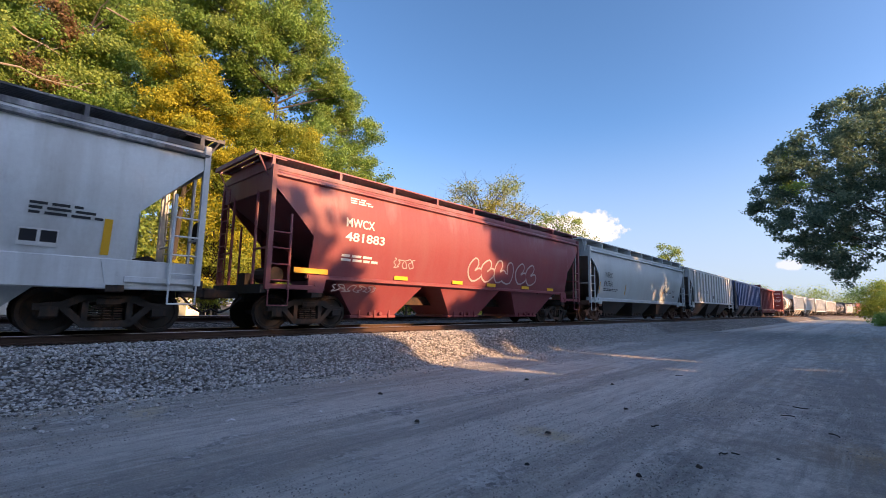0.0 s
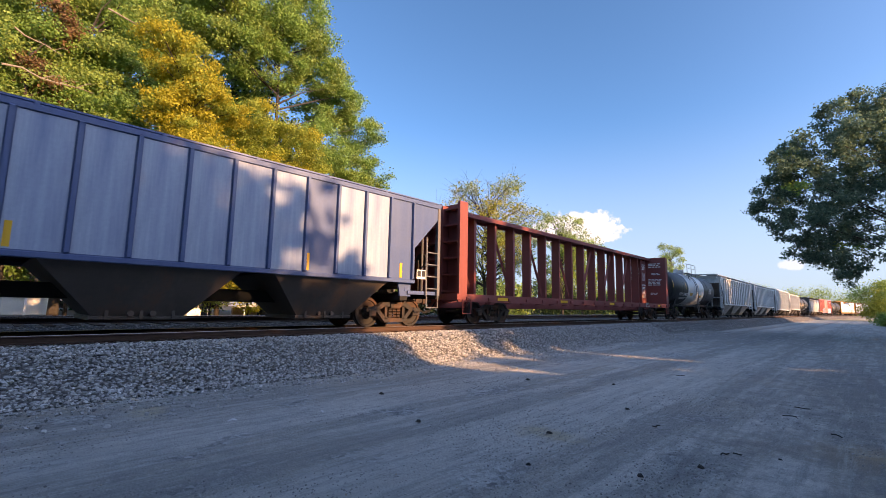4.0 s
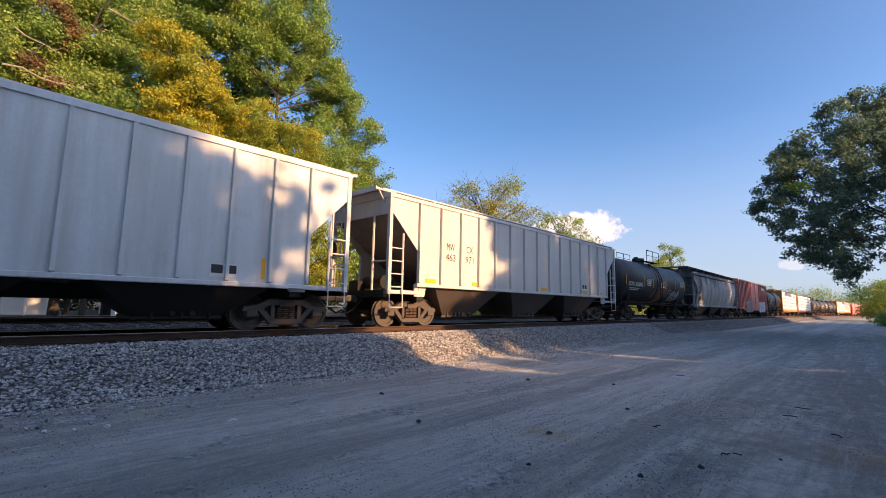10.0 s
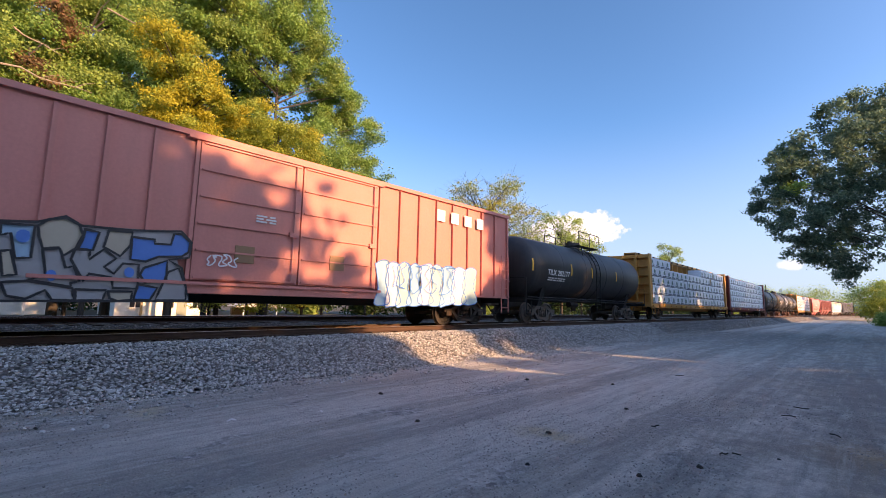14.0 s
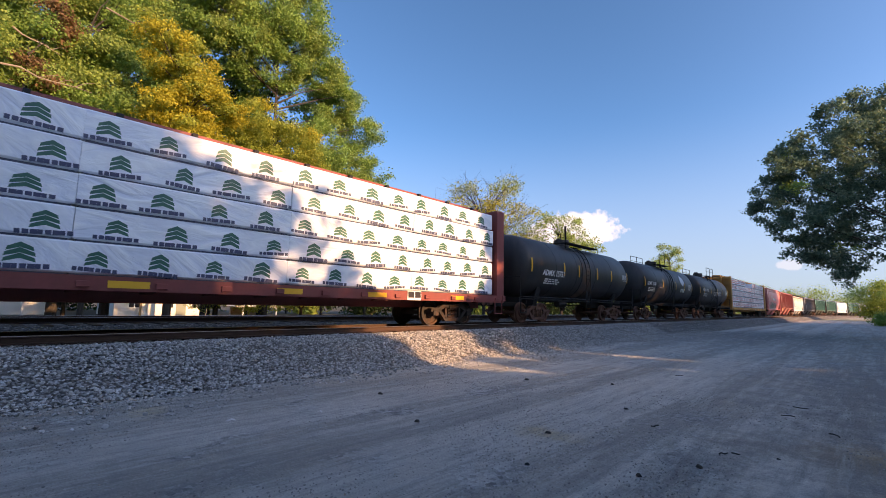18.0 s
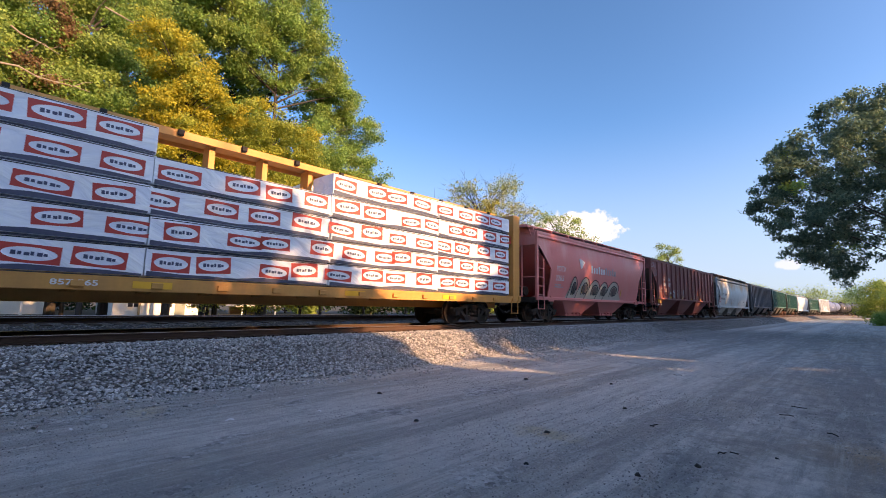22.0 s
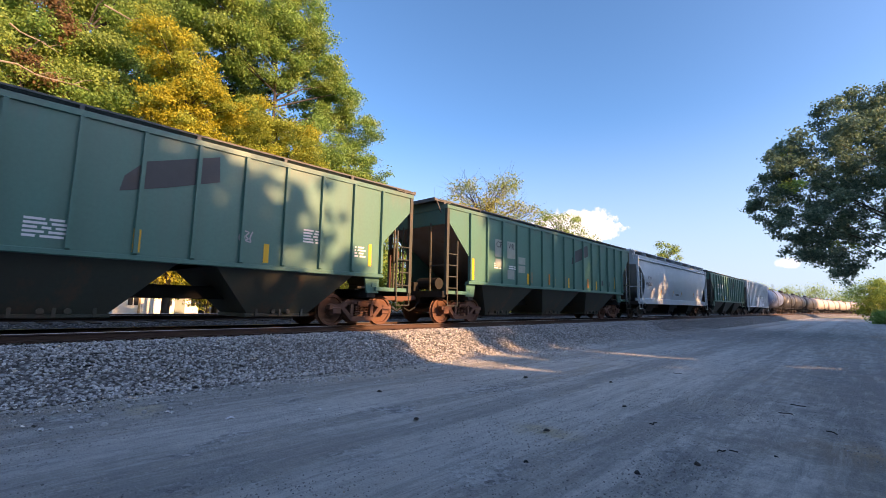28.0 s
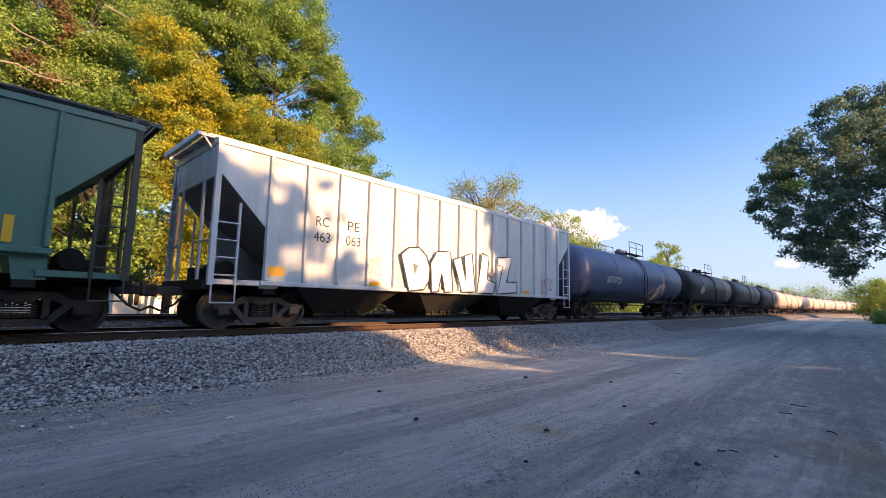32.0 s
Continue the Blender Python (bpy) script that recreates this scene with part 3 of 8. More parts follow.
def stroke(b, pts, width, lift=0.0, k=4):
    """A rounded stroke of paint through the points (y, z), one connected ribbon laid into the mesh b."""
    line, r = smooth_line(pts, k), width / 2
    n, base = len(line), len(b.v)
    for j, (y, z) in enumerate(line):
        (ya, za), (yb, zb) = line[max(0, j - 1)], line[min(n - 1, j + 1)]
        d = math.hypot(yb - ya, zb - za) or 1
        ny, nz = -(zb - za) / d * r, (yb - ya) / d * r
        x = lift + 0.00012 * j
        b.v += [(x, y - ny, z - nz), (x, y + ny, z + nz)]
        if j:
            q = base + 2 * j
            b.f.append((q - 2, q, q + 1, q - 1))
    for j, sgn in ((0, -1), (n - 1, 1)):
        (ya, za), (yb, zb) = line[max(0, j - 1)], line[min(n - 1, j + 1)]
        a0 = math.atan2(zb - za, yb - ya)
        q, y, z, x = base + 2 * j, line[j][0], line[j][1], lift + 0.00012 * j
        m = len(b.v)
        for i in range(1, 5):
            a = a0 - 1.5708 + 0.6283 * i if sgn > 0 else a0 - 1.5708 - 0.6283 * i
            b.v.append((x, y + r * math.cos(a), z + r * math.sin(a)))
        b.f.append((q, m, m + 1, m + 2, m + 3, q + 1))


def scribble(car, x, y0, y1, z0, z1, material, seed, width=0.05, loops=6, name="graffiti", turn=None, label=""):
    """A sprayed tag: one quick curving stroke that spells nothing."""
    rng = random.Random(seed)
    w, h = (y1 - y0) / loops, z1 - z0
    ctrl = []
    for g in range(loops):
        n, side, up = rng.randint(3, 5), rng.choice((1, -1)), g % 2
        for k in range(n):
            f = k / (n - 1)
            ctrl.append((w * (g + 0.5 + rng.uniform(0.1, 0.5) * (side if k % 2 else -side)), h * min(1, max(0, (f if up else 1 - f) + rng.uniform(-0.22, 0.22)))))
    b = Build()
    stroke(b, ctrl, width, 0.0, 5)
    return part(name, b.mesh(name), material, car, label, laid(car, x, y0, z0, z1, turn))


def blobs(car, x, y0, y1, z0, z1, n, fill, outline, seed, label="", turn=None, fat=0.46):
    """Fat painted shapes that cannot be read: rounded knots of paint with a rim round them."""
    rng = random.Random(seed)
    w, h = (y1 - y0) / n, z1 - z0
    m = laid(car, x, y0, z0, z1, turn)
    wd = min(w * fat, h * 0.36)
    for i in range(n):
        c, half = (i + 0.5) * w, 0.5 * h - 0.6 * wd
        side = rng.choice((1, -1))
        s0 = w * rng.uniform(0.05, 0.22) * side
        pts = [(c - s0 * 0.4, h * 0.5 + half * rng.uniform(0.8, 1.0)), (c + s0, h * 0.5 + half * rng.uniform(-0.1, 0.25)), (c - s0 * 0.2, h * 0.5 - half * rng.uniform(0.8, 1.0)), (c - side * w * 0.42, h * 0.5 - half * rng.uniform(0.3, 0.9))]
        for name, mat, width, lift in (("graffiti_outline", outline, wd * 1.38, 0.0030 * (i % 2)), ("graffiti_fill", fill, wd, 0.0068 + 0.0034 * (i % 2))):
            b = Build()
            stroke(b, pts, width, lift)
            part(name, b.mesh(name), mat, car, label if name == "graffiti_fill" and i == 0 else "", m)


def mural(car, xs, forms, rim, width=0.05, name="graffiti", label="", k=1):
    """Sprayed shapes that follow the car's side. xs: the side's face at a height; forms: (paint, outline of (y, z))."""
    tops, lines = {}, Build()
    for i, (mat, ring) in enumerate(forms):
        ring = smooth_line(list(ring) + [ring[0]], k)[:-1] if k > 1 else list(ring)
        bm = bmesh.new()
        face = bm.faces.new([bm.verts.new((0, y, z)) for y, z in ring])
        bmesh.ops.triangulate(bm, faces=[face])
        z0, z1 = min(z for _, z in ring), max(z for _, z in ring)
        n = max(1, int((z1 - z0) / 0.12))
        for q in range(1, n):
            bmesh.ops.bisect_plane(bm, geom=bm.verts[:] + bm.edges[:] + bm.faces[:], plane_co=(0, 0, z0 + (z1 - z0) * q / n), plane_no=(0, 0, 1))
        bm.verts.index_update()
        b = tops.setdefault(mat.name, (mat, Build()))[1]
        b.add([(xs(v.co.z) + 0.003 + 0.0017 * i, v.co.y, v.co.z) for v in bm.verts], [tuple(v.index for v in f.verts) for f in bm.faces])
        bm.free()
        if rim:
            dense = smooth_line([p for a, c in zip(ring, ring[1:] + ring[:1]) for p in (a, ((a[0] + c[0]) / 2, (a[1] + c[1]) / 2))] + [ring[0]], 1)
            stroke(lines, dense, width, 0.0, 1)
    for mat, b in tops.values():
        part(name + "_fill", b.mesh(name + "_fill"), mat, car, label)
        label = ""
    if rim:
        lines.v = [(xs(z) + 0.006 + 0.0017 * len(forms) + 0.05 * x, y, z) for x, y, z in lines.v]
        part(name + "_outline", lines.mesh(name + "_outline"), rim, car)


def zigzag(car, x, cy, cz, ry, rz, material, seed, rows=11, width=0.035):
    """A patch filled in with one quick to-and-fro stroke."""
    rng = random.Random(seed)
    pts = []
    for i in range(rows):
        f = 1 - 2 * (i + 0.5) / rows
        w = ry * math.sqrt(max(0.25, 1 - f * f * 0.8)) * rng.uniform(0.85, 1.1)
        pts.append((cy + (w if i % 2 else -w), cz + rz * f + rng.uniform(-0.015, 0.015)))
    b = Build()
    stroke(b, pts, width, 0.0, 2)
    part("graffiti", b.mesh("graffiti"), material, car, at=pose(x, 0, 0))


def waves(car, xs, spans, body, shade, line):
    """A row of curling waves in pale paint: crest, shaded hollow, dark back and spiral. spans: (y0, y1, z0, z1)."""
    crests, hollows, b = [], [], Build()
    for y0, y1, z0, z1 in spans:
        w, h = y1 - y0, z1 - z0
        at = lambda pts: [(y0 + w * p, z0 + h * q) for p, q in pts]
        crests.append((body, at(((-0.65, 0.0), (-0.20, 0.42), (0.15, 0.80), (0.48, 1.0), (0.82, 0.92), (1.0, 0.66), (0.95, 0.40), (1.35, 0.0)))))
        hollows.append((shade, at(((0.30, 0.30), (0.36, 0.60), (0.62, 0.72), (0.80, 0.56), (0.74, 0.34), (0.52, 0.20)))))
        stroke(b, at(((-0.40, 0.02), (-0.12, 0.46), (0.15, 0.84), (0.48, 1.03), (0.84, 0.94), (1.02, 0.66), (0.92, 0.42))), 0.05, 0.0, 4)
        stroke(b, at(((0.20, 0.22), (0.28, 0.60), (0.58, 0.78), (0.84, 0.60), (0.74, 0.30), (0.50, 0.30), (0.52, 0.50))), 0.07, 0.0, 4)
    mural(car, xs, crests, None, label="curling cream wave sprayed on red", k=3)
    mural(car, lambda z: xs(z) + 0.018, hollows, None, k=3)
    b.v = [(xs(z) + 0.036 + 0.2 * x, y, z) for x, y, z in b.v]
    part("graffiti_outline", b.mesh("graffiti_outline"), line, car)


def bars(car, rows, x, y, z, size, gap, material, name="stencil_panel", turn=None):
    """Unreadable small stencilling: rows of short bars. rows: list of lists of (start, length)."""
    b = Build()
    for i, row in enumerate(rows):
        for s, ln in row:
            zz = (len(rows) - 1 - i) * (size + gap)
            b.add([(0, s, zz), (0, s + ln, zz), (0, s + ln, zz + size), (0, s, zz + size)], [(0, 1, 2, 3)])
    return tagged(part(name, b.mesh(name), material, car, "", laid(car, x, y, z - (len(rows) - 1) * (size + gap), z + size, turn)), kind="stuff")


def plate(car, x, y0, y1, z0, z1, material, name="reflector_strip", t=0.006, label=""):
    return part(name, cached(f"{name}|{y1 - y0:.3f}|{z1 - z0:.3f}|{t}", lambda: Build().box(0, t, 0, y1 - y0, 0, z1 - z0)), material, car, label, laid(car, x, y0, z0, z1))


# ---- ground, bank and track ----
def rail_at(s):
    """Centre of the track and its heading at the distance s along it (s = world Y on the straight)."""
    if s <= CURVE_Y:
        return TRACK_X, s, 0.0
    a = (s - CURVE_Y) / CURVE_R
    return TRACK_X + CURVE_R * (1 - math.cos(a)), CURVE_Y + CURVE_R * math.sin(a), -math.degrees(a)


def swept(name, profile, s0, s1, material, step=2.0, closed=True, far_step=8.0, kind="structure", label="", category="", jitter=0.0):
    """A profile of (x, z) beside the track's centre, carried along the track."""
    ss, s = [], s0
    while s < s1:
        ss.append(s)
        s += step if -45 < s < 70 else far_step
    ss.append(s1)
    n, v, f = len(profile), [], []
    rng = random.Random(5)
    for s in ss:
        x, y, a = rail_at(s)
        ca, sa = math.cos(radians(a)), math.sin(radians(a))
        for px, pz in profile:
            j = jitter * (rng.random() - 0.5)
            v.append((x + (px + j) * ca, y + (px + j) * sa, pz + 0.5 * j))
    for k in range(len(ss) - 1):
        for i in range(n if closed else n - 1):
            f.append((k * n + i, k * n + (i + 1) % n, (k + 1) * n + (i + 1) % n, (k + 1) * n + i))
    ob = part(name, Build().add(v, f).mesh(name), material)
    return tagged(ob, label, category, kind=kind)


def make_ground():
    xs = [-900, -500, -300, -180, -110, -70] + list(np.arange(-45, 12.1, 0.75)) + [20, 35, 60, 110, 250, 600, 900]
    ys = [-900, -300, -100, -50, -25] + list(np.arange(-12, 40.1, 0.75)) + list(np.arange(44, 130, 5)) + [160, 220, 320, 500, 900, 1600]
    v = []
    for y in ys:
        for x in xs:
            near = max(0.0, 1 - max(abs(x + 4) / 25, abs(y - 15) / 45))
            z = min(1.0, max(0.0, (x + 10.5) / 2)) * near * (0.05 * noise.noise((x * 0.35, y * 0.22, 0.0)) + 0.025 * noise.noise((x * 1.3, y * 0.5, 3.0)))
            v.append((x, y, z))
    n = len(xs)
    f = [(j * n + i, j * n + i + 1, (j + 1) * n + i + 1, (j + 1) * n + i) for j in range(len(ys) - 1) for i in range(n - 1)]
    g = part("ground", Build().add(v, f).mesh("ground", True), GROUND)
    tagged(g, "grey compacted gravel lot with worn wheel tracks", "ground", kind="structure")
    lit = part("wood_floor", Build().add([(-17.2, -80, 0.012), (-17.2, 130, 0.012), (-17.2, 420, 0.012), (-400, 420, 0.012), (-400, -80, 0.012)], [(0, 1, 2, 3, 4)]).mesh("wood_floor"), LITTER)
    tagged(lit, "brown leaf litter and weeds behind the railway bank", "ground", kind="structure")
    swept("ballast_bank", [(-9.5, -0.1), (-7.0, 0.70), (-5.9, 0.88), (-2.9, 0.88), (-2.3, 0.68), (-1.5, 0.70), (1.55, 0.70), (1.95, 0.62), (2.5, 0.36), (3.15, 0.05), (3.6, -0.25)], -620, 800, BALLAST, 0.5, False,
          label="bank of grey crushed stone under the railway track", category="ballast", jitter=0.06)


def stones(name, spots, smin, smax, seed, label, material=STONE):
    """Broken stones, each a small uneven octahedron-like lump."""
    rng = np.random.default_rng(seed)
    n = len(spots)
    base = np.array([(1, 0, 0), (-1, 0, 0), (0, 1, 0), (0, -1, 0), (0, 0, 1), (0, 0, -1), (.6, .6, .5), (-.6, .5, .55)], float)
    faces = np.array([(0, 2, 6), (2, 4, 6), (4, 0, 6), (2, 1, 7), (1, 4, 7), (4, 2, 7), (1, 3, 4), (3, 0, 4), (0, 3, 5), (3, 1, 5), (1, 2, 5), (2, 0, 5)])
    r = rng.uniform(smin, smax, (n, 1, 1)) * rng.uniform(0.65, 1.25, (n, 8, 1))
    a, b = rng.uniform(0, 6.283, n), rng.uniform(-0.7, 0.7, n)
    rot = np.zeros((n, 3, 3))
    rot[:, 0, 0], rot[:, 0, 1], rot[:, 1, 0], rot[:, 1, 1], rot[:, 2, 2] = np.cos(a), -np.sin(a), np.sin(a), np.cos(a), 1
    tilt = np.zeros((n, 3, 3))
    tilt[:, 0, 0], tilt[:, 1, 1], tilt[:, 1, 2], tilt[:, 2, 1], tilt[:, 2, 2] = 1, np.cos(b), -np.sin(b), np.sin(b), np.cos(b)
    v = (base[None] * r * np.array([1.0, 0.85, 0.7])) @ np.transpose(rot @ tilt, (0, 2, 1)) + np.asarray(spots)[:, None, :]
    f = (faces[None] + 8 * np.arange(n)[:, None, None]).reshape(-1, 3)
    me = bpy.data.meshes.new(name)
    me.from_pydata(v.reshape(-1, 3).tolist(), [], f.tolist())
    me.materials.append(None)
    ob = part(name, me, material)
    return tagged(ob, label, "stones", kind="stuff")


def bank_z(px):
    return float(np.interp(px, (-2.6, -1.5, 1.55, 1.95, 2.5, 3.15, 3.6), (0.62, 0.70, 0.70, 0.62, 0.36, 0.05, -0.05)))


def make_stones():
    rng = np.random.default_rng(3)
    spots = []
    for y0, y1, count in ((-3, 12, 17000), (12, 30, 13000), (30, 80, 7000)):
        px, yy = rng.uniform(1.2, 3.3, count), rng.uniform(y0, y1, count)
        spots += [(TRACK_X + p, y, bank_z(p) + rng.uniform(-0.01, 0.035)) for p, y in zip(px, yy)]
    for p, y in zip(rng.uniform(-1.4, 1.2, 2600), rng.uniform(-3, 30, 2600)):
        spots.append((TRACK_X + p, y, 0.70 + rng.uniform(-0.02, 0.02)))
    for p, y in zip(3.0 + rng.exponential(0.42, 5200), rng.uniform(-3, 40, 5200)):
        spots.append((TRACK_X + p, y, max(0.0, bank_z(p)) + 0.01))
    stones("ballast_stones", spots, 0.019, 0.047, 4, "loose grey and tan crushed stone covering the bank")
    spots = []
    while len(spots) < 15000:
        d = 1.4 + 17 * rng.random() ** 1.3
        a = radians(rng.uniform(-4, 92))
        x, y = -d * math.sin(a), d * math.cos(a)
        if noise.noise((x * 0.55, y * 0.3, 7.0)) + 0.25 * rng.random() > 0.10:
            spots.append((x, y, 0.004 + 0.05 * noise.noise((x * 0.35, y * 0.22, 0.0)) * 0.8))
    spots = [(x, y, z) for x, y, z in spots if x > -8.9]
    for _ in range(900):
        k = rng.random()
        spots.append((-1.54 + 0.26 * k + 0.22 * rng.normal(), 3.5 + 3.2 * k, 0.008))
    stones("lot_pebbles", spots, 0.005, 0.015, 6, "scattered small pebbles lying on the gravel lot", PEBBLE)


def make_track():
    track = thing("railway_track", "rusty rails on dark timber sleepers bedded in crushed stone", "railway")
    track["kind"] = "structure"
    tie_mesh = Build().box(-1.30, 1.30, -0.11, 0.11, -0.12, 0.05, 0.012).mesh("sleeper")
    plate_mesh = Build().box(-0.18, 0.18, -0.09, 0.09, 0.05, 0.075, 0.005).mesh("tie_plate")
    rng = random.Random(11)
    s, far = -620.0, Build()
    while s < 800:
        x, y, a = rail_at(s)
        if -9 < s < 62:
            tie = part("sleeper", tie_mesh, TIE, track, at=pose(x, y, 0.665 + rng.uniform(-0.01, 0.012), 0, 0, a + rng.uniform(-1, 1)))
            if s < 26:
                for sx in (-0.75, 0.75):
                    part("tie_plate", plate_mesh, RUST, tie, at=pose(sx, 0, 0))
            part("sleeper", tie_mesh, TIE, track, at=pose(x - 4.3, y, 0.855 + rng.uniform(-0.01, 0.012), 0, 0, a + rng.uniform(-1, 1)))
        else:
            far.box(x - 5.6, x - 3.0, y - 0.11, y + 0.11, 0.74, 0.905)
            far.box(x - 1.3, x + 1.3, y - 0.11, y + 0.11, 0.55, 0.715)
        s += 0.52 if -9.6 < s < 200 else 1.04
    tagged(part("sleeper_run", far.mesh("sleeper_run"), TIE, track), kind="stuff")
    for sx, up in ((-GAUGE / 2 - 0.035, 0), (GAUGE / 2 + 0.035, 0), (-4.3 - GAUGE / 2 - 0.035, 0.19), (-4.3 + GAUGE / 2 + 0.035, 0.19)):
        web = [(-0.07, 0.735), (0.07, 0.735), (0.07, 0.75), (0.012, 0.77), (0.012, 0.85), (0.036, 0.86), (0.036, 0.882), (-0.036, 0.882), (-0.036, 0.86), (-0.012, 0.85), (-0.012, 0.77), (-0.07, 0.75)]
        r = swept("rail", [(sx + px, pz + up) for px, pz in web], -620, 800, RUST, 5.0)
        r.parent = track
        h = swept("rail_head", [(sx - 0.034, 0.883 + up), (sx + 0.034, 0.883 + up), (sx + 0.030, RAIL_Z + up), (sx - 0.030, RAIL_Z + up)], -620, 800, RAILTOP, 5.0)
        h.parent = track
        for o in (r, h):
            del o["kind"]


make_ground()
make_track()
make_stones()


def litter():
    """Sticks, a few larger stones, paper scraps and a dead leaf lying on the lot."""
    rng = random.Random(8)
    for x, y, ln, a in ((-0.9, 9.68, 0.34, 10), (-0.98, 8.8, 0.30, 25), (-1.27, 5.94, 0.16, 40), (-1.16, 6.03, 0.14, -20), (-2.2, 6.6, 0.2, 70), (-3.4, 12.0, 0.3, 30), (-0.4, 7.9, 0.22, -35)):
        b = Build()
        limb_pts = [(0.6 * ln * (k / 3 - 0.5), rng.uniform(-0.02, 0.02), 0.02 + rng.uniform(0, 0.015)) for k in range(4)]
        for p, q in zip(limb_pts, limb_pts[1:]):
            b.tube(p, q, 0.008, 5)
        o = part("stick", b.mesh("stick"), BARK, at=pose(x, y, 0.0, 0, 0, a))
        tagged(o, "dry broken stick lying on the gravel lot", "stick", "sticks on the lot")
    base = [(1, 0, 0.1), (0.5, 0.8, 0), (-0.5, 0.75, 0.1), (-1, 0.1, 0), (-0.5, -0.8, 0.05), (0.6, -0.75, 0), (0.45, 0.3, 0.65), (-0.4, 0.3, 0.7), (-0.3, -0.4, 0.6), (0.4, -0.35, 0.55)]
    for x, y, r in ((-3.06, 5.25, 0.045), (-1.35, 5.3, 0.04), (-5.53, 8.6, 0.06), (-2.62, 4.07, 0.03), (-1.7, 4.6, 0.035), (-4.6, 4.4, 0.04), (-2.9, 7.4, 0.04), (-6.4, 5.2, 0.05), (-0.8, 6.2, 0.03), (-4.0, 9.5, 0.05)):
        v = [(p * r * rng.uniform(0.8, 1.2), q * r * rng.uniform(0.8, 1.2), (z + 0.05) * r * rng.uniform(0.8, 1.2)) for p, q, z in base]
        o = part("stone", Build().add(v, [(6, 7, 8, 9), (0, 1, 6), (1, 2, 7, 6), (2, 3, 7), (3, 4, 8), (3, 8, 7), (4, 5, 9, 8), (5, 0, 9), (0, 6, 9), (5, 4, 3, 2, 1, 0)]).mesh("stone"), DARK if r < 0.04 else BARK, at=pose(x, y, 0.004, 0, 0, rng.uniform(0, 360)))
        tagged(o, "loose dark fist-sized stone on the gravel lot", "stone", "loose stones on the lot")
    for x, y, w in ((-6.3, 2.57, 0.055), (-5.94, 3.7, 0.035), (-7.1, 1.0, 0.03)):
        v = [(-w, -w * 0.5, 0.012), (0, -w * 0.6, 0.03), (w, -w * 0.4, 0.012), (w, w * 0.5, 0.02), (0.1 * w, w * 0.5, 0.035), (-w, w * 0.4, 0.012)]
        o = part("paper_scrap", Build().add(v + [(p, q, z - 0.004) for p, q, z in v], [(0, 1, 4, 5), (1, 2, 3, 4), (6, 11, 10, 7), (7, 10, 9, 8)]).mesh("paper_scrap"), WHITE_MARK, at=pose(x, y, 0.0, 0, 0, rng.uniform(0, 90)))
        tagged(o, "crumpled white paper scrap on the gravel lot", "litter", "paper scraps on the lot")


litter()


# ---- trees ----
def leaf_cloud(name, centres, radii, count, size, material, seed, parent, flat=0.75, label="", hollow=0.2, sprig=0.0, loose=0.6):
    """Many small bent leaves round clump centres; loose: how far each turns from its clump's surface."""
    rng = np.random.default_rng(seed)
    centres, radii = np.asarray(centres, float), np.asarray(radii, float)
    pick = rng.choice(len(centres), count, p=radii ** 2 / np.sum(radii ** 2))
    d = rng.normal(size=(count, 3))
    d /= np.linalg.norm(d, axis=1)[:, None]
    rad = radii[pick] * (hollow + (1 - hollow) * rng.random(count) ** 0.6) * (1 + 0.18 * rng.normal(size=count))
    p = centres[pick] + d * rad[:, None] * np.array([1, 1, flat])
    if sprig:
        lead = (np.arange(count) // 16) * 16                      # leaves gather in sprigs of sixteen
        gather = rng.random(count) < 0.75
        p = np.where(gather[:, None], p[lead] + rng.normal(size=(count, 3)) * sprig * np.array([1, 1, 0.6]), p)
    nrm = d * 0.7 + rng.normal(size=(count, 3)) * loose + np.array([0, 0, 0.25])
    nrm /= np.linalg.norm(nrm, axis=1)[:, None]
    a = np.cross(nrm, rng.normal(size=(count, 3)))
    a /= np.linalg.norm(a, axis=1)[:, None]
    b = np.cross(nrm, a)
    s = size * rng.uniform(0.6, 1.35, count)[:, None]
    q = np.stack([p - a * s * 0.5, p - b * s * 0.34 + nrm * s * 0.10, p + a * s * 0.5, p + b * s * 0.34 + nrm * s * 0.10], 1)
    f = np.arange(count * 4).reshape(-1, 4)
    me = bpy.data.meshes.new(name)
    me.vertices.add(count * 4)
    me.vertices.foreach_set("co", q.reshape(-1))
    me.loops.add(count * 4)
    me.loops.foreach_set("vertex_index", f.reshape(-1))
    me.polygons.add(count)
    me.polygons.foreach_set("loop_start", np.arange(0, count * 4, 4))
    me.update()
    me.materials.append(None)
    return part(name, me, material, parent, label)


def limb(b, pts, r0, r1, n=7):
    """A tapered branch along points."""
    k = len(b.v)
    m = len(pts)
    for i, p in enumerate(pts):
        p = Vector(p)
        w = (Vector(pts[min(i + 1, m - 1)]) - Vector(pts[max(i - 1, 0)])).normalized()
        a = w.cross(Vector((0.3, 1, 0.1))).normalized()
        c = w.cross(a)
        r = r0 + (r1 - r0) * i / (m - 1)
        b.v += [tuple(p + (a * math.cos(6.28319 * j / n) + c * math.sin(6.28319 * j / n)) * r) for j in range(n)]
    b.f += [(k + i * n + j, k + i * n + (j + 1) % n, k + (i + 1) * n + (j + 1) % n, k + (i + 1) * n + j) for i in range(m - 1) for j in range(n)]


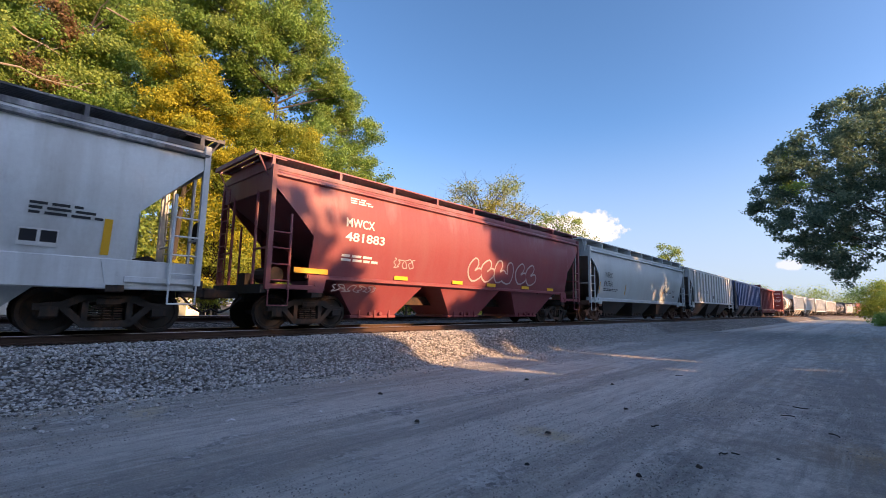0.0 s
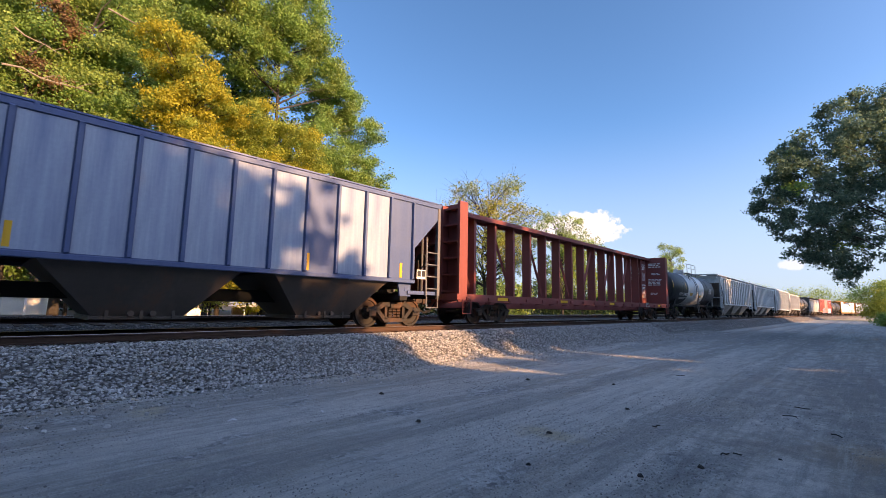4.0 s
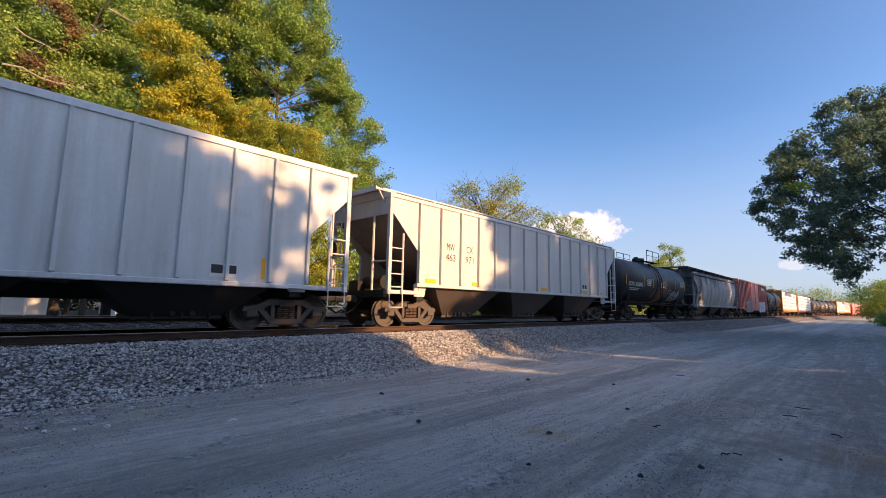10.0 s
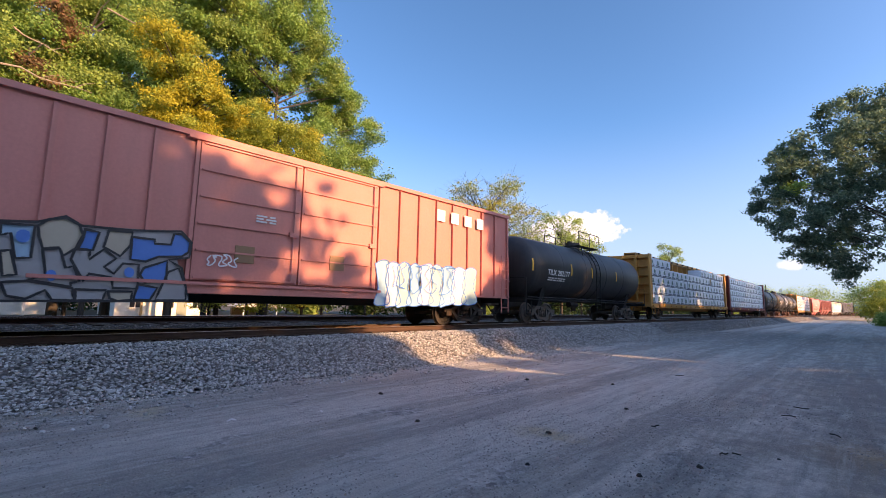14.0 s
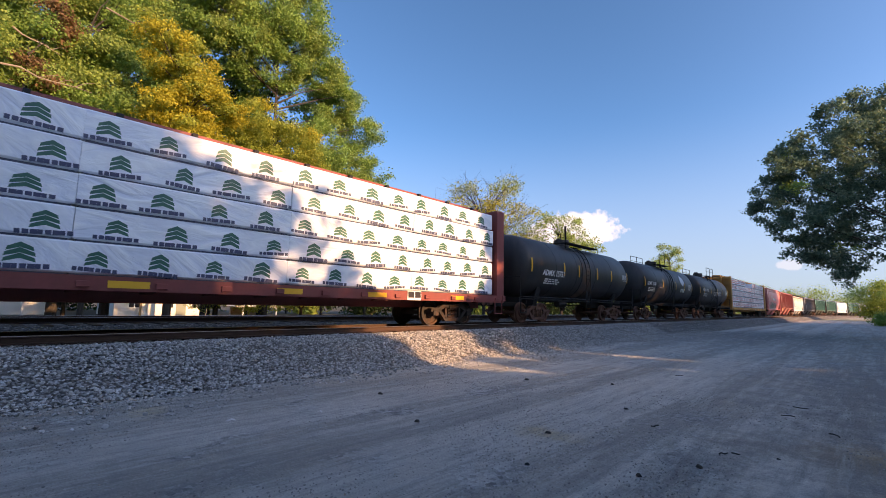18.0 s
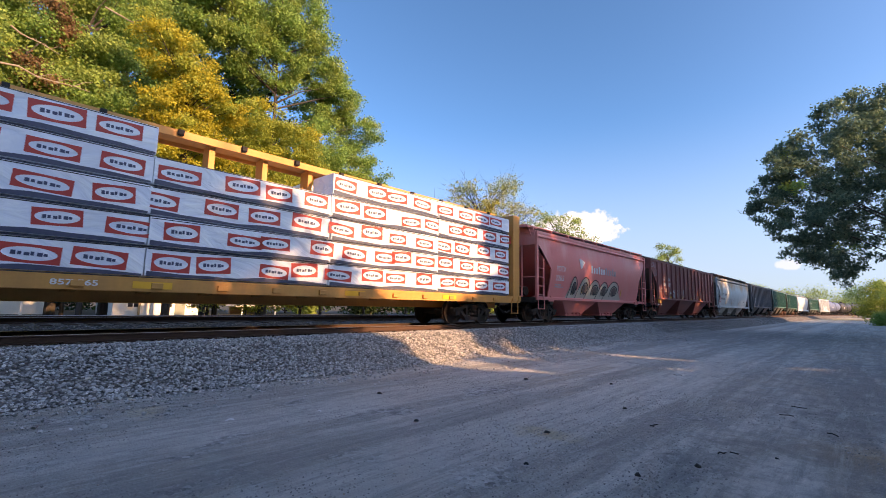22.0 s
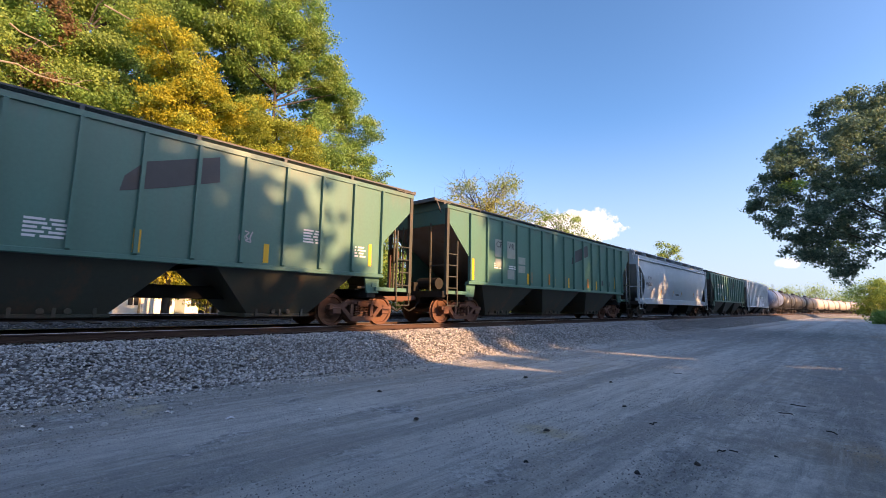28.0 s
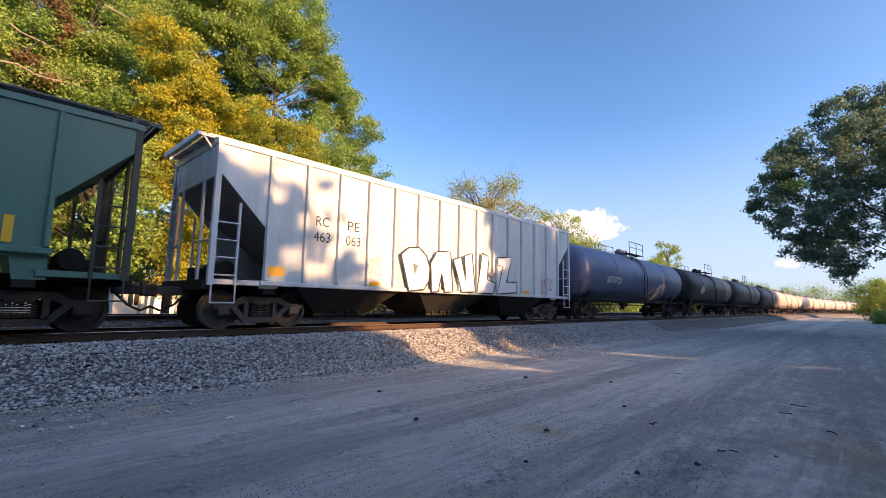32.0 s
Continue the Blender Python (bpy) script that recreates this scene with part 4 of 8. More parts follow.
def tree(x, y, height, radius, base, leaf, seed, leaves=9000, size=0.30, label="", clumps=34, squash=1.0, bare=False, second=None, lean=(0, 0), z0=0.0, name="tree", fill=1.0, sprig=0.0, lobes=(), tufts=9):
    """base: height at which the crown begins. A branching trunk and a crown of leaves in clumps."""
    rng = random.Random(seed)
    t = thing(name, label or "tall green broadleaf tree in leaf", "tree" if name == "tree" else "bush")
    t.location = (x, y, z0)
    mid = base + (height - base) * 0.45
    cs, rs = [], []
    if sprig:
        clumps = int(clumps * 1.5)
    for i in range(clumps):
        zz = base + (height - base) * (0.06 + 0.88 * (i + rng.random()) / clumps)
        rr = radius * math.sqrt(max(0.06, 1 - ((zz - mid) / (height - base) / 0.60) ** 2)) * squash
        ang, d = rng.uniform(0, 6.283), rr * math.sqrt(rng.uniform(0.10, 1.0)) * 0.88
        cs.append((lean[0] * (zz / height) + d * math.cos(ang), lean[1] * (zz / height) + d * math.sin(ang), zz))
        rs.append(radius * (rng.uniform(0.16, 0.30) if sprig else rng.uniform(0.20, 0.40)) * fill * (0.85 if zz > mid else 1.0))
    if lobes:                       # a crown of given masses of foliage
        cs, rs = [], []
        for lx, ly, lz, lr in lobes:
            for _ in range(tufts):
                d = Vector((rng.gauss(0, 1), rng.gauss(0, 1), rng.gauss(0, 1))).normalized() * lr * (rng.uniform(0.25, 0.75) if tufts < 10 else rng.uniform(0.45, 0.95))
                cs.append((lx + d.x, ly + d.y, lz + d.z))
                rs.append(lr * (rng.uniform(0.36, 0.58) if tufts < 10 else rng.uniform(0.20, 0.36)))
    tb = Build()
    r0 = 0.010 * height + 0.05
    top = base + (height - base) * (0.62 if bare else 0.72)
    limb(tb, [(0, 0, -0.4), (0.05 * r0, 0, height * 0.18), (lean[0] * 0.4 + rng.uniform(-.3, .3), lean[1] * 0.4 + rng.uniform(-.3, .3), height * 0.45), (lean[0] * 0.7, lean[1] * 0.7, top)], r0, r0 * 0.2, 9)
    for c in (cs[::tufts if tufts < 20 else tufts // 3] if lobes else cs):
        if lobes and c[2] < base + 3.0:
            continue
        z1 = min(top * 0.97, max(base * 0.75 + 0.3, c[2] - 0.45 * math.hypot(c[0], c[1]) - 0.6))
        k = z1 / height
        a = Vector((lean[0] * k, lean[1] * k, z1))
        e = Vector(c)
        limb(tb, [a, a.lerp(e, 0.5) + Vector((rng.uniform(-.3, .3), rng.uniform(-.3, .3), 0.25)), e], (0.0035 if lobes else 0.007) * height * rng.uniform(0.5, 0.9), 0.015, 5)
        if bare:
            for _ in range(5):
                o = Vector((rng.gauss(0, 1), rng.gauss(0, 1), rng.gauss(0.6, 0.6))).normalized() * radius * 0.34
                limb(tb, [a.lerp(e, rng.uniform(0.6, 1)), e + o * 0.5, e + o], 0.014, 0.005, 4)
    part("trunk", tb.mesh("trunk", True), BARK, t)
    if second:
        k = int(len(cs) * second[1])
        order = list(range(len(cs)))
        rng.shuffle(order)
        one, two = order[k:], order[:k]
        leaf_cloud("crown", [cs[i] for i in one], [rs[i] for i in one], int(leaves * (1 - second[1])), size, leaf, seed, t, sprig=sprig, hollow=0.5 if sprig and not lobes else 0.2, loose=0.38 if tufts > 9 else 0.6)
        leaf_cloud("crown", [cs[i] for i in two], [rs[i] for i in two], int(leaves * second[1]), size, second[0], seed + 1, t, sprig=sprig, hollow=0.5 if sprig and not lobes else 0.2, loose=0.38 if tufts > 9 else 0.6)
    else:
        leaf_cloud("crown", cs, rs, leaves, size, leaf, seed, t, sprig=sprig, hollow=0.5 if sprig and not lobes else 0.2, loose=0.38 if tufts > 9 else 0.6)
    return t

GREEN_TREE = "tall green broadleaf tree behind the railway line"
# the wood behind the track
tree(-33, 15, 27.0, 8.2, 9.5, LEAF_GREEN, 21, 190000, 0.165, GREEN_TREE, second=(LEAF_OLIVE, 0.3), sprig=0.24, tufts=26, lobes=((0.0, -4.2, 23.0, 3.2), (0.0, -0.8, 24.9, 3.5), (0.0, 1.6, 23.7, 3.2), (0.0, 4.4, 21.8, 2.5), (0.0, 5.4, 18.9, 2.5), (0.0, 7.9, 17.3, 2.3), (2.0, 2.7, 14.2, 2.5), (0.0, 6.2, 13.4, 2.7), (0.0, 9.6, 13.6, 2.1), (0.0, -2.8, 20.6, 2.7), (0.0, -5.9, 22.8, 3.0), (0.0, 0.4, 20.6, 2.2), (0.0, -2.5, 28.3, 4.0), (0.0, 1.4, 28.4, 2.6), (0.0, 7.5, 11.1, 2.2), (0.0, 3.0, 11.2, 2.2)))
tree(-36, 6, 26.0, 8.0, 9.0, LEAF_GREEN, 22, 70000, 0.22, GREEN_TREE, sprig=0.28, tufts=22, lobes=((0.0, 2.0, 21.2, 3.0), (0.0, 0.6, 17.5, 3.0), (0.0, 6.3, 18.9, 2.8), (0.0, 8.3, 15.7, 2.6), (0.0, 4.5, 14.5, 3.0), (0.0, -2.8, 20.4, 3.2), (0.0, -5.4, 16.4, 3.2), (0.0, 1.7, 24.7, 3.4), (0.0, 6.0, 10.9, 3.0), (0.0, 14.4, 19.3, 2.4)))
tree(-27.5, 2.6, 19.0, 5.0, 5.5, LEAF_OLIVE, 24, 100000, 0.135, "olive-green tree at the edge of the wood", second=(LEAF_GREEN, 0.45), sprig=0.2, tufts=26, lobes=((0.0, -0.2, 11.4, 2.1), (1.0, 1.2, 10.0, 2.1), (-0.0, 1.4, 13.0, 1.9), (-1.0, -0.7, 13.9, 2.3), (-1.5, 1.0, 16.0, 2.5), (0.0, 2.6, 8.7, 1.8), (-2.0, 2.0, 18.4, 2.3), (1.0, 0.5, 8.0, 2.0)))
tree(-27, -1.0, 17.0, 5.0, 4.0, LEAF_OLIVE, 23, 92000, 0.135, "tall olive-green tree with browning leaves behind the track", second=(LEAF_GREEN, 0.4), sprig=0.2, tufts=24, lobes=((0.0, 2.1, 9.4, 2.1), (-1.0, 1.4, 11.7, 2.0), (-2.0, 0.9, 14.2, 2.3), (1.0, 1.7, 6.5, 1.8), (-2.0, 1.8, 16.3, 2.3), (-0.0, -0.2, 11.7, 3.0), (-0.0, 0.2, 8.1, 3.0), (2.0, 2.9, 6.3, 1.8)))
tree(-26, 0.6, 15.5, 2.0, 5.0, LEAF_BROWN, 29, 7500, 0.14, "half-dead tree with withered brown leaves", sprig=0.18, tufts=12, lobes=((0.0, 0.8, 11.1, 0.9), (-1.0, 0.7, 14.6, 1.1), (1.0, 0.0, 7.1, 1.0), (0.0, 0.2, 11.7, 0.7)))
tree(-24, 6.4, 16.0, 3.5, 2.8, LEAF_YELLOW, 25, 56000, 0.115, "slender tree in yellow autumn leaf behind the track", second=(LEAF_GOLD, 0.35), sprig=0.17, tufts=22, lobes=((0.0, -1.6, 14.3, 1.1), (0.0, -0.2, 13.6, 1.6), (0.0, 0.5, 12.1, 1.6), (0.0, -0.7, 11.0, 1.3), (0.0, 1.7, 11.6, 1.2), (0.0, 0.2, 9.5, 1.6), (0.0, -1.1, 8.1, 1.3), (-0.8, 1.5, 9.6, 1.2), (-0.5, 0.2, 7.3, 1.4)))
tree(-25, 11.6, 13.8, 4.0, 3.0, LEAF_GOLD, 26, 70000, 0.112, "round yellow-green autumn tree behind the track", second=(LEAF_YELLOW, 0.22), sprig=0.17, tufts=24, lobes=((0.0, -0.4, 12.3, 1.8), (0.0, 1.4, 10.8, 1.9), (-1.0, -0.9, 10.9, 1.6), (0.0, 0.6, 8.8, 2.1), (-1.0, -1.5, 9.3, 1.5), (0.0, -0.5, 7.8, 2.0), (0.0, 2.3, 9.6, 1.4), (0.0, -2.0, 7.0, 1.6)))
tree(-26, 9.3, 11.0, 3.4, 2.9, LEAF_GOLD, 27, 30000, 0.13, "low yellow-green tree at the wood's edge", 50, second=(LEAF_YELLOW, 0.3), sprig=0.18)
tree(-25.0, 8.6, 6.6, 3.0, 1.2, LEAF_YELLOW, 134, 22000, 0.12, "low tree in yellow autumn leaf at the wood's edge", 40, second=(LEAF_GOLD, 0.5), sprig=0.17)
tree(-25.2, 14.0, 6.8, 3.0, 1.2, LEAF_GOLD, 142, 22000, 0.12, "low tree in yellow autumn leaf at the wood's edge", 40, second=(LEAF_YELLOW, 0.4), sprig=0.17)
tree(-22.5, 3.0, 8.6, 2.8, 2.6, LEAF_OLIVE, 38, 21000, 0.15, "low yellow-green tree at the wood's edge", 40, second=(LEAF_GREEN, 0.5), sprig=0.19)
tree(-25, -4.5, 12.0, 4.2, 3.0, LEAF_OLIVE, 47, 26000, 0.17, "olive-green tree at the edge of the wood", 50, second=(LEAF_GREEN, 0.5), sprig=0.21)


def dead_branch(x, y, z, reach, rise, seed):
    """A bleached branch that has lost its leaves, caught in the crowns."""
    rng = random.Random(seed)
    b, pts = Build(), [(0, 0, 0)]
    for k in range(5):
        pts.append((rng.uniform(-0.15, 0.15), reach * (k + 1) / 5, rise * (k + 1) / 5 + rng.uniform(-0.12, 0.12)))
    limb(b, pts, 0.045, 0.012, 6)
    for k in (2, 3, 4):
        p = Vector(pts[k])
        q = p + Vector((rng.uniform(0, 0.4), 0.35 * reach * rng.uniform(0.4, 0.8), rng.uniform(-0.5, 0.6)))
        limb(b, [p, p.lerp(q, 0.5) + Vector((0, 0, 0.08)), q], 0.018, 0.006, 5)
    tagged(part("dead_branch", b.mesh("dead_branch", True), DEADWOOD, at=pose(x, y, z)), "bleached leafless branch caught in the tree crowns", "branch", "dead branches in the wood")


dead_branch(-24.6, 2.9, 15.0, 2.6, -0.9, 5)
dead_branch(-24.0, -0.2, 10.7, 2.9, -0.2, 6)
dead_branch(-24.8, -0.0, 12.7, 1.6, -0.5, 7)
for tx, ty, th, tr, sd in ((-27, 16.5, 7.4, 3.0, 131), (-27.5, 20.5, 7.2, 3.2, 132), (-27, 24.3, 6.6, 3.0, 133), (-27.5, -1.8, 7.4, 3.2, 135), (-28, -6.5, 8.0, 3.4, 136), (-29, 3.2, 7.2, 3.2, 137), (-26, -11, 8, 3.6, 138), (-32, 8.5, 6.8, 3.4, 139), (-33, -2, 7.5, 3.4, 140), (-32, 13.5, 6.8, 3.2, 141)):
    tree(tx, ty, th, tr, 2.3, LEAF_OLIVE, sd, 6500, 0.215, "low yellow-green tree at the wood's edge", 34, second=(LEAF_GREEN, 0.5), sprig=0.2)
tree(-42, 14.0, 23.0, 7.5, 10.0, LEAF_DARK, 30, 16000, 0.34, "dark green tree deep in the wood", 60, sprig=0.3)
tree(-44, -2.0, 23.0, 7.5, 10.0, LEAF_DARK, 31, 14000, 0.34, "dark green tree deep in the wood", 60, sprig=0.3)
tree(-25.5, 32.5, 13.6, 5.9, 4.0, LEAF_GOLD, 32, 27000, 0.13, "thinning autumn tree with bare twigs beyond the track", 56, bare=True, second=(LEAF_YELLOW, 0.4), fill=0.85, sprig=0.22)
tree(-28, 51.5, 14.0, 4.2, 3.0, LEAF_OLIVE, 33, 13500, 0.20, "yellow-green rounded tree beyond the track", 36, sprig=0.25)
tree(-29, 59.0, 11.6, 4.0, 3.0, LEAF_OLIVE, 34, 10500, 0.20, "yellow-green rounded tree beyond the track", 30, sprig=0.25)
tree(-30, 103, 16.0, 3.2, 4.0, LEAF_OLIVE, 35, 14000, 0.20, "small yellow-green tree far along the line", 30, fill=1.5)
tree(-30, 93, 12.0, 3.2, 4.0, LEAF_OLIVE, 39, 10000, 0.20, "small yellow-green tree far along the line", 24, fill=1.5)
tree(-32, 152, 11.0, 6.0, 3.0, LEAF_OLIVE, 36, 12000, 0.26, "small yellow-green tree far along the line", 26, fill=1.4)
tree(-32, 222, 12.0, 6.5, 3.0, LEAF_OLIVE, 37, 10000, 0.30, "small yellow-green tree far along the line", 26, fill=1.4)
# the lot's edge
tree(3.6, 40.0, 16.6, 8.6, 4.4, LEAF_SHADE, 46, 80000, 0.165, "large tree overhanging the gravel lot, leaves coloured as in shade", 95, sprig=0.15, tufts=17, second=(LEAF_GREEN, 0.03), lobes=(
    (-7.3, -4.6, 9.6, 1.7), (-7.0, -4.6, 11.2, 1.2), (-7.5, -4.4, 7.9, 1.4), (-6.1, -3.6, 9.4, 2.6), (-4.9, -2.6, 12.0, 2.6), (-3.5, -0.1, 14.2, 2.5), (-5.3, -0.6, 7.4, 2.7), (-3.4, 1.1, 10.1, 3.0), (-6.2, -2.1, 6.2, 1.6), (-4.9, -2.0, 4.7, 1.5), (-2.7, 0.9, 6.5, 2.1), (-4.5, -1.5, 14.9, 1.2), (-2.5, 0.1, 15.7, 1.4), (-1.6, 0.7, 10.8, 3.2), (-0.5, 2.1, 14.2, 3.1), (-0.4, 4.4, 8.0, 2.9)))
for i, (tx, ty, th, tr) in enumerate(((2.6, 84, 1.7, 2.2), (3.6, 96, 1.9, 2.8), (5.2, 76, 1.8, 2.4), (4.6, 110, 2.0, 3.2))):
    tree(tx, ty, th, tr, 0.0, LEAF_GREEN, 160 + i, 2600, 0.22, "low green weeds at the edge of the lot", 26, name="bush")
tree(5.0, 142, 9.0, 8.0, 0.3, LEAF_OLIVE, 42, 16000, 0.34, "sunlit yellow-green thicket beside the lot", 40, name="bush", second=(LEAF_GOLD, 0.35))
# trees along the lot behind the viewer: they cast the shade
SHADE = ((15, -34, 14.5, 9), (15, -20, 14.5, 9), (15, -8, 14.8, 8.5), (15, 2.8, 17.0, 7.6), (15, 27.5, 15, 8.5), (16, 40, 15, 9), (15, 53, 15, 9), (16, 66, 15, 9), (16, 79, 15, 9), (15, 91, 14.5, 8))
for i, (tx, ty, th, tr) in enumerate(SHADE):
    tree(tx, ty, th, tr, 0.5, LEAF_GREEN, 50 + i, {2.8: 25000, 27.5: 20000}.get(ty, 8500), 0.62 if ty in (2.8, 27.5) else 0.78, "large shade tree at the edge of the lot", 80)
# out of view, added to give the sunlit gap on the train its edge
tree(15, 20.6, 14.6, 3.0, 0.2, LEAF_GREEN, 66, 22000, 0.36, "unseen column-shaped tree added to edge the sunlit gap", 60, squash=1.15)
# unseen bushes, added to block low sun below and beside the gap
for i, (tx, ty, th) in enumerate(((13, 5.5, 9.5), (12.2, 8.0, 8.4), (12.2, 11.2, 7.9), (13, 10.3, 10.2), (13, 14.3, 6.3), (13, 18.3, 10.2), (11, -1, 7), (10, -10, 7), (12, 26, 8), (10, 47, 7.5), (9, 60, 7.5), (9, 70, 7.5), (9, 80, 7.5), (9, 90, 7), (12, 34, 7.5), (10, 101, 5.5), (10, 109, 5.2), (10, 117, 5.2), (10, 125, 5.0), (10, 133, 4.6))):
    tree(tx, ty, th, 2.9 if 4 < ty < 20 else 4.0, 0.1, LEAF_GREEN, 70 + i, 5500, 0.45, "unseen dense green bush added to cast shade", 44, name="bush")
# unseen low hedge, added to stop stray sun streaks on the lot
for i, ty in enumerate((4.5, 6.8, 8.9, 11.0, 13.9)):
    tree(10.5, ty, 5.3 if ty < 12 else 4.6, 2.5, 0.0, LEAF_GREEN, 90 + i, 8000, 0.38, "unseen low dense bush added to shade the lot", 36, name="bush")
tree(11.5, 9.8, 6.2, 2.3, 0.0, LEAF_GREEN, 96, 8000, 0.38, "unseen low dense bush added to shade the lot", 36, name="bush")
# brush behind the houses and along the far side
for i, (tx, ty, th, tr) in enumerate(((-70, -6, 9, 8), (-72, 8, 10, 8), (-70, 20, 9, 8), (-60, 31, 8, 7), (-52, 40, 8, 7), (-50, 52, 8, 7.5), (-50, 66, 6, 8), (-50, 82, 6, 9), (-50, 100, 6, 10), (-50, 122, 6, 11), (-50, 146, 6, 12), (-48, 172, 6, 13), (-44, 200, 6, 14))):
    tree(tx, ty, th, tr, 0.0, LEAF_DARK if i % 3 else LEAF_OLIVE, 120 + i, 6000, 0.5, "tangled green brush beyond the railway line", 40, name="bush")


# woods on the skyline
for i, (tx, ty, th, tr) in enumerate(((-60, 330, 17, 22), (-25, 360, 16, 22), (10, 380, 17, 24), (62, 330, 18, 24), (48, 280, 17, 20), (30, 240, 13, 14), (95, 400, 20, 30), (-95, 300, 16, 24))):
    tree(tx, ty, th, tr, 0.5, LEAF_OLIVE if i % 2 else LEAF_GREEN, 150 + i, 9000, 0.65, "hazy green trees on the skyline", 46)


# ---- railway cars ----
GRATING = plain("galvanised_grating", (0.26, 0.255, 0.25), 0.7, 20.0, 0.3)
def make_wheelset():
    b = Build()
    for s in (-1, 1):
        b.lathe_x([(s * 0.675, 0.10), (s * 0.68, 0.485), (s * 0.705, 0.49), (s * 0.715, 0.457), (s * 0.80, 0.452), (s * 0.80, 0.385), (s * 0.755, 0.365), (s * 0.745, 0.20), (s * 0.80, 0.17), (s * 0.82, 0.11), (s * 0.95, 0.10), (s * 0.95, 0.0)], 20, False)
        for k in range(3):
            a = 2.094 * k
            b.tube((s * 0.95, 0.055 * math.cos(a), 0.055 * math.sin(a)), (s * 0.965, 0.055 * math.cos(a), 0.055 * math.sin(a)), 0.018)
    b.tube((-0.68, 0, 0), (0.68, 0, 0), 0.085, 10)
    return b


def make_sideframe():
    """Cast side frame of a three-piece truck, two pedestals and a spring opening."""
    b = Build()
    top = [(-1.12, 0.48), (-1.12, 0.60), (-0.72, 0.64), (-0.48, 0.78), (0.48, 0.78), (0.72, 0.64), (1.12, 0.60), (1.12, 0.48), (0.70, 0.50), (0.42, 0.64), (-0.42, 0.64), (-0.70, 0.50)]
    b.prism_x(top, 0.90, 1.06)
    low = [(-0.74, 0.50), (-0.60, 0.54), (-0.36, 0.28), (0.36, 0.28), (0.60, 0.54), (0.74, 0.50), (0.40, 0.15), (-0.40, 0.15)]
    b.prism_x(low, 0.90, 1.06)
    for s in (-1, 1):
        b.box(0.90, 1.06, s * 0.36 - 0.05, s * 0.36 + 0.05, 0.25, 0.68, 0.012)
        b.box(0.88, 1.08, s * 0.889 - 0.13, s * 0.889 + 0.13, 0.34, 0.56, 0.03)
    b.lathe_x([(1.06, 0.0), (1.06, 0.0)], 4, False)
    return b


def make_springs():
    b = Build()
    for k in range(-1, 2):
        for z in range(6):
            b.box(0.91, 1.05, k * 0.17 - 0.07, k * 0.17 + 0.07, 0.30 + z * 0.05, 0.33 + z * 0.05, 0.012)
    return b


def make_bolster():
    b = Build().box(-1.10, 1.10, -0.20, 0.20, 0.58, 0.74, 0.03)
    b.box(-0.25, 0.25, -0.25, 0.25, 0.72, 0.84, 0.02)
    for s in (-1, 1):
        b.tube((-0.70, s * 0.38, 0.45), (0.70, s * 0.38, 0.45), 0.05)
        b.box(0.60, 0.80, s * 0.40 - 0.02, s * 0.42 + 0.03, 0.30, 0.62)
        b.box(-0.80, -0.60, s * 0.40 - 0.02, s * 0.42 + 0.03, 0.30, 0.62)
    return b


SPINNING = []


def truck(car, y, gear):
    t = part("truck", cached("truck_bolster", make_bolster), gear, car, at=pose(0, y, 0))
    frame_mesh = cached("side_frame", make_sideframe)
    for turned in (0, 180):
        part("side_frame", frame_mesh, gear, t, at=pose(0, 0, 0, 0, 0, turned))
        part("spring_group", cached("spring_group", make_springs), gear, t, at=pose(0, 0, 0, 0, 0, turned))
    for wy in (-0.889, 0.889):
        w = part("wheelset", cached("wheelset", make_wheelset, True), gear, t, at=pose(0, wy, 0.457))
        SPINNING.append((car, w, wy))
    return t


def coupler(car, y, s, gear):
    """Coupler head, draft box and air hose at one end; s: which way it points."""
    b = Build().box(-0.10, 0.10, min(0, s * 0.75), max(0, s * 0.75), 0.78, 0.98, 0.02)
    b.box(-0.16, 0.14, min(s * 0.62, s * 0.84), max(s * 0.62, s * 0.84), 0.74, 1.02, 0.04)
    part("coupler", b.mesh("coupler"), gear, car, at=pose(0, y, 0))
    h = Build()
    pts = [(0.30, 0, 0.82), (0.32, s * 0.25, 0.55), (0.30, s * 0.5, 0.42), (0.26, s * 0.72, 0.52)]
    for p, q in zip(pts, pts[1:]):
        h.tube(p, q, 0.028)
    part("air_hose", h.mesh("air_hose"), DARK, car, at=pose(0, y, 0))


def ladder(b, x0, x1, y0, y1, z0, z1, rungs, r=0.022):
    """Two stiles and rungs between (x0, y0) and (x1, y1)."""
    b.tube((x0, y0, z0), (x0, y0, z1), r)
    b.tube((x1, y1, z0), (x1, y1, z1), r)
    for i in range(rungs):
        z = z0 + (z1 - z0) * (i + 0.5) / rungs
        b.tube((x0, y0, z), (x1, y1, z), r * 0.75)


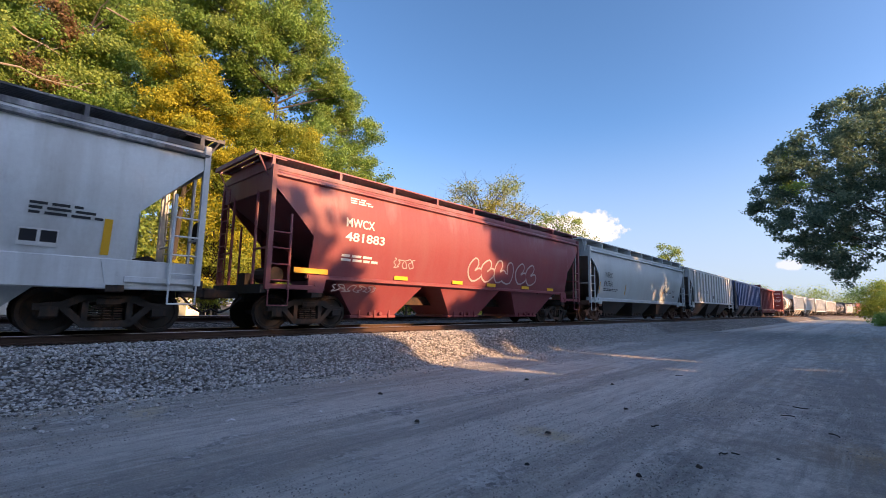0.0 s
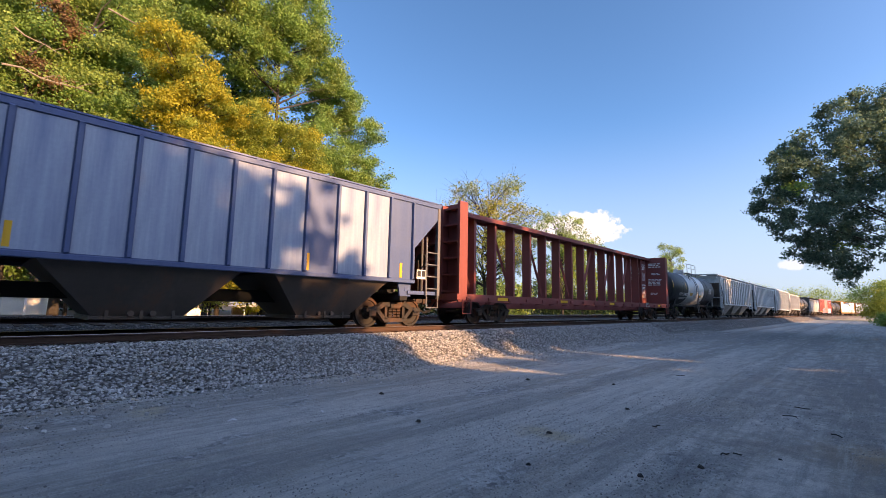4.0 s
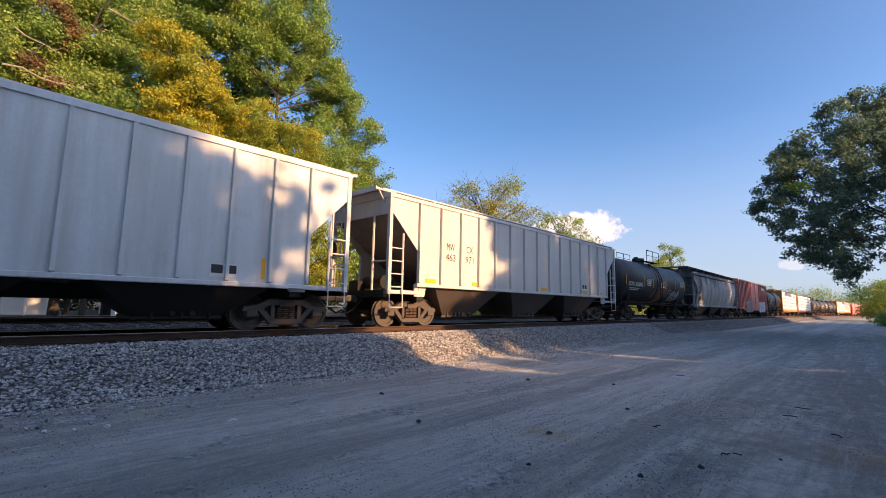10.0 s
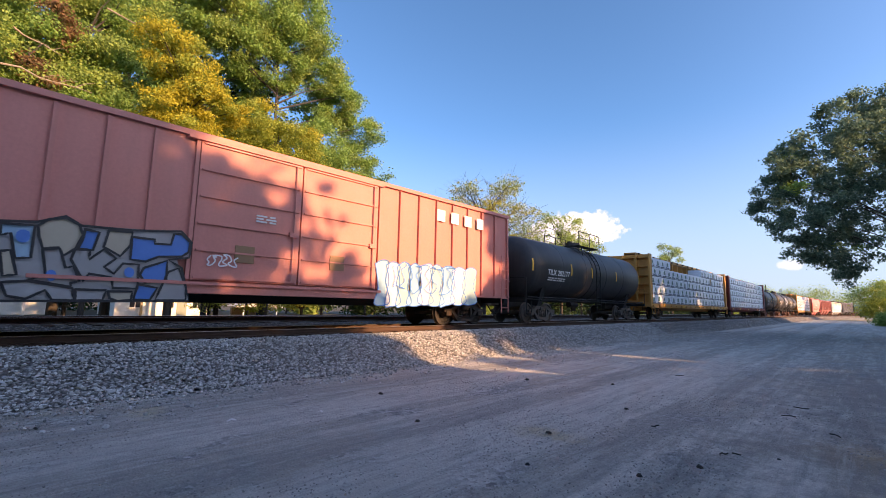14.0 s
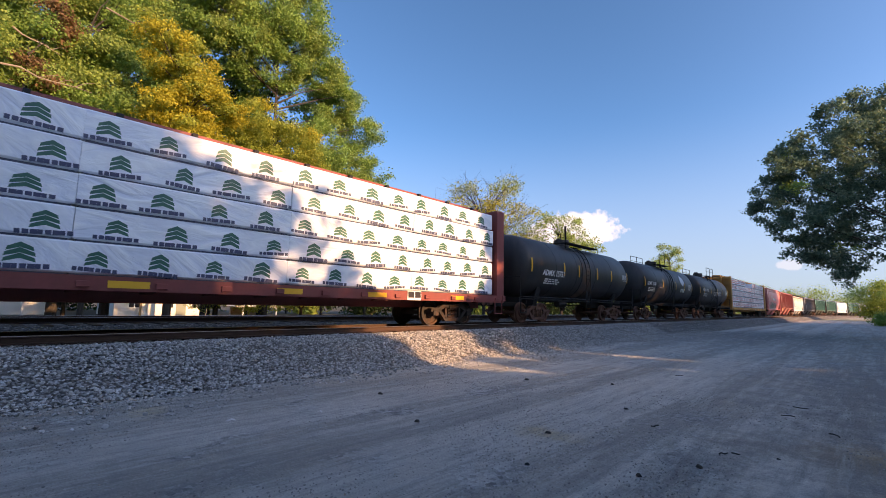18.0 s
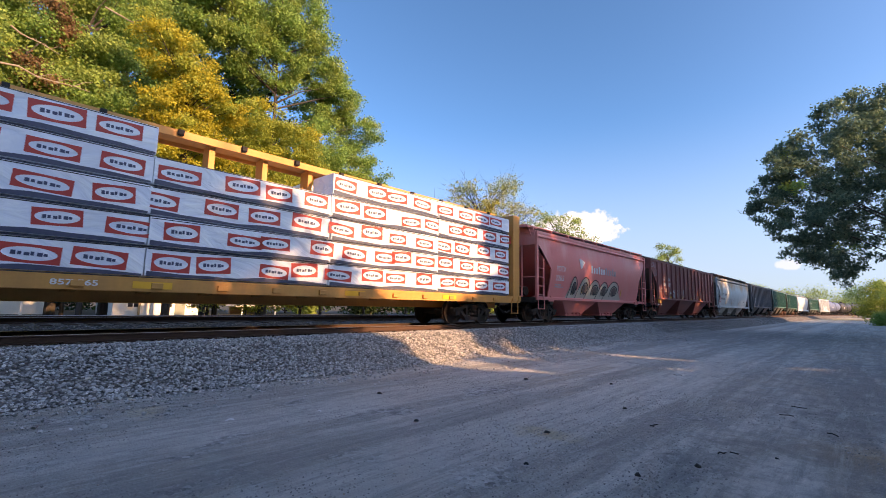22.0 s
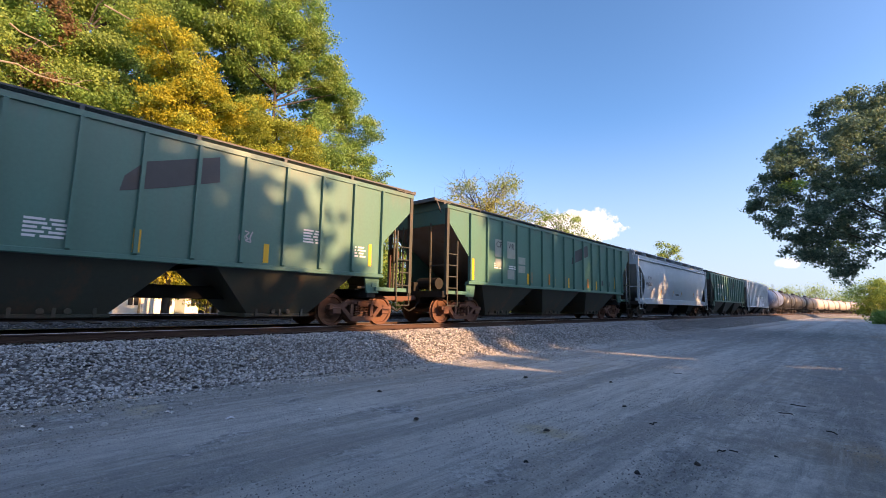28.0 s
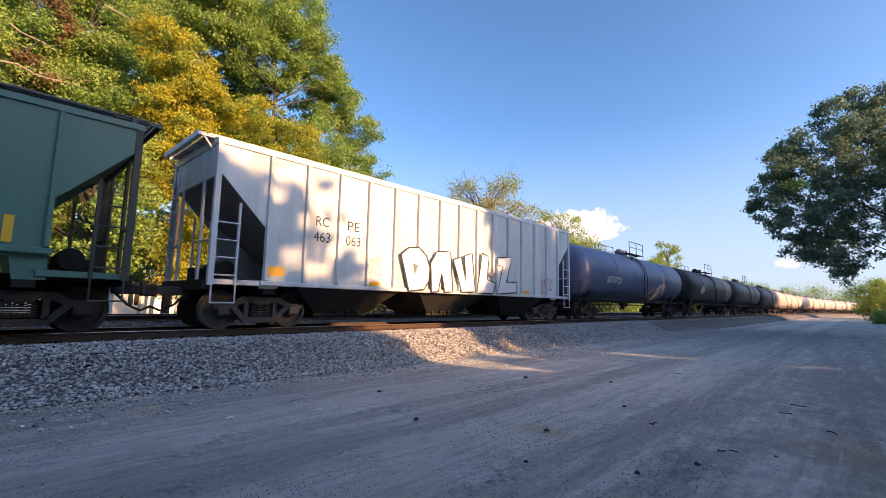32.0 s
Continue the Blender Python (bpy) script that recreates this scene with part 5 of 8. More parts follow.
def hopper(label, u0, u1, color, kind="ribbed", gear=None, posts=15, post_color=None, bays=3, frame_color=None, bay_color=None, bay_half=None, bay_pitch=None, eave=4.25, top_color=None, sill=1.45, band=0.0, angular=False, walk_up=0.28, group="covered hopper cars of the train"):
    """A covered hopper car between u0 and u1 along the train. kind: ribbed (flat sides, posts) or smooth (rounded sides)."""
    gear = gear or RUNGEAR
    car = thing("hopper_car", label, "freight car", group)
    if kind == "smooth":
        SIDES[car.name] = (sill, eave)
    L = u1 - u0
    H = L / 2
    smooth = kind == "smooth"
    frame_color, bay_color, post_color, top_color = frame_color or color, bay_color or color, post_color or color, top_color or color
    cut = 1.25                              # length of the open end
    key = f"|{kind}|{L:.1f}|{eave}|{sill}|{angular}|{walk_up}"

    def width(z):
        if not smooth:
            return 1.56
        k = (z - sill) / (eave - sill)
        return 1.36 + 0.25 * math.sin(min(1, k / 0.55) * 1.5708) - (0.16 * max(0, (k - 0.55) / 0.45) ** 1.6)

    def low(y):
        d = H - abs(y)
        if d > cut:
            return sill
        if smooth and not angular:
            k = max(0.0, 1 - d / cut)
            return 2.0 + 1.6 * (k ** 0.6) if d < cut - 0.01 else 2.0
        return 2.45 + 1.15 * (cut - d) / (cut - 0.12)

    def make_side():
        b = Build()
        e = [H - 0.02, H - 0.12] + ([H - cut * q for q in (0.2, 0.4, 0.6, 0.8, 0.93, 0.999)] if smooth else [H - cut + 0.001])
        ys = sorted({round(s * y, 4) for s in (-1, 1) for y in e + [H - cut - 0.001]} | {round(-H + cut + (L - 2 * cut) * i / 8, 4) for i in range(1, 8)})
        rows = 9 if smooth else 2
        cols = []
        for y in ys:
            z0 = low(y)
            cols.append([(width(z0 + (eave - z0) * r / (rows - 1)), y, z0 + (eave - z0) * r / (rows - 1)) for r in range(rows)])
        for c in cols:
            b.v += c
        for c in cols:
            b.v += [(x - 0.03, y, z) for x, y, z in c]
        m = len(cols) * rows
        for i in range(len(cols) - 1):
            for r in range(rows - 1):
                q = (i * rows + r, (i + 1) * rows + r, (i + 1) * rows + r + 1, i * rows + r + 1)
                b.f += [q, tuple(m + j for j in reversed(q))]
            a0, a1 = i * rows, (i + 1) * rows
            b.f.append((a0, a0 + m, a1 + m, a1))
        return b

    w_in = 1.50 if not smooth else 1.36
    def make_slope():
        return Build().prism_x([(H - 0.14, 3.56), (H - 0.10, 3.60), (H - 3.6, sill - 0.05), (H - 3.6, sill - 0.12)], -w_in, w_in)
    def make_end_sheet():
        we = width(3.6) - 0.02
        wt = width(eave) - 0.02
        return Build().prism_y([(-we, 3.52), (we, 3.52), (wt, eave - 0.02), (0.5, eave + 0.18), (-0.5, eave + 0.18), (-wt, eave - 0.02)], H - 0.11, H - 0.05)

    def make_roof():
        w = width(eave)
        b = Build().prism_y([(-w - 0.04, eave - 0.10), (-w - 0.04, eave + 0.02), (-w * 0.8, eave + 0.10), (-0.55, eave + 0.20), (0.55, eave + 0.20), (w * 0.8, eave + 0.10), (w + 0.04, eave + 0.02), (w + 0.04, eave - 0.10)], -H + 0.01, H - 0.01)
        return b

    for turned in (0, 180):
        part("side_sheet", cached("side_sheet" + key, make_side, smooth), color, car, at=pose(0, 0, 0, 0, 0, turned))
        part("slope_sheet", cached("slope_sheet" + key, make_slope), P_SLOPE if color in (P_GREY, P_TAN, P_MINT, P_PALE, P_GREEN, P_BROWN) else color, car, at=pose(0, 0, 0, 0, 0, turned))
        part("end_sheet", cached("end_sheet" + key, make_end_sheet), color, car, at=pose(0, 0, 0, 0, 0, turned))
    part("roof", cached("roof" + key, make_roof), color if top_color is WALKDARK else top_color, car)
    if smooth:
        def make_flange():
            b = Build()
            for sx in (1, -1):
                x = sx * 1.62
                b.prism_y([(x - sx * .16, eave - 0.30), (x - sx * 0.015, eave - 0.27), (x - sx * 0.015, eave - 0.22), (x - sx * .2, eave - 0.12)], -H + 0.06, H - 0.06)
            return b
        part("roof_flange", cached("roof_flange" + key, make_flange), top_color, car)
    def make_sill():
        b = Build()
        for sx in (1, -1):
            w = width(sill)
            b.box(sx * w - 0.05, sx * w + 0.07, -H + cut - 0.05, H - cut + 0.05, sill - 0.09, sill + 0.02, 0.015)
            if band:
                b.box(sx * w - 0.05, sx * w + 0.08, -H + 0.05, H - 0.05, sill - band, sill + 0.03, 0.02)
            for s in (-1, 1):
                b.box(sx * 1.48 - 0.035, sx * 1.48 + 0.035, s * (H - 0.7) - 0.68, s * (H - 0.7) + 0.68, 1.04, 1.16, 0.01)
                b.prism_x([(s * (H - cut + 0.02), sill), (s * (H - cut + 0.02), 0.98), (s * (H - cut - 0.42), 0.98), (s * (H - cut - 0.52), sill)], sx * 1.44 - 0.03, sx * 1.44 + 0.03)
                b.tube((sx * 1.44, s * (H - cut - 0.2), 1.2), (sx * 1.485, s * (H - cut - 0.2), 1.2), 0.06, 10)
        return b
    part("side_sill", cached("side_sill" + key + str(band), make_sill), color, car)
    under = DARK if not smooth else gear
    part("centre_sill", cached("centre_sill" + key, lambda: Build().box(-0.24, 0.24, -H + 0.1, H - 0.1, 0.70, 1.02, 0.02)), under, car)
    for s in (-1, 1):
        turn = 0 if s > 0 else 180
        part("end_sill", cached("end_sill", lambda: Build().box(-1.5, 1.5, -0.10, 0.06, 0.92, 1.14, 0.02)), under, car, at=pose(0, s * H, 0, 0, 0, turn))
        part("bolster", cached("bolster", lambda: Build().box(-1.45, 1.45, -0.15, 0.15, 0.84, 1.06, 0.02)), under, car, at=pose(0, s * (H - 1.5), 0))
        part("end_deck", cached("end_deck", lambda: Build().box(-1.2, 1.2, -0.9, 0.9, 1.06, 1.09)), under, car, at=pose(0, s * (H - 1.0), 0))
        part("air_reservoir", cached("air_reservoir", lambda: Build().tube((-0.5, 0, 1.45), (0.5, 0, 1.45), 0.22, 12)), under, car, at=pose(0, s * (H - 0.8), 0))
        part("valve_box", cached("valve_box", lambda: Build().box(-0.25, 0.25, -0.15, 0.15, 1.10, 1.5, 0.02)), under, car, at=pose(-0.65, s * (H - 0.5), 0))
    if not smooth:
        def make_post():
            return Build().prism_y([(1.56, sill), (1.655, sill + 0.05), (1.655, eave - 0.12), (1.56, eave - 0.06)], -0.036, 0.036)
        n = posts
        PITCH[car.name] = (-H + cut + 0.04, (L - 2 * cut - 0.08) / (n - 1))
        for i in range(n):
            y = -H + cut + 0.04 + (L - 2 * cut - 0.08) * i / (n - 1)
            part("side_post", cached(f"side_post|{eave}|{sill}", make_post), post_color, car, at=pose(0, y, 0))
            part("side_post", cached(f"side_post|{eave}|{sill}", make_post), post_color, car, at=pose(0, y, 0, 0, 0, 180))
    # discharge bays
    span = L - 2 * 2.75
    step = span / bays
    bay_step = bay_pitch or (0.263 * L if bays == 3 else step)
    def make_bay():
        h, w = bay_half or step / 2 - 0.05, width(sill) - 0.08
        b = Build()
        v = [(sx * x, sy * y, z) for x, y, z in ((w, h, sill - 0.06), (0.86, min(0.82, h * 0.55), 0.36)) for sx, sy in ((-1, -1), (1, -1), (1, 1), (-1, 1))]
        b.add(v, [(0, 1, 5, 4), (1, 2, 6, 5), (2, 3, 7, 6), (3, 0, 4, 7), (4, 5, 6, 7)])
        b.box(-0.88, 0.88, -min(0.88, h * 0.6), min(0.88, h * 0.6), 0.28, 0.37, 0.02)
        for q in (-0.6, 0.0, 0.6):
            b.box(0.88, 0.93, q * h * 0.55 - 0.03, q * h * 0.55 + 0.03, 0.30, 0.62)
        for s in (-1, 1):
            b.box(s * 0.80 - 0.06, s * 0.80 + 0.06, -0.30, 0.30, 0.36, 0.48, 0.02)
            b.tube((s * 0.86, -0.2, 0.42), (s * 0.98, -0.2, 0.42), 0.06, 8)
            b.tube((s * 0.86, 0.2, 0.42), (s * 0.98, 0.2, 0.42), 0.06, 8)
        return b
    # some bay colours are darkened to carry the shade under the car
    for i in range(bays):
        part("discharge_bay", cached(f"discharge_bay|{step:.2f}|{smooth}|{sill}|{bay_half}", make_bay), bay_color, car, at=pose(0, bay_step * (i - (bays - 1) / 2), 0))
    # end frames with ladders
    def make_end():
        b = Build()
        for sx in (1, -1):
            b.box(sx * 1.53 - 0.06, sx * 1.53 + 0.06, -0.14, -0.02, 1.02, eave - 0.02)
            b.tube((sx * 0.75, -0.06, 1.05), (sx * 0.75, -0.06, 3.6), 0.04)
            b.tube((sx * 1.53, -0.08, 2.05), (sx * 0.75, -0.06, 2.05), 0.028)
        b.tube((1.55, -0.62, 1.02), (1.55, -0.62, 2.95), 0.035)
        for i in range(4):
            b.tube((1.57, -0.62, 1.25 + 0.40 * i), (1.57, -0.08, 1.25 + 0.40 * i), 0.020)
        b.tube((-1.55, -0.62, 1.02), (-1.55, -0.62, 2.95), 0.035)
        ladder(b, -1.45, -1.0, 0.0, 0.0, 1.0, 3.9, 8)
        b.tube((1.58, -0.10, 0.62), (1.58, -0.10, 1.05), 0.018)
        b.tube((1.58, -0.62, 0.62), (1.58, -0.62, 1.05), 0.018)
        b.tube((1.58, -0.10, 0.63), (1.58, -0.62, 0.63), 0.018)
        b.box(-1.5, 1.5, -cut, -0.02, 1.10, 1.13)
        return b
    em = cached(f"end_frame|{kind}|{eave}", make_end)
    part("end_frame", em, frame_color, car, at=pose(0, H, 0))
    e2 = cached(f"end_frame_front|{kind}|{eave}", lambda: flipped(make_end()))
    part("end_frame", e2, frame_color, car, at=pose(0, -H, 0))
    # roof walk and hatches
    def make_walk():
        b = Build()
        for sx in (1, -1):
            for i in range(9):
                y = -H + 0.15 + (L - 0.3) * i / 8
                b.prism_y([(sx * 0.40, eave + 0.12), (sx * 1.27, eave + 0.06), (sx * 1.27, eave + walk_up), (sx * 0.40, eave + walk_up)], y - 0.03, y + 0.03)
        for sx in (1.30, -1.30):
            b.box(sx - 0.03, sx + 0.03, -H - 0.1, H + 0.1, eave + walk_up - 0.01, eave + walk_up + 0.03)
            for i in range(9):
                y = -H + 0.15 + (L - 0.3) * i / 8
                b.box(sx - 0.03, sx + 0.03, y - 0.04, y + 0.04, eave - 0.02, eave + walk_up)
        for s in (-1, 1):
            for k in range(4):
                b.box(-1.3, 1.3, s * (H + 0.26 - 0.2 * k) - 0.07, s * (H + 0.26 - 0.2 * k) + 0.07, eave + walk_up, eave + walk_up + 0.03)
            for x in (-1.28, 1.28):
                b.box(x - 0.025, x + 0.025, min(s * (H - 0.5), s * (H + 0.34)), max(s * (H - 0.5), s * (H + 0.34)), eave + walk_up - 0.05, eave + walk_up)
                b.tube((x, s * (H + 0.25), eave + walk_up), (x, s * (H - 0.04), eave - 0.25), 0.022)
            b.box(-1.3, 1.3, s * (H + 0.33) - 0.015, s * (H + 0.33) + 0.015, eave + walk_up - 0.06, eave + walk_up + 0.06)
        return b
    part("roof_walk", cached("roof_walk" + key, make_walk), top_color, car)
    def make_grating():
        b = Build()
        for k in range(9):
            b.box(0.40 + 0.095 * k, 0.475 + 0.095 * k, -H - 0.12, H + 0.12, eave + walk_up, eave + walk_up + 0.03)
        return b
    for turned in (0, 180):
        part("grating", cached("grating" + key, make_grating), GRATING, car, at=pose(0, 0, 0, 0, 0, turned))
    def make_hatch():
        return Build().box(-0.30, 0.30, -step * 0.42, step * 0.42, eave + 0.18, eave + 0.30, 0.04)
    for i in range(bays):
        part("roof_hatch", cached(f"roof_hatch|{step:.2f}|{eave}", make_hatch), top_color, car, at=pose(0, -span / 2 + step * (i + 0.5), 0))
    def make_brake():
        b = Build().tube((0.5, 0.12, 2.3), (0.5, 0.16, 2.3), 0.26, 16)
        b.tube((0.5, 0.0, 1.2), (0.5, 0.0, 2.3), 0.025)
        return b
    part("brake_wheel", cached("brake_wheel", make_brake), gear, car, at=pose(0, H, 0))
    for s in (-1, 1):
        truck(car, s * (H - 1.50), gear)
        coupler(car, s * H, s, gear)
    car["u"] = (u0 + u1) / 2
    return car


def flipped(b):
    """The same part turned to face the other end of the car."""
    b.v = [(x, -y, z) for x, y, z in b.v]
    b.f = [tuple(reversed(f)) for f in b.f]
    return b


def tank_car(label, u0, u1, color, radius=1.45, band=None, gear=None, head_color=None, frame_color=None, rails=True, group="tank cars of the train"):
    gear = gear or RUNGEAR
    car = thing("tank_car", label, "freight car", group)
    L = u1 - u0
    H, cz = L / 2, 1.12 + radius
    T = H - 0.45                     # half length of the shell
    frame_color = frame_color or DARK
    key = f"|{L:.1f}|{radius}"

    def make_shell(a=-1.0, bb=1.0):
        prof = []
        heads = [(0.0, 0.02), (0.04, 0.25), (0.12, 0.5), (0.26, 0.76), (0.42, 0.92), (0.62, 1.0)]
        prof += [(-T + d * radius * 0.62, radius * r) for d, r in heads]
        seams = 5
        for i in range(1, seams):
            y = -T + 0.4 * radius + (2 * T - 0.8 * radius) * i / seams
            prof += [(y - 0.02, radius), (y - 0.012, radius + 0.008), (y + 0.012, radius + 0.008), (y + 0.02, radius)]
        prof += [(T - d * radius * 0.62, radius * r) for d, r in reversed(heads)]
        return Build().lathe_y(prof, 40, cz)
    part("tank_shell", cached("tank_shell" + key, make_shell, True), color, car)
    if band:
        mat, y0, y1 = band
        part("painted_band", Build().lathe_y([(y0, radius - 0.02), (y0, radius + 0.010), (y1, radius + 0.010), (y1, radius - 0.02)], 40, cz, False).mesh("painted_band", True), mat, car, "white painted band round the tank")
    for y in ((-0.45, 0.45) if L < 16 else (-T * 0.5, 0.0, T * 0.5)):
        part("tank_strap", cached(f"tank_strap|{radius}", lambda: Build().lathe_y([(-0.05, radius), (-0.05, radius + 0.018), (0.05, radius + 0.018), (0.05, radius)], 40, cz, False), True), band[0] if band else color, car, at=pose(0, y, 0))
    def make_manway():
        z = cz + radius
        b = Build()
        n = 16
        v = [(0.42 * math.sin(6.28319 * i / n), 0.42 * math.cos(6.28319 * i / n), zz) for zz in (z - 0.1, z + 0.36) for i in range(n)]
        b.add(v, [(i, (i + 1) % n, (i + 1) % n + n, i + n) for i in range(n)] + [tuple(range(n, 2 * n))])
        b.tube((-0.15, 0.0, z + 0.36), (-0.15, 0.0, z + 0.48), 0.16, 10)
        return b
    my = 0.0
    part("manway", cached(f"manway|{radius}", make_manway, True), color if not band else band[0], car, at=pose(0, my, 0))
    def make_platform():
        z = cz + radius + 0.05
        b = Build()
        for x in (-0.95, -0.72, 0.72, 0.95):
            b.box(x - 0.10, x + 0.10, -1.25, 1.25, z - 0.03, z + 0.0)
        for y in (-1.15, 1.15):
            b.box(-1.05, 1.05, y - 0.10, y + 0.10, z - 0.03, z + 0.0)
        for sx in (-1, 1) if rails else ():
            for y in (-1.25, 0, 1.25):
                b.tube((sx * 1.05, y, z - 0.25), (sx * 1.05, y, z + 0.75), 0.022)
            b.tube((sx * 1.05, -1.25, z + 0.75), (sx * 1.05, 1.25, z + 0.75), 0.022)
            b.tube((sx * 1.05, -1.25, z + 0.40), (sx * 1.05, 1.25, z + 0.40), 0.016)
            b.tube((sx * 1.0, -0.9, z - 0.02), (sx * 1.2, -0.9, cz + 0.2), 0.03)
        if not rails:
            b.tube((0.9, -1.2, z - 0.3), (0.9, -1.2, z + 0.85), 0.05)
            b.box(0.66, 1.06, -1.3, 2.3, z - 0.05, z - 0.01)
        return b
    part("walkway", cached(f"walkway|{radius}|{rails}", make_platform), frame_color if not band else GRATING, car, at=pose(0, my, 0))
    def make_ladder():
        b = Build()
        for sx in (1,):
            for i in range(11):
                a = radians(22 + i * 8.2)
                x = sx * (radius + 0.08) * math.sin(a) if a < 1.57 else sx * (radius + 0.08)
                z = cz + (radius + 0.08) * math.cos(a)
                if i:
                    for y in (-0.24, 0.24):
                        b.tube((px, y, pz), (x, y, z), 0.020)
                    b.tube((x, -0.24, z), (x, 0.24, z), 0.016)
                px, pz = x, z
            for y in (-0.24, 0.24):
                b.tube((px, y, pz), (sx * 1.52, y, 0.55), 0.022)
            for k in range(4):
                b.tube((sx * 1.52, -0.24, 0.58 + 0.36 * k), (sx * 1.52, 0.24, 0.58 + 0.36 * k), 0.018)
        return b
    for turned in (0, 180):
        part("ladder", cached(f"ladder|{radius}", make_ladder), frame_color if not band else GRATING, car, at=pose(0, my, 0, 0, 0, turned))
    def make_frame():
        b = Build()
        for s in (-1, 1):
            b.box(-0.22, 0.22, min(s * H, s * (H - 3.4)), max(s * H, s * (H - 3.4)), 0.72, 1.05, 0.02)
            b.box(-1.45, 1.45, s * (H - 0.1) - 0.09, s * (H - 0.1) + 0.09, 0.92, 1.12, 0.02)
            y = s * (H - 2.1)
            b.prism_y([(-0.9, 0.80), (0.9, 0.80), (1.15, 1.65), (0.8, 1.22), (-0.8, 1.22), (-1.15, 1.65)], y - 0.18, y + 0.18)
            for sx in (-1, 1):
                b.tube((sx * 1.46, s * H - s * 0.1, 1.05), (sx * 1.46, s * H - s * 0.1, 2.0), 0.02)
                b.tube((sx * 1.46, s * H - s * 0.1, 2.0), (sx * 0.6, s * H - s * 0.02, 2.0), 0.02)
                b.tube((sx * 1.48, s * H - s * 0.1, 0.45), (sx * 1.48, s * H - s * 0.1, 1.0), 0.02)
                b.tube((sx * 1.48, s * H - s * 0.5, 0.45), (sx * 1.48, s * H - s * 0.5, 1.0), 0.02)
                b.tube((sx * 1.48, s * H - s * 0.1, 0.47), (sx * 1.48, s * H - s * 0.5, 0.47), 0.02)
                b.box(sx * 1.3 - 0.16, sx * 1.3 + 0.16, min(s * H, s * (H - 1.6)), max(s * H, s * (H - 1.6)), 1.06, 1.09)
        for sx in (-1, 1):
            b.tube((sx * 1.42, -H + 0.3, 1.16), (sx * 1.42, H - 0.3, 1.16), 0.028)
            b.box(sx * 1.25 - 0.05, sx * 1.25 + 0.05, -T + 1.2, T - 1.2, 1.02, 1.10)
        b.tube((0.5, -1.5, 0.9), (0.5, -0.7, 0.9), 0.16, 10)
        b.tube((0.0, 0.0, 1.15), (0.0, 0.0, 0.55), 0.14, 10)
        b.tube((-0.3, -H + 1, 0.85), (-0.3, H - 1, 0.85), 0.03)
        return b
    part("underframe", cached("underframe" + key, make_frame), frame_color, car)
    for s in (-1, 1):
        truck(car, s * (H - 2.1), gear)
        coupler(car, s * H, s, gear)
    car["u"] = (u0 + u1) / 2
    return car


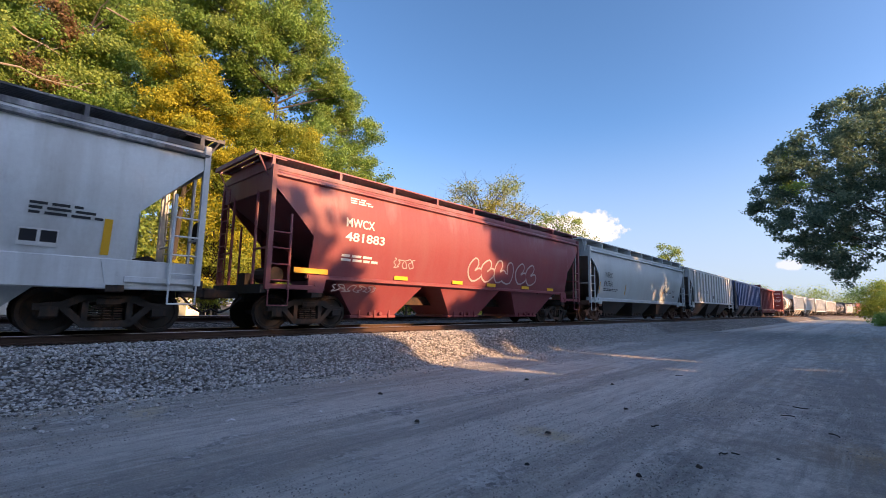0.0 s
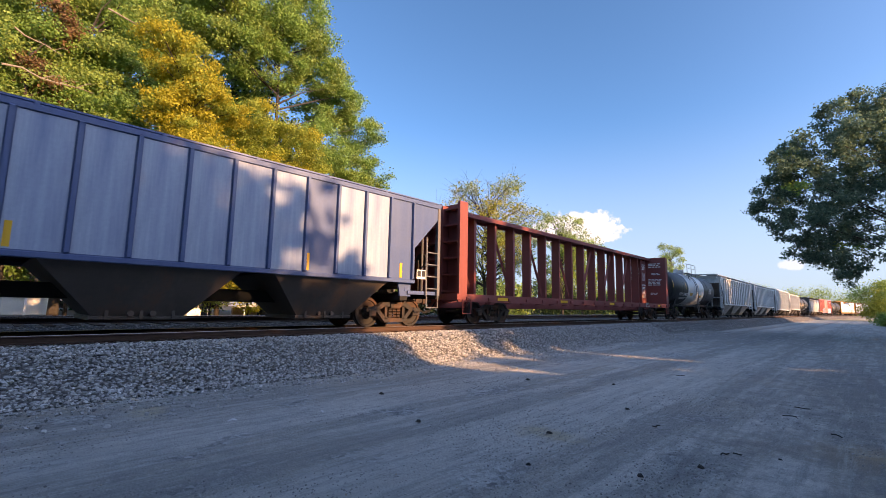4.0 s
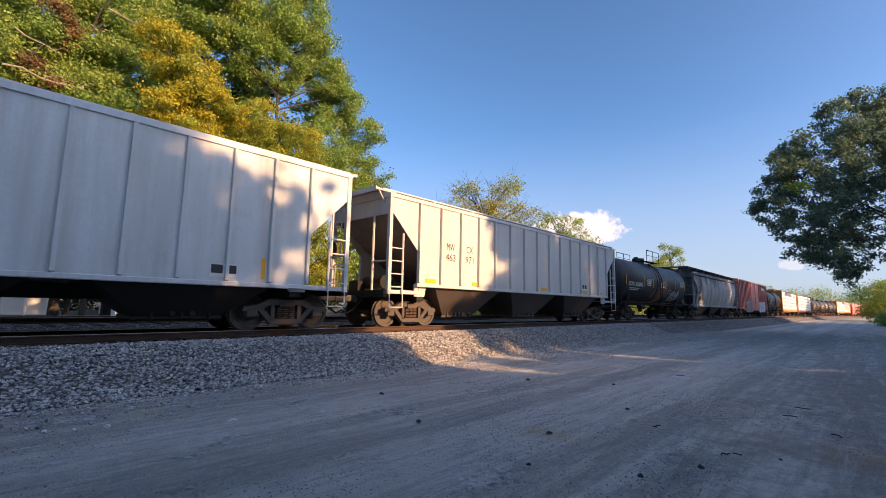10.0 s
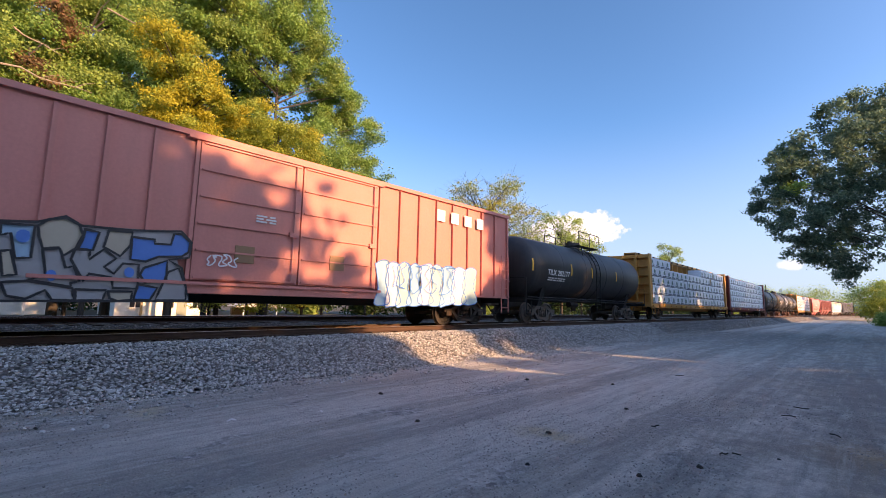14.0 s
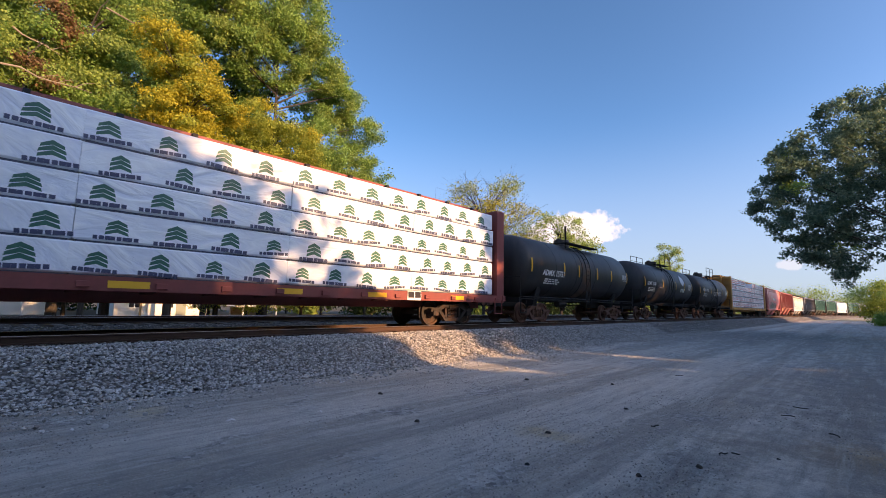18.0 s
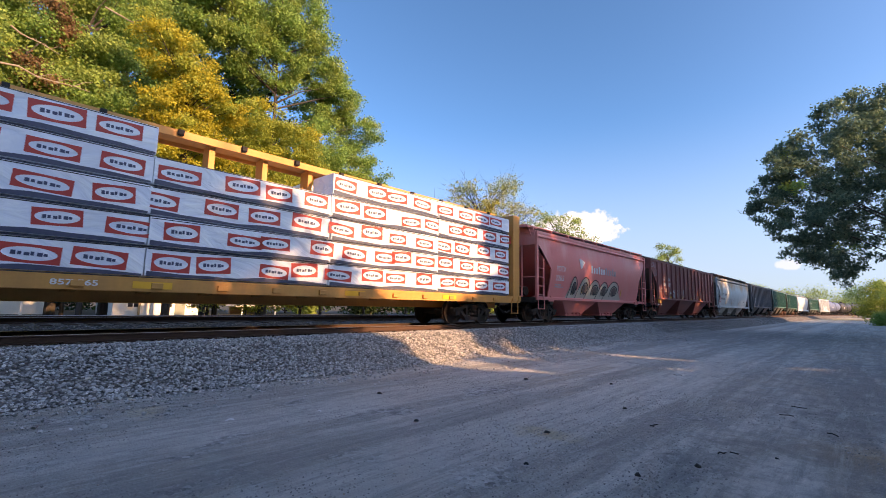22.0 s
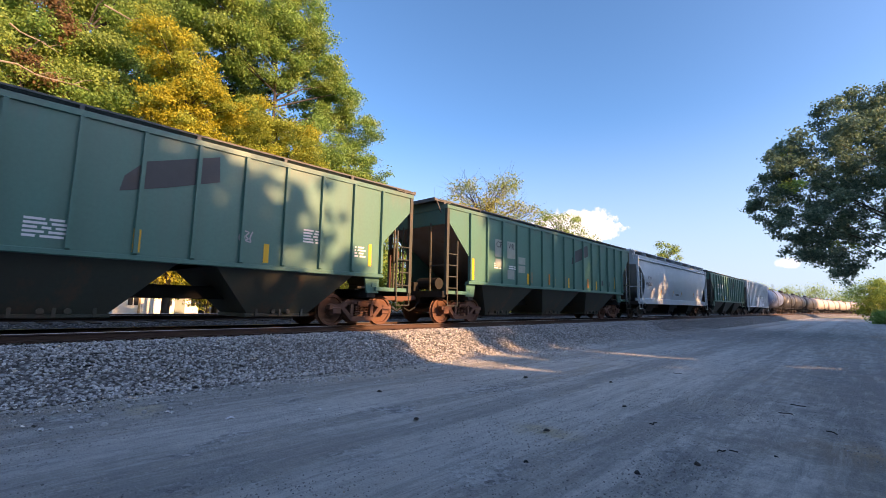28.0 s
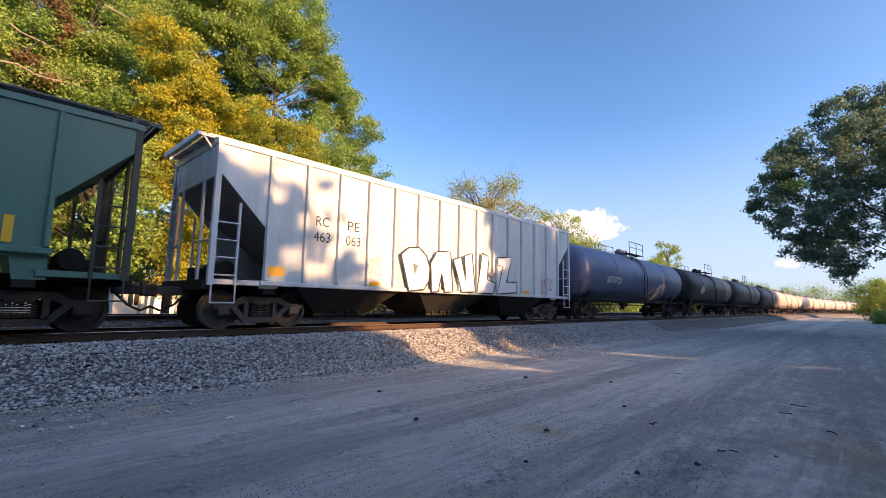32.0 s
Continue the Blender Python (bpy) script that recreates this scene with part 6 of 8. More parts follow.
def centerbeam(label, u0, u1, color, gear=None, chord=4.50, group="centre-beam flat cars of the train"):
    """Bulkhead flat car with a truss down its middle."""
    gear = gear or RUNGEAR
    car = thing("centerbeam_car", label, "freight car", group)
    L = u1 - u0
    H = L / 2
    top = 4.50
    key = f"|{L:.1f}"
    def make_deck():
        b = Build().box(-0.30, 0.30, -H + 0.2, H - 0.2, 0.62, 1.02, 0.02)
        for sx in (-1, 1):
            b.prism_y([(sx * 1.40, 0.86), (sx * 1.46, 0.86), (sx * 1.46, 1.14), (sx * 1.28, 1.14), (sx * 1.28, 1.10), (sx * 1.40, 1.10)], -H, H)
            n = 18
            for i in range(n):
                y = -H + 0.5 + (L - 1.0) * i / (n - 1)
                b.prism_y([(sx * 0.2, 0.80), (sx * 0.2, 1.06), (sx * 1.42, 1.12), (sx * 1.42, 0.98)], y - 0.12, y + 0.12)
                b.box(min(sx * 1.44, sx * 1.52), max(sx * 1.44, sx * 1.52), y - 0.10, y + 0.10, 0.92, 1.04, 0.01)
        return b
    part("deck", cached("deck" + key, make_deck), color, car)
    for turned, y in ((0, -H + 0.30), (180, H - 0.30)):
        o = part("bulkhead", cached("bulkhead", lambda: Build().box(-1.42, 1.42, 0.10, 0.16, 1.0, top + 0.06)), color, car, at=pose(0, y, 0, 0, 0, turned))
        for sx in (-1, 1):
            part("bulkhead_post", cached("bulkhead_post", lambda: Build().box(-0.06, 0.06, -0.28, 0.165, 0.9, top + 0.06, 0.01)), color, o, at=pose(sx * 1.41, 0, 0))
            part("stiffener", cached("stiffener", lambda: Build().box(-0.05, 0.05, -0.24, 0.10, 1.0, top, 0.01)), color, o, at=pose(sx * 0.5, 0, 0))
        for k in range(6):
            part("rib", cached("bulkhead_rib", lambda: Build().box(-1.34, 1.34, -0.20, 0.10, 0, 0.07)), color, o, at=pose(0, 0, 1.2 + 0.62 * k))
    part("top_chord", cached("top_chord" + key + str(chord), lambda: Build().prism_y([(-0.42, chord - 0.16), (-0.42, chord + 0.02), (0.42, chord + 0.02), (0.42, chord - 0.16), (0.36, chord - 0.16), (0.36, chord - 0.06), (-0.36, chord - 0.06), (-0.36, chord - 0.16)], -H + 0.4, H - 0.4)), color, car)
    n = 16
    pm = cached(f"truss_post|{chord}", lambda: Build().box(-0.22, 0.22, -0.07, 0.07, 1.0, chord - 0.1, 0.01))
    ys = [-H + 1.0 + (L - 2.0) * i / (n - 1) for i in range(n)]
    for y in ys:
        part("truss_post", pm, color, car, at=pose(0, y, 0))
    for i in range(0, n - 1, 2):
        a, c = (ys[i], ys[i + 1]) if (i // 2) % 2 == 0 else (ys[i + 1], ys[i])
        s = -1 if ys[i] < 0 else 1
        y0, y1 = (ys[i], ys[i + 1] + 0.9)
        if s < 0:
            p, q = (0, y0, top - 0.3), (0, y1 - 0.9, 1.3)
        else:
            p, q = (0, y0, 1.3), (0, y1 - 0.9, top - 0.3)
        part("truss_brace", Build().tube(p, q, 0.075, 4).mesh("truss_brace"), color, car)
    for s in (-1, 1):
        part("end_sill", cached("end_sill", lambda: Build().box(-1.42, 1.42, -0.10, 0.10, 0.86, 1.12, 0.02)), color, car, at=pose(0, s * H, 0))
        for sx in (-1, 1):
            part("step", cached("side_step", lambda: Build().tube((0, 0, 0.42), (0, 0, 0.95), 0.02).tube((0, 0.45, 0.42), (0, 0.45, 0.95), 0.02).tube((0, 0, 0.44), (0, 0.45, 0.44), 0.02)), color, car, at=pose(sx * 1.5, s * (H - 0.42) - 0.22, 0))
    for s in (-1, 1):
        truck(car, s * (H - 2.6), gear)
        coupler(car, s * H, s, gear)
    if chord > 4.6:
        for i in range(15):
            part("strap_winch", cached("strap_winch", lambda: Build().box(-0.06, 0.06, -0.06, 0.06, -0.10, 0.03, 0.015)), DARK, car, at=pose(0.47, -H + 0.9 + (L - 1.8) * i / 14, chord - 0.02))
    car["u"] = (u0 + u1) / 2
    return car


def boxcar(label, u0, u1, color, gear=None):
    gear = gear or RUNGEAR
    car = thing("box_car", label, "freight car")
    L = u1 - u0
    H, eave, sill = L / 2, 4.42, 1.05
    b = Build().box(-1.42, 1.42, -H + 0.12, H - 0.12, sill, eave)
    part("body", b.mesh("body"), color, car)
    b = Build().prism_y([(-1.50, eave - 0.08), (-1.50, eave + 0.04), (0, eave + 0.24), (1.50, eave + 0.04), (1.50, eave - 0.08)], -H + 0.04, H - 0.04)
    for i in range(14):
        y = -H + 0.4 + (L - 0.8) * i / 13
        b.prism_y([(-1.48, eave + 0.05), (0, eave + 0.27), (1.48, eave + 0.05), (0, eave + 0.20)], y - 0.05, y + 0.05)
    part("roof", b.mesh("roof"), color, car)
    rib = cached("side_rib", lambda: Build().prism_y([(1.42, sill + 0.05), (1.50, sill + 0.12), (1.50, eave - 0.14), (1.42, eave - 0.08)], -0.04, 0.04))
    dy0, dy1 = -2.24, 2.80           # the double door's opening
    ys = [-H + 0.16 + (dy0 + H - 0.2) * i / 9 for i in range(10)] + [dy1 + 0.08 + (H - dy1 - 0.24) * i / 8 for i in range(9)]
    for y in ys:
        part("side_rib", rib, color, car, at=pose(0, y, 0))
        part("side_rib", rib, color, car, at=pose(0, y, 0, 0, 0, 180))
    def make_door(w):
        b = Build().box(1.43, 1.50, -w / 2, w / 2, sill + 0.10, eave - 0.12, 0.01)
        return b
    for i in range(2):
        w = (dy1 - dy0) / 2 - 0.04
        y = dy0 + (i + 0.5) * (dy1 - dy0) / 2
        d = part("sliding_door", make_door(w).mesh("sliding_door"), color, car, at=pose(0, y, 0))
        for k in range(6):
            z = sill + 0.14 + k * (eave - sill - 0.35) / 5
            part("door_rib", Build().prism_x([(-w / 2 + .05, z), (w / 2 - .05, z), (w / 2 - .05, z + 0.04), (-w / 2 + .05, z + 0.04)], 1.50, 1.54).mesh("door_rib"), color, d)
        part("lock_rod", Build().tube((1.55, w / 2 - 0.18, sill + 0.2), (1.55, w / 2 - 0.18, eave - 0.2), 0.022).box(1.50, 1.58, w / 2 - 0.3, w / 2 - 0.08, sill + 1.3, sill + 1.42).mesh("lock_rod"), color, d)
        part("door_plate", Build().box(1.51, 1.53, -0.35, 0.1, 1.6, 2.0).mesh("door_plate"), MATS["ochre_patch"] if "ochre_patch" in MATS else color, d)
    for z in (sill + 0.03, eave - 0.12):
        part("door_track", Build().box(1.42, 1.56, -2.5 if z > 3 else -4.8, 2.95, z - 0.03, z + 0.04).mesh("door_track"), color, car)
    part("side_sill", Build().box(1.34, 1.50, -H + 2.6, H - 2.6, 0.86, sill + 0.02, 0.01).box(-1.5, -1.34, -H + 2.6, H - 2.6, 0.86, sill + 0.02, 0.01).mesh("side_sill"), color, car)
    part("centre_sill", Build().box(-0.25, 0.25, -H, H, 0.66, 1.04, 0.02).mesh("centre_sill"), DARK, car)
    for y, q in [(s * (H - 2.3), 0.2) for s in (-1, 1)] + [(s * (H - 0.2), 0.1) for s in (-1, 1)] + [(-H + 4 + k * (L - 8) / 6, 0.06) for k in range(7)]:
        part("cross_bearer", cached(f"cross_bearer|{q}", lambda: Build().box(-1.42, 1.42, -q, q, 0.84, 1.045)), DARK, car, at=pose(0, y, 0))
    for s in (-1, 1):
        for k in range(6):
            z = 1.35 + k * 0.52
            part("end_panel", Build().prism_x([(s * (H - 0.13), z), (s * (H - 0.02), z + 0.10), (s * (H - 0.02), z + 0.28), (s * (H - 0.13), z + 0.42)], -1.36, 1.36).mesh("end_panel"), color, car)
        b = Build()
        ladder(b, 1.52, 1.52, s * (H - 0.16), s * (H - 0.62), 0.48, 2.75, 6)
        ladder(b, -1.2, -0.8, s * (H + 0.02), s * (H + 0.02), 1.0, 3.0, 6)
        b.box(0.5, 1.4, s * H - 0.02, s * H + 0.14, 1.75, 1.78)
        part("ladder", b.mesh("ladder"), color, car)
        truck(car, s * (H - 2.3), gear)
        coupler(car, s * H, s, gear)
    car["u"] = (u0 + u1) / 2
    return car


# ---- paints of the train ----
P_GREY = paint("light_grey_paint", (0.60, 0.63, 0.63), (0.31, 0.29, 0.26), 0.75, 0.5, 0.15, streak=0.85)
P_MINT = paint("pale_grey_green_paint", (0.48, 0.53, 0.525), (0.27, 0.25, 0.21), 0.4, 0.5)
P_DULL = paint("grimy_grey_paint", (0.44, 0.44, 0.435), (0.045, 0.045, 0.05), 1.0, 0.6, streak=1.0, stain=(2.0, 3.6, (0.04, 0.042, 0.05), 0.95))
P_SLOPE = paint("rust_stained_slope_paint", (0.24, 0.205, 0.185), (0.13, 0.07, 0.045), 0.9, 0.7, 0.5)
# bay grime, painted darker to hold the shade below the overhang
P_BAYSHADE = paint("sooty_bay_paint", (0.075, 0.058, 0.050), (0.028, 0.024, 0.022), 1.0, 0.65, 0.4)
P_BAYTAN = paint("stained_tan_bay_paint", (0.47, 0.43, 0.385), (0.11, 0.08, 0.06), 0.9, 0.6, 0.5, streak=0.9)
P_TAN = paint("tan_dusty_grey_paint", (0.56, 0.55, 0.525), (0.22, 0.18, 0.14), 0.5, 0.6)
P_RED = paint("faded_oxide_red_paint", (0.220, 0.040, 0.050), (0.24, 0.15, 0.15), 0.45, 0.5, stain=(2.6, 4.2, (0.30, 0.20, 0.22), 0.45))
P_BLUE = paint("faded_blue_paint", (0.045, 0.085, 0.21), (0.18, 0.21, 0.27), 0.6, 0.5)
P_BEAMRED = paint("brown_red_paint", (0.23, 0.046, 0.040), (0.08, 0.05, 0.04), 0.5, 0.65)
P_WHITE = paint("white_tank_paint", (0.66, 0.67, 0.66), (0.30, 0.28, 0.25), 0.55, 0.45, stain=(2.6, 4.0, (0.34, 0.34, 0.35), 0.6))
P_BOX = paint("salmon_red_paint", (0.58, 0.20, 0.165), (0.26, 0.11, 0.085), 0.4, 0.6)
P_YELLOW = paint("yellow_ochre_paint", (0.62, 0.28, 0.06), (0.22, 0.10, 0.05), 0.75, 0.6)
P_PINK = paint("bright_faded_red_paint", (0.74, 0.20, 0.175), (0.70, 0.38, 0.33), 0.5, 0.45, stain=(1.8, 4.2, (0.80, 0.42, 0.36), 0.5))
P_BROWN = paint("mineral_brown_paint", (0.32, 0.095, 0.078), (0.15, 0.07, 0.065), 0.45, 0.6)
P_PALE = paint("pale_stained_paint", (0.51, 0.57, 0.58), (0.15, 0.17, 0.20), 0.75, 0.5, stain=(2.3, 3.45, (0.50, 0.26, 0.08), 0.8))
P_DARKGREY = paint("sooty_grey_paint", (0.17, 0.17, 0.178), (0.05, 0.045, 0.045), 0.9, 0.6, 0.3, streak=0.8, stain=(1.3, 3.6, (0.13, 0.075, 0.05), 0.45))
P_GREEN = paint("dark_green_paint", (0.055, 0.172, 0.135), (0.095, 0.12, 0.095), 0.6, 0.45, stain=(3.2, 4.3, (0.13, 0.15, 0.12), 0.5))
P_BLUEGREY = paint("blue_grey_paint", (0.51, 0.56, 0.58), (0.30, 0.29, 0.28), 0.3, 0.5)
P_TANKBLUE = paint("dusty_blue_tank_paint", (0.10, 0.13, 0.22), (0.12, 0.12, 0.14), 0.5, 0.45)
P_RUSTTANK = paint("rusty_tan_tank_paint", (0.44, 0.36, 0.31), (0.22, 0.16, 0.13), 0.6, 0.6, 0.2)
WALKDARK = paint("sooty_roof_walk_paint", (0.095, 0.088, 0.085), (0.05, 0.06, 0.05), 0.5, 0.7)
WRAP = wrap_mat()
# navy of the printed stripes, also the painted shade in the layer gaps
WRAP_NAVY = plain("dark_wrap_edge", (0.06, 0.075, 0.13), 0.5, 6.0, 0.3)
LUMBER = plain("sawn_softwood", (0.52, 0.37, 0.20), 0.75, 5.0, 0.3)
GREY_PRINT = plain("grey_print", (0.16, 0.17, 0.18), 0.5, 10.0, 0.1)
NAVY_PRINT = plain("navy_print", (0.05, 0.065, 0.13), 0.5, 10.0, 0.1)
GREEN_MARK = plain("green_print", (0.02, 0.13, 0.095), 0.5, 10.0, 0.1)
RED_MARK = plain("red_print", (0.55, 0.05, 0.04), 0.5, 10.0, 0.1)
BLUE_SPRAY = plain("blue_spray_paint", (0.07, 0.26, 0.72), 0.5, 3.0, 0.35)
PALEBLUE_SPRAY = plain("pale_blue_spray_paint", (0.35, 0.58, 0.75), 0.5, 3.0, 0.3)
GREY_SPRAY = plain("grey_spray_paint", (0.42, 0.41, 0.41), 0.5, 3.0, 0.3)
WHITE_SPRAY = plain("white_spray_paint", (0.74, 0.74, 0.74), 0.5, 3.0, 0.15)
RUST_SPOT = plain("orange_rust_spot", (0.48, 0.23, 0.06), 0.7, 9.0, 0.4)
ORANGE_STRIP = plain("faded_orange_reflector", (0.62, 0.20, 0.035), 0.55, 9.0, 0.3)
FADED_SPRAY = plain("thin_white_spray_paint", (0.52, 0.44, 0.44), 0.6, 3.0, 0.3)
PATCH = plain("dark_paint_patch", (0.070, 0.066, 0.068), 0.6, 4.0, 0.3)
PANEL_BLACK = plain("black_data_panel", (0.02, 0.02, 0.025), 0.5, 10.0, 0.1)
MATS["ochre_patch"] = plain("brown_door_placard", (0.30, 0.16, 0.08), 0.6, 10.0, 0.2)


def small_print(car, x, y, z, width, rows, material, size=0.045, seed=1, turn=None):
    """Rows of stencilling too small to read."""
    rng = random.Random(seed)
    out = []
    for _ in range(rows):
        row, s = [], 0.0
        while s < width * rng.uniform(0.7, 1.0):
            ln = rng.uniform(0.12, 0.34) * max(1, width / 2)
            row.append((s, min(ln, width - s)))
            s += ln + 0.06
        out.append(row)
    bars(car, out, x, y, z, size, size * 0.7, material, turn=turn)


def data_panel(car, x, y, z, w=0.55, h=0.32):
    p = plate(car, x, y, y + w, z, z + h, WHITE_MARK, "data_panel", 0.004)
    for k in range(2):
        part("data_field", cached(f"data_field|{w}|{h}", lambda: Build().box(0, 0.004, 0, w / 2 - 0.05, 0.08, h - 0.03)), PANEL_BLACK, p, at=pose(0.004, 0.03 + k * w / 2, 0))


def strips(car, x, ys, z0, z1, w=0.10):
    for y in ys:
        plate(car, x, y - w / 2, y + w / 2, z0, z1, YELLOW_MARK, "reflector_strip", 0.006)


RIB_X, SMOOTH_X = 1.568, 1.625
CARS = []

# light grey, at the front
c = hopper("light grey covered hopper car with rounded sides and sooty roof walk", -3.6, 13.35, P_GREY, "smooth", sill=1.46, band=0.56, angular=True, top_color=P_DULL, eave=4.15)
CARS.append(c)
data_panel(c, SMOOTH_X - 0.05, 5.5, 1.62)
strips(c, SMOOTH_X - 0.03, (6.75,), 1.55, 2.25, 0.13)
small_print(c, SMOOTH_X, 5.6, 2.35, 1.1, 3, BLACK_MARK, 0.05, 3)
# oxide red
c = hopper("faded oxide-red covered hopper car with white graffiti outline", 14.75, 31.09, P_RED, "smooth", sill=1.43, angular=True, eave=4.15)
CARS.append(c)
word(c, "MWCX", SMOOTH_X, -5.95, -4.95, 2.86, 3.12, WHITE_MARK, fat=0.02)
word(c, "481883", SMOOTH_X, -5.95, -4.55, 2.46, 2.72, WHITE_MARK, fat=0.02)
small_print(c, SMOOTH_X, -6.0, 2.02, 1.5, 2, WHITE_MARK, 0.07, 5)
small_print(c, SMOOTH_X - 0.02, -5.8, 3.7, 0.8, 3, WHITE_MARK, 0.04, 6)
strips(c, SMOOTH_X - 0.20, (-7.1, -6.6), 1.48, 1.62, 0.5)
strips(c, SMOOTH_X - 0.20, (-3.7, -1.0, 1.0, 3.4, 5.5), 1.48, 1.60, 0.55)
blobs(c, SMOOTH_X - 0.01, -0.6, 4.0, 1.62, 2.55, 6, P_RED, FADED_SPRAY, 9, "white outline graffiti shapes on red", fat=0.5)
scribble(c, SMOOTH_X - 0.05, -4.1, -3.2, 1.85, 2.15, FADED_SPRAY, 10, 0.03)
scribble(c, 1.30, -6.2, -4.6, 1.05, 1.25, FADED_SPRAY, 11, 0.03, 9, turn=Matrix.Rotation(radians(25), 4, "Y"))
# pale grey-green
c = hopper("pale grey-green covered hopper car with rounded sides", 32.3, 49.3, P_MINT, "smooth", RUNGEAR_RUST, sill=1.28, bays=3, bay_color=P_BAYSHADE, eave=4.05, walk_up=0.40, band=0.16)
CARS.append(c)
word(c, "WFRX", SMOOTH_X, -6.65, -5.65, 2.45, 2.76, BLACK_MARK)
word(c, "845566", SMOOTH_X, -6.7, -5.5, 1.98, 2.28, BLACK_MARK)
small_print(c, SMOOTH_X, -6.7, 1.80, 2.4, 2, BLACK_MARK, 0.05, 7)
strips(c, SMOOTH_X - 0.10, (-7.2, -3.6), 1.55, 2.2, 0.07)
data_panel(c, SMOOTH_X - 0.05, 5.6, 1.55, 0.4, 0.25)
small_print(c, SMOOTH_X - 0.03, 3.5, 2.08, 1.0, 4, BLACK_MARK, 0.035, 17)
data_panel(c, SMOOTH_X - 0.03, 4.76, 1.82, 0.33, 0.22)
small_print(c, SMOOTH_X - 0.03, 5.4, 2.10, 0.6, 2, BLACK_MARK, 0.03, 18)
plate(c, SMOOTH_X - 0.08, 3.20, 3.30, 1.62, 1.98, RUST_SPOT, "rust_stain", 0.003)
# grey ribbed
c = hopper("light grey ribbed covered hopper car with data panels", 50.8, 67.4, P_GREY, "ribbed", RUNGEAR_RUST, sill=1.46, eave=4.15, walk_up=0.16, bay_color=P_BAYSHADE)
CARS.append(c)
for s, a, b in (("IT", -6.15, -5.75), ("FX", -5.35, -4.9), ("165", -4.6, -4.1), ("555", -3.75, -3.25)):
    word(c, s, RIB_X, a, b, 2.26, 2.5, BLACK_MARK)
data_panel(c, RIB_X, 3.1, 1.62)
data_panel(c, RIB_X, -0.6, 1.75, 0.5, 0.4)
strips(c, RIB_X, (-6.9, 2.7, 6.9), 1.5, 1.9, 0.07)
small_print(c, RIB_X, 0.9, 1.95, 0.7, 3, BLACK_MARK, 0.04, 9)
# blue ribbed
c = hopper("blue ribbed hopper car with paint faded to white", 68.9, 85.6, P_BLUE, "ribbed", RUNGEAR, sill=1.48, eave=4.1, walk_up=0.14, bay_color=P_BAYSHADE, frame_color=P_DARKGREY, posts=16)
CARS.append(c)
strips(c, RIB_X, (-6.9, -2.2, 3.4, 6.6), 1.55, 2.0, 0.10)
data_panel(c, 1.55, 7.3, 1.55, 0.4, 0.3)
CHALK = paint("chalky_faded_paint", (0.34, 0.40, 0.50), (0.06, 0.11, 0.26), 0.9, 0.5, streak=0.9, stain=(2.9, 4.0, (0.06, 0.10, 0.24), 0.8))
pitch = (16.7 - 2.5 - 0.08) / 15
for k in (0, 1, 2, 3, 4, 5, 6, 7, 8, 9, 10, 12, 13):
    y = -7.06 + pitch * k
    plate(c, RIB_X - 0.004, y + 0.06, y + pitch - 0.06, 1.52, 3.98, CHALK, "faded_panel", 0.005)
# empty centre beam
c = centerbeam("empty brown-red centre-beam flat car with open truss", 86.7, 110.05, P_BEAMRED)
CARS.append(c)
face = Matrix.Rotation(radians(-90), 4, "Z")
for x, z, w, rows, size in ((0.35, 4.05, 0.85, 3, 0.07), (0.55, 3.35, 0.6, 2, 0.05), (0.30, 2.9, 0.95, 5, 0.06), (0.45, 1.9, 0.5, 2, 0.05), (-1.2, 3.9, 1.0, 10, 0.06)):
    small_print(c, x, 10.98, z, w, rows, WHITE_MARK, size, int(z * 10), face)
plate(c, 0.20, 9.75, 10.75, 1.2, 4.3, P_BEAMRED, "end_web", 0.03)
small_print(c, 0.236, 9.95, 3.95, 0.62, 5, WHITE_MARK, 0.05, 14)
small_print(c, 0.236, 9.95, 3.35, 0.55, 8, WHITE_MARK, 0.045, 15)
small_print(c, 0.236, 9.95, 2.45, 0.70, 1, WHITE_MARK, 0.09, 16)
small_print(c, 0.236, 9.95, 2.30, 0.58, 9, WHITE_MARK, 0.055, 17)
strips(c, 1.47, (-9.0, -4.0, 1.6, 9.6), 0.94, 1.06, 0.7)
plate(c, 1.445, 11.3, 11.42, 1.2, 2.4, YELLOW_MARK)
data_panel(c, 1.47, 7.0, 0.88, 0.6, 0.28)
# black and white tank
def tank_turn(deg):
    return Matrix.Rotation(-radians(deg), 4, "Y")


def on_tank(radius, deg, lift=0.012):
    """Place on a tank's side, deg above its widest line."""
    return (radius + lift) * math.cos(radians(deg)), 1.12 + radius + (radius + lift) * math.sin(radians(deg))


def tank_strips(car, radius, ys, a0=-14, a1=10, w=0.11, cz=None):
    cz = 1.12 + radius
    def make():
        b, n = Build(), 4
        for i in range(n):
            p, q = radians(a0 + (a1 - a0) * i / n), radians(a0 + (a1 - a0) * (i + 1) / n)
            r = radius + 0.009
            b.add([(r * math.cos(p), -w / 2, cz + r * math.sin(p)), (r * math.cos(p), w / 2, cz + r * math.sin(p)), (r * math.cos(q), w / 2, cz + r * math.sin(q)), (r * math.cos(q), -w / 2, cz + r * math.sin(q))], [(0, 1, 2, 3)])
        return b
    for y in ys:
        part("reflector_strip", cached(f"reflector_strip|{radius}|{a0}|{a1}|{w}", make), YELLOW_MARK, car, at=pose(0, y, 0))


def tank_word(car, text, radius, y0, y1, h, deg, material, fat=0.01):
    x, z = on_tank(radius, deg)
    word(car, text, x, y0, y1, z, z + h, material, fat=fat, turn=tank_turn(deg + 5))


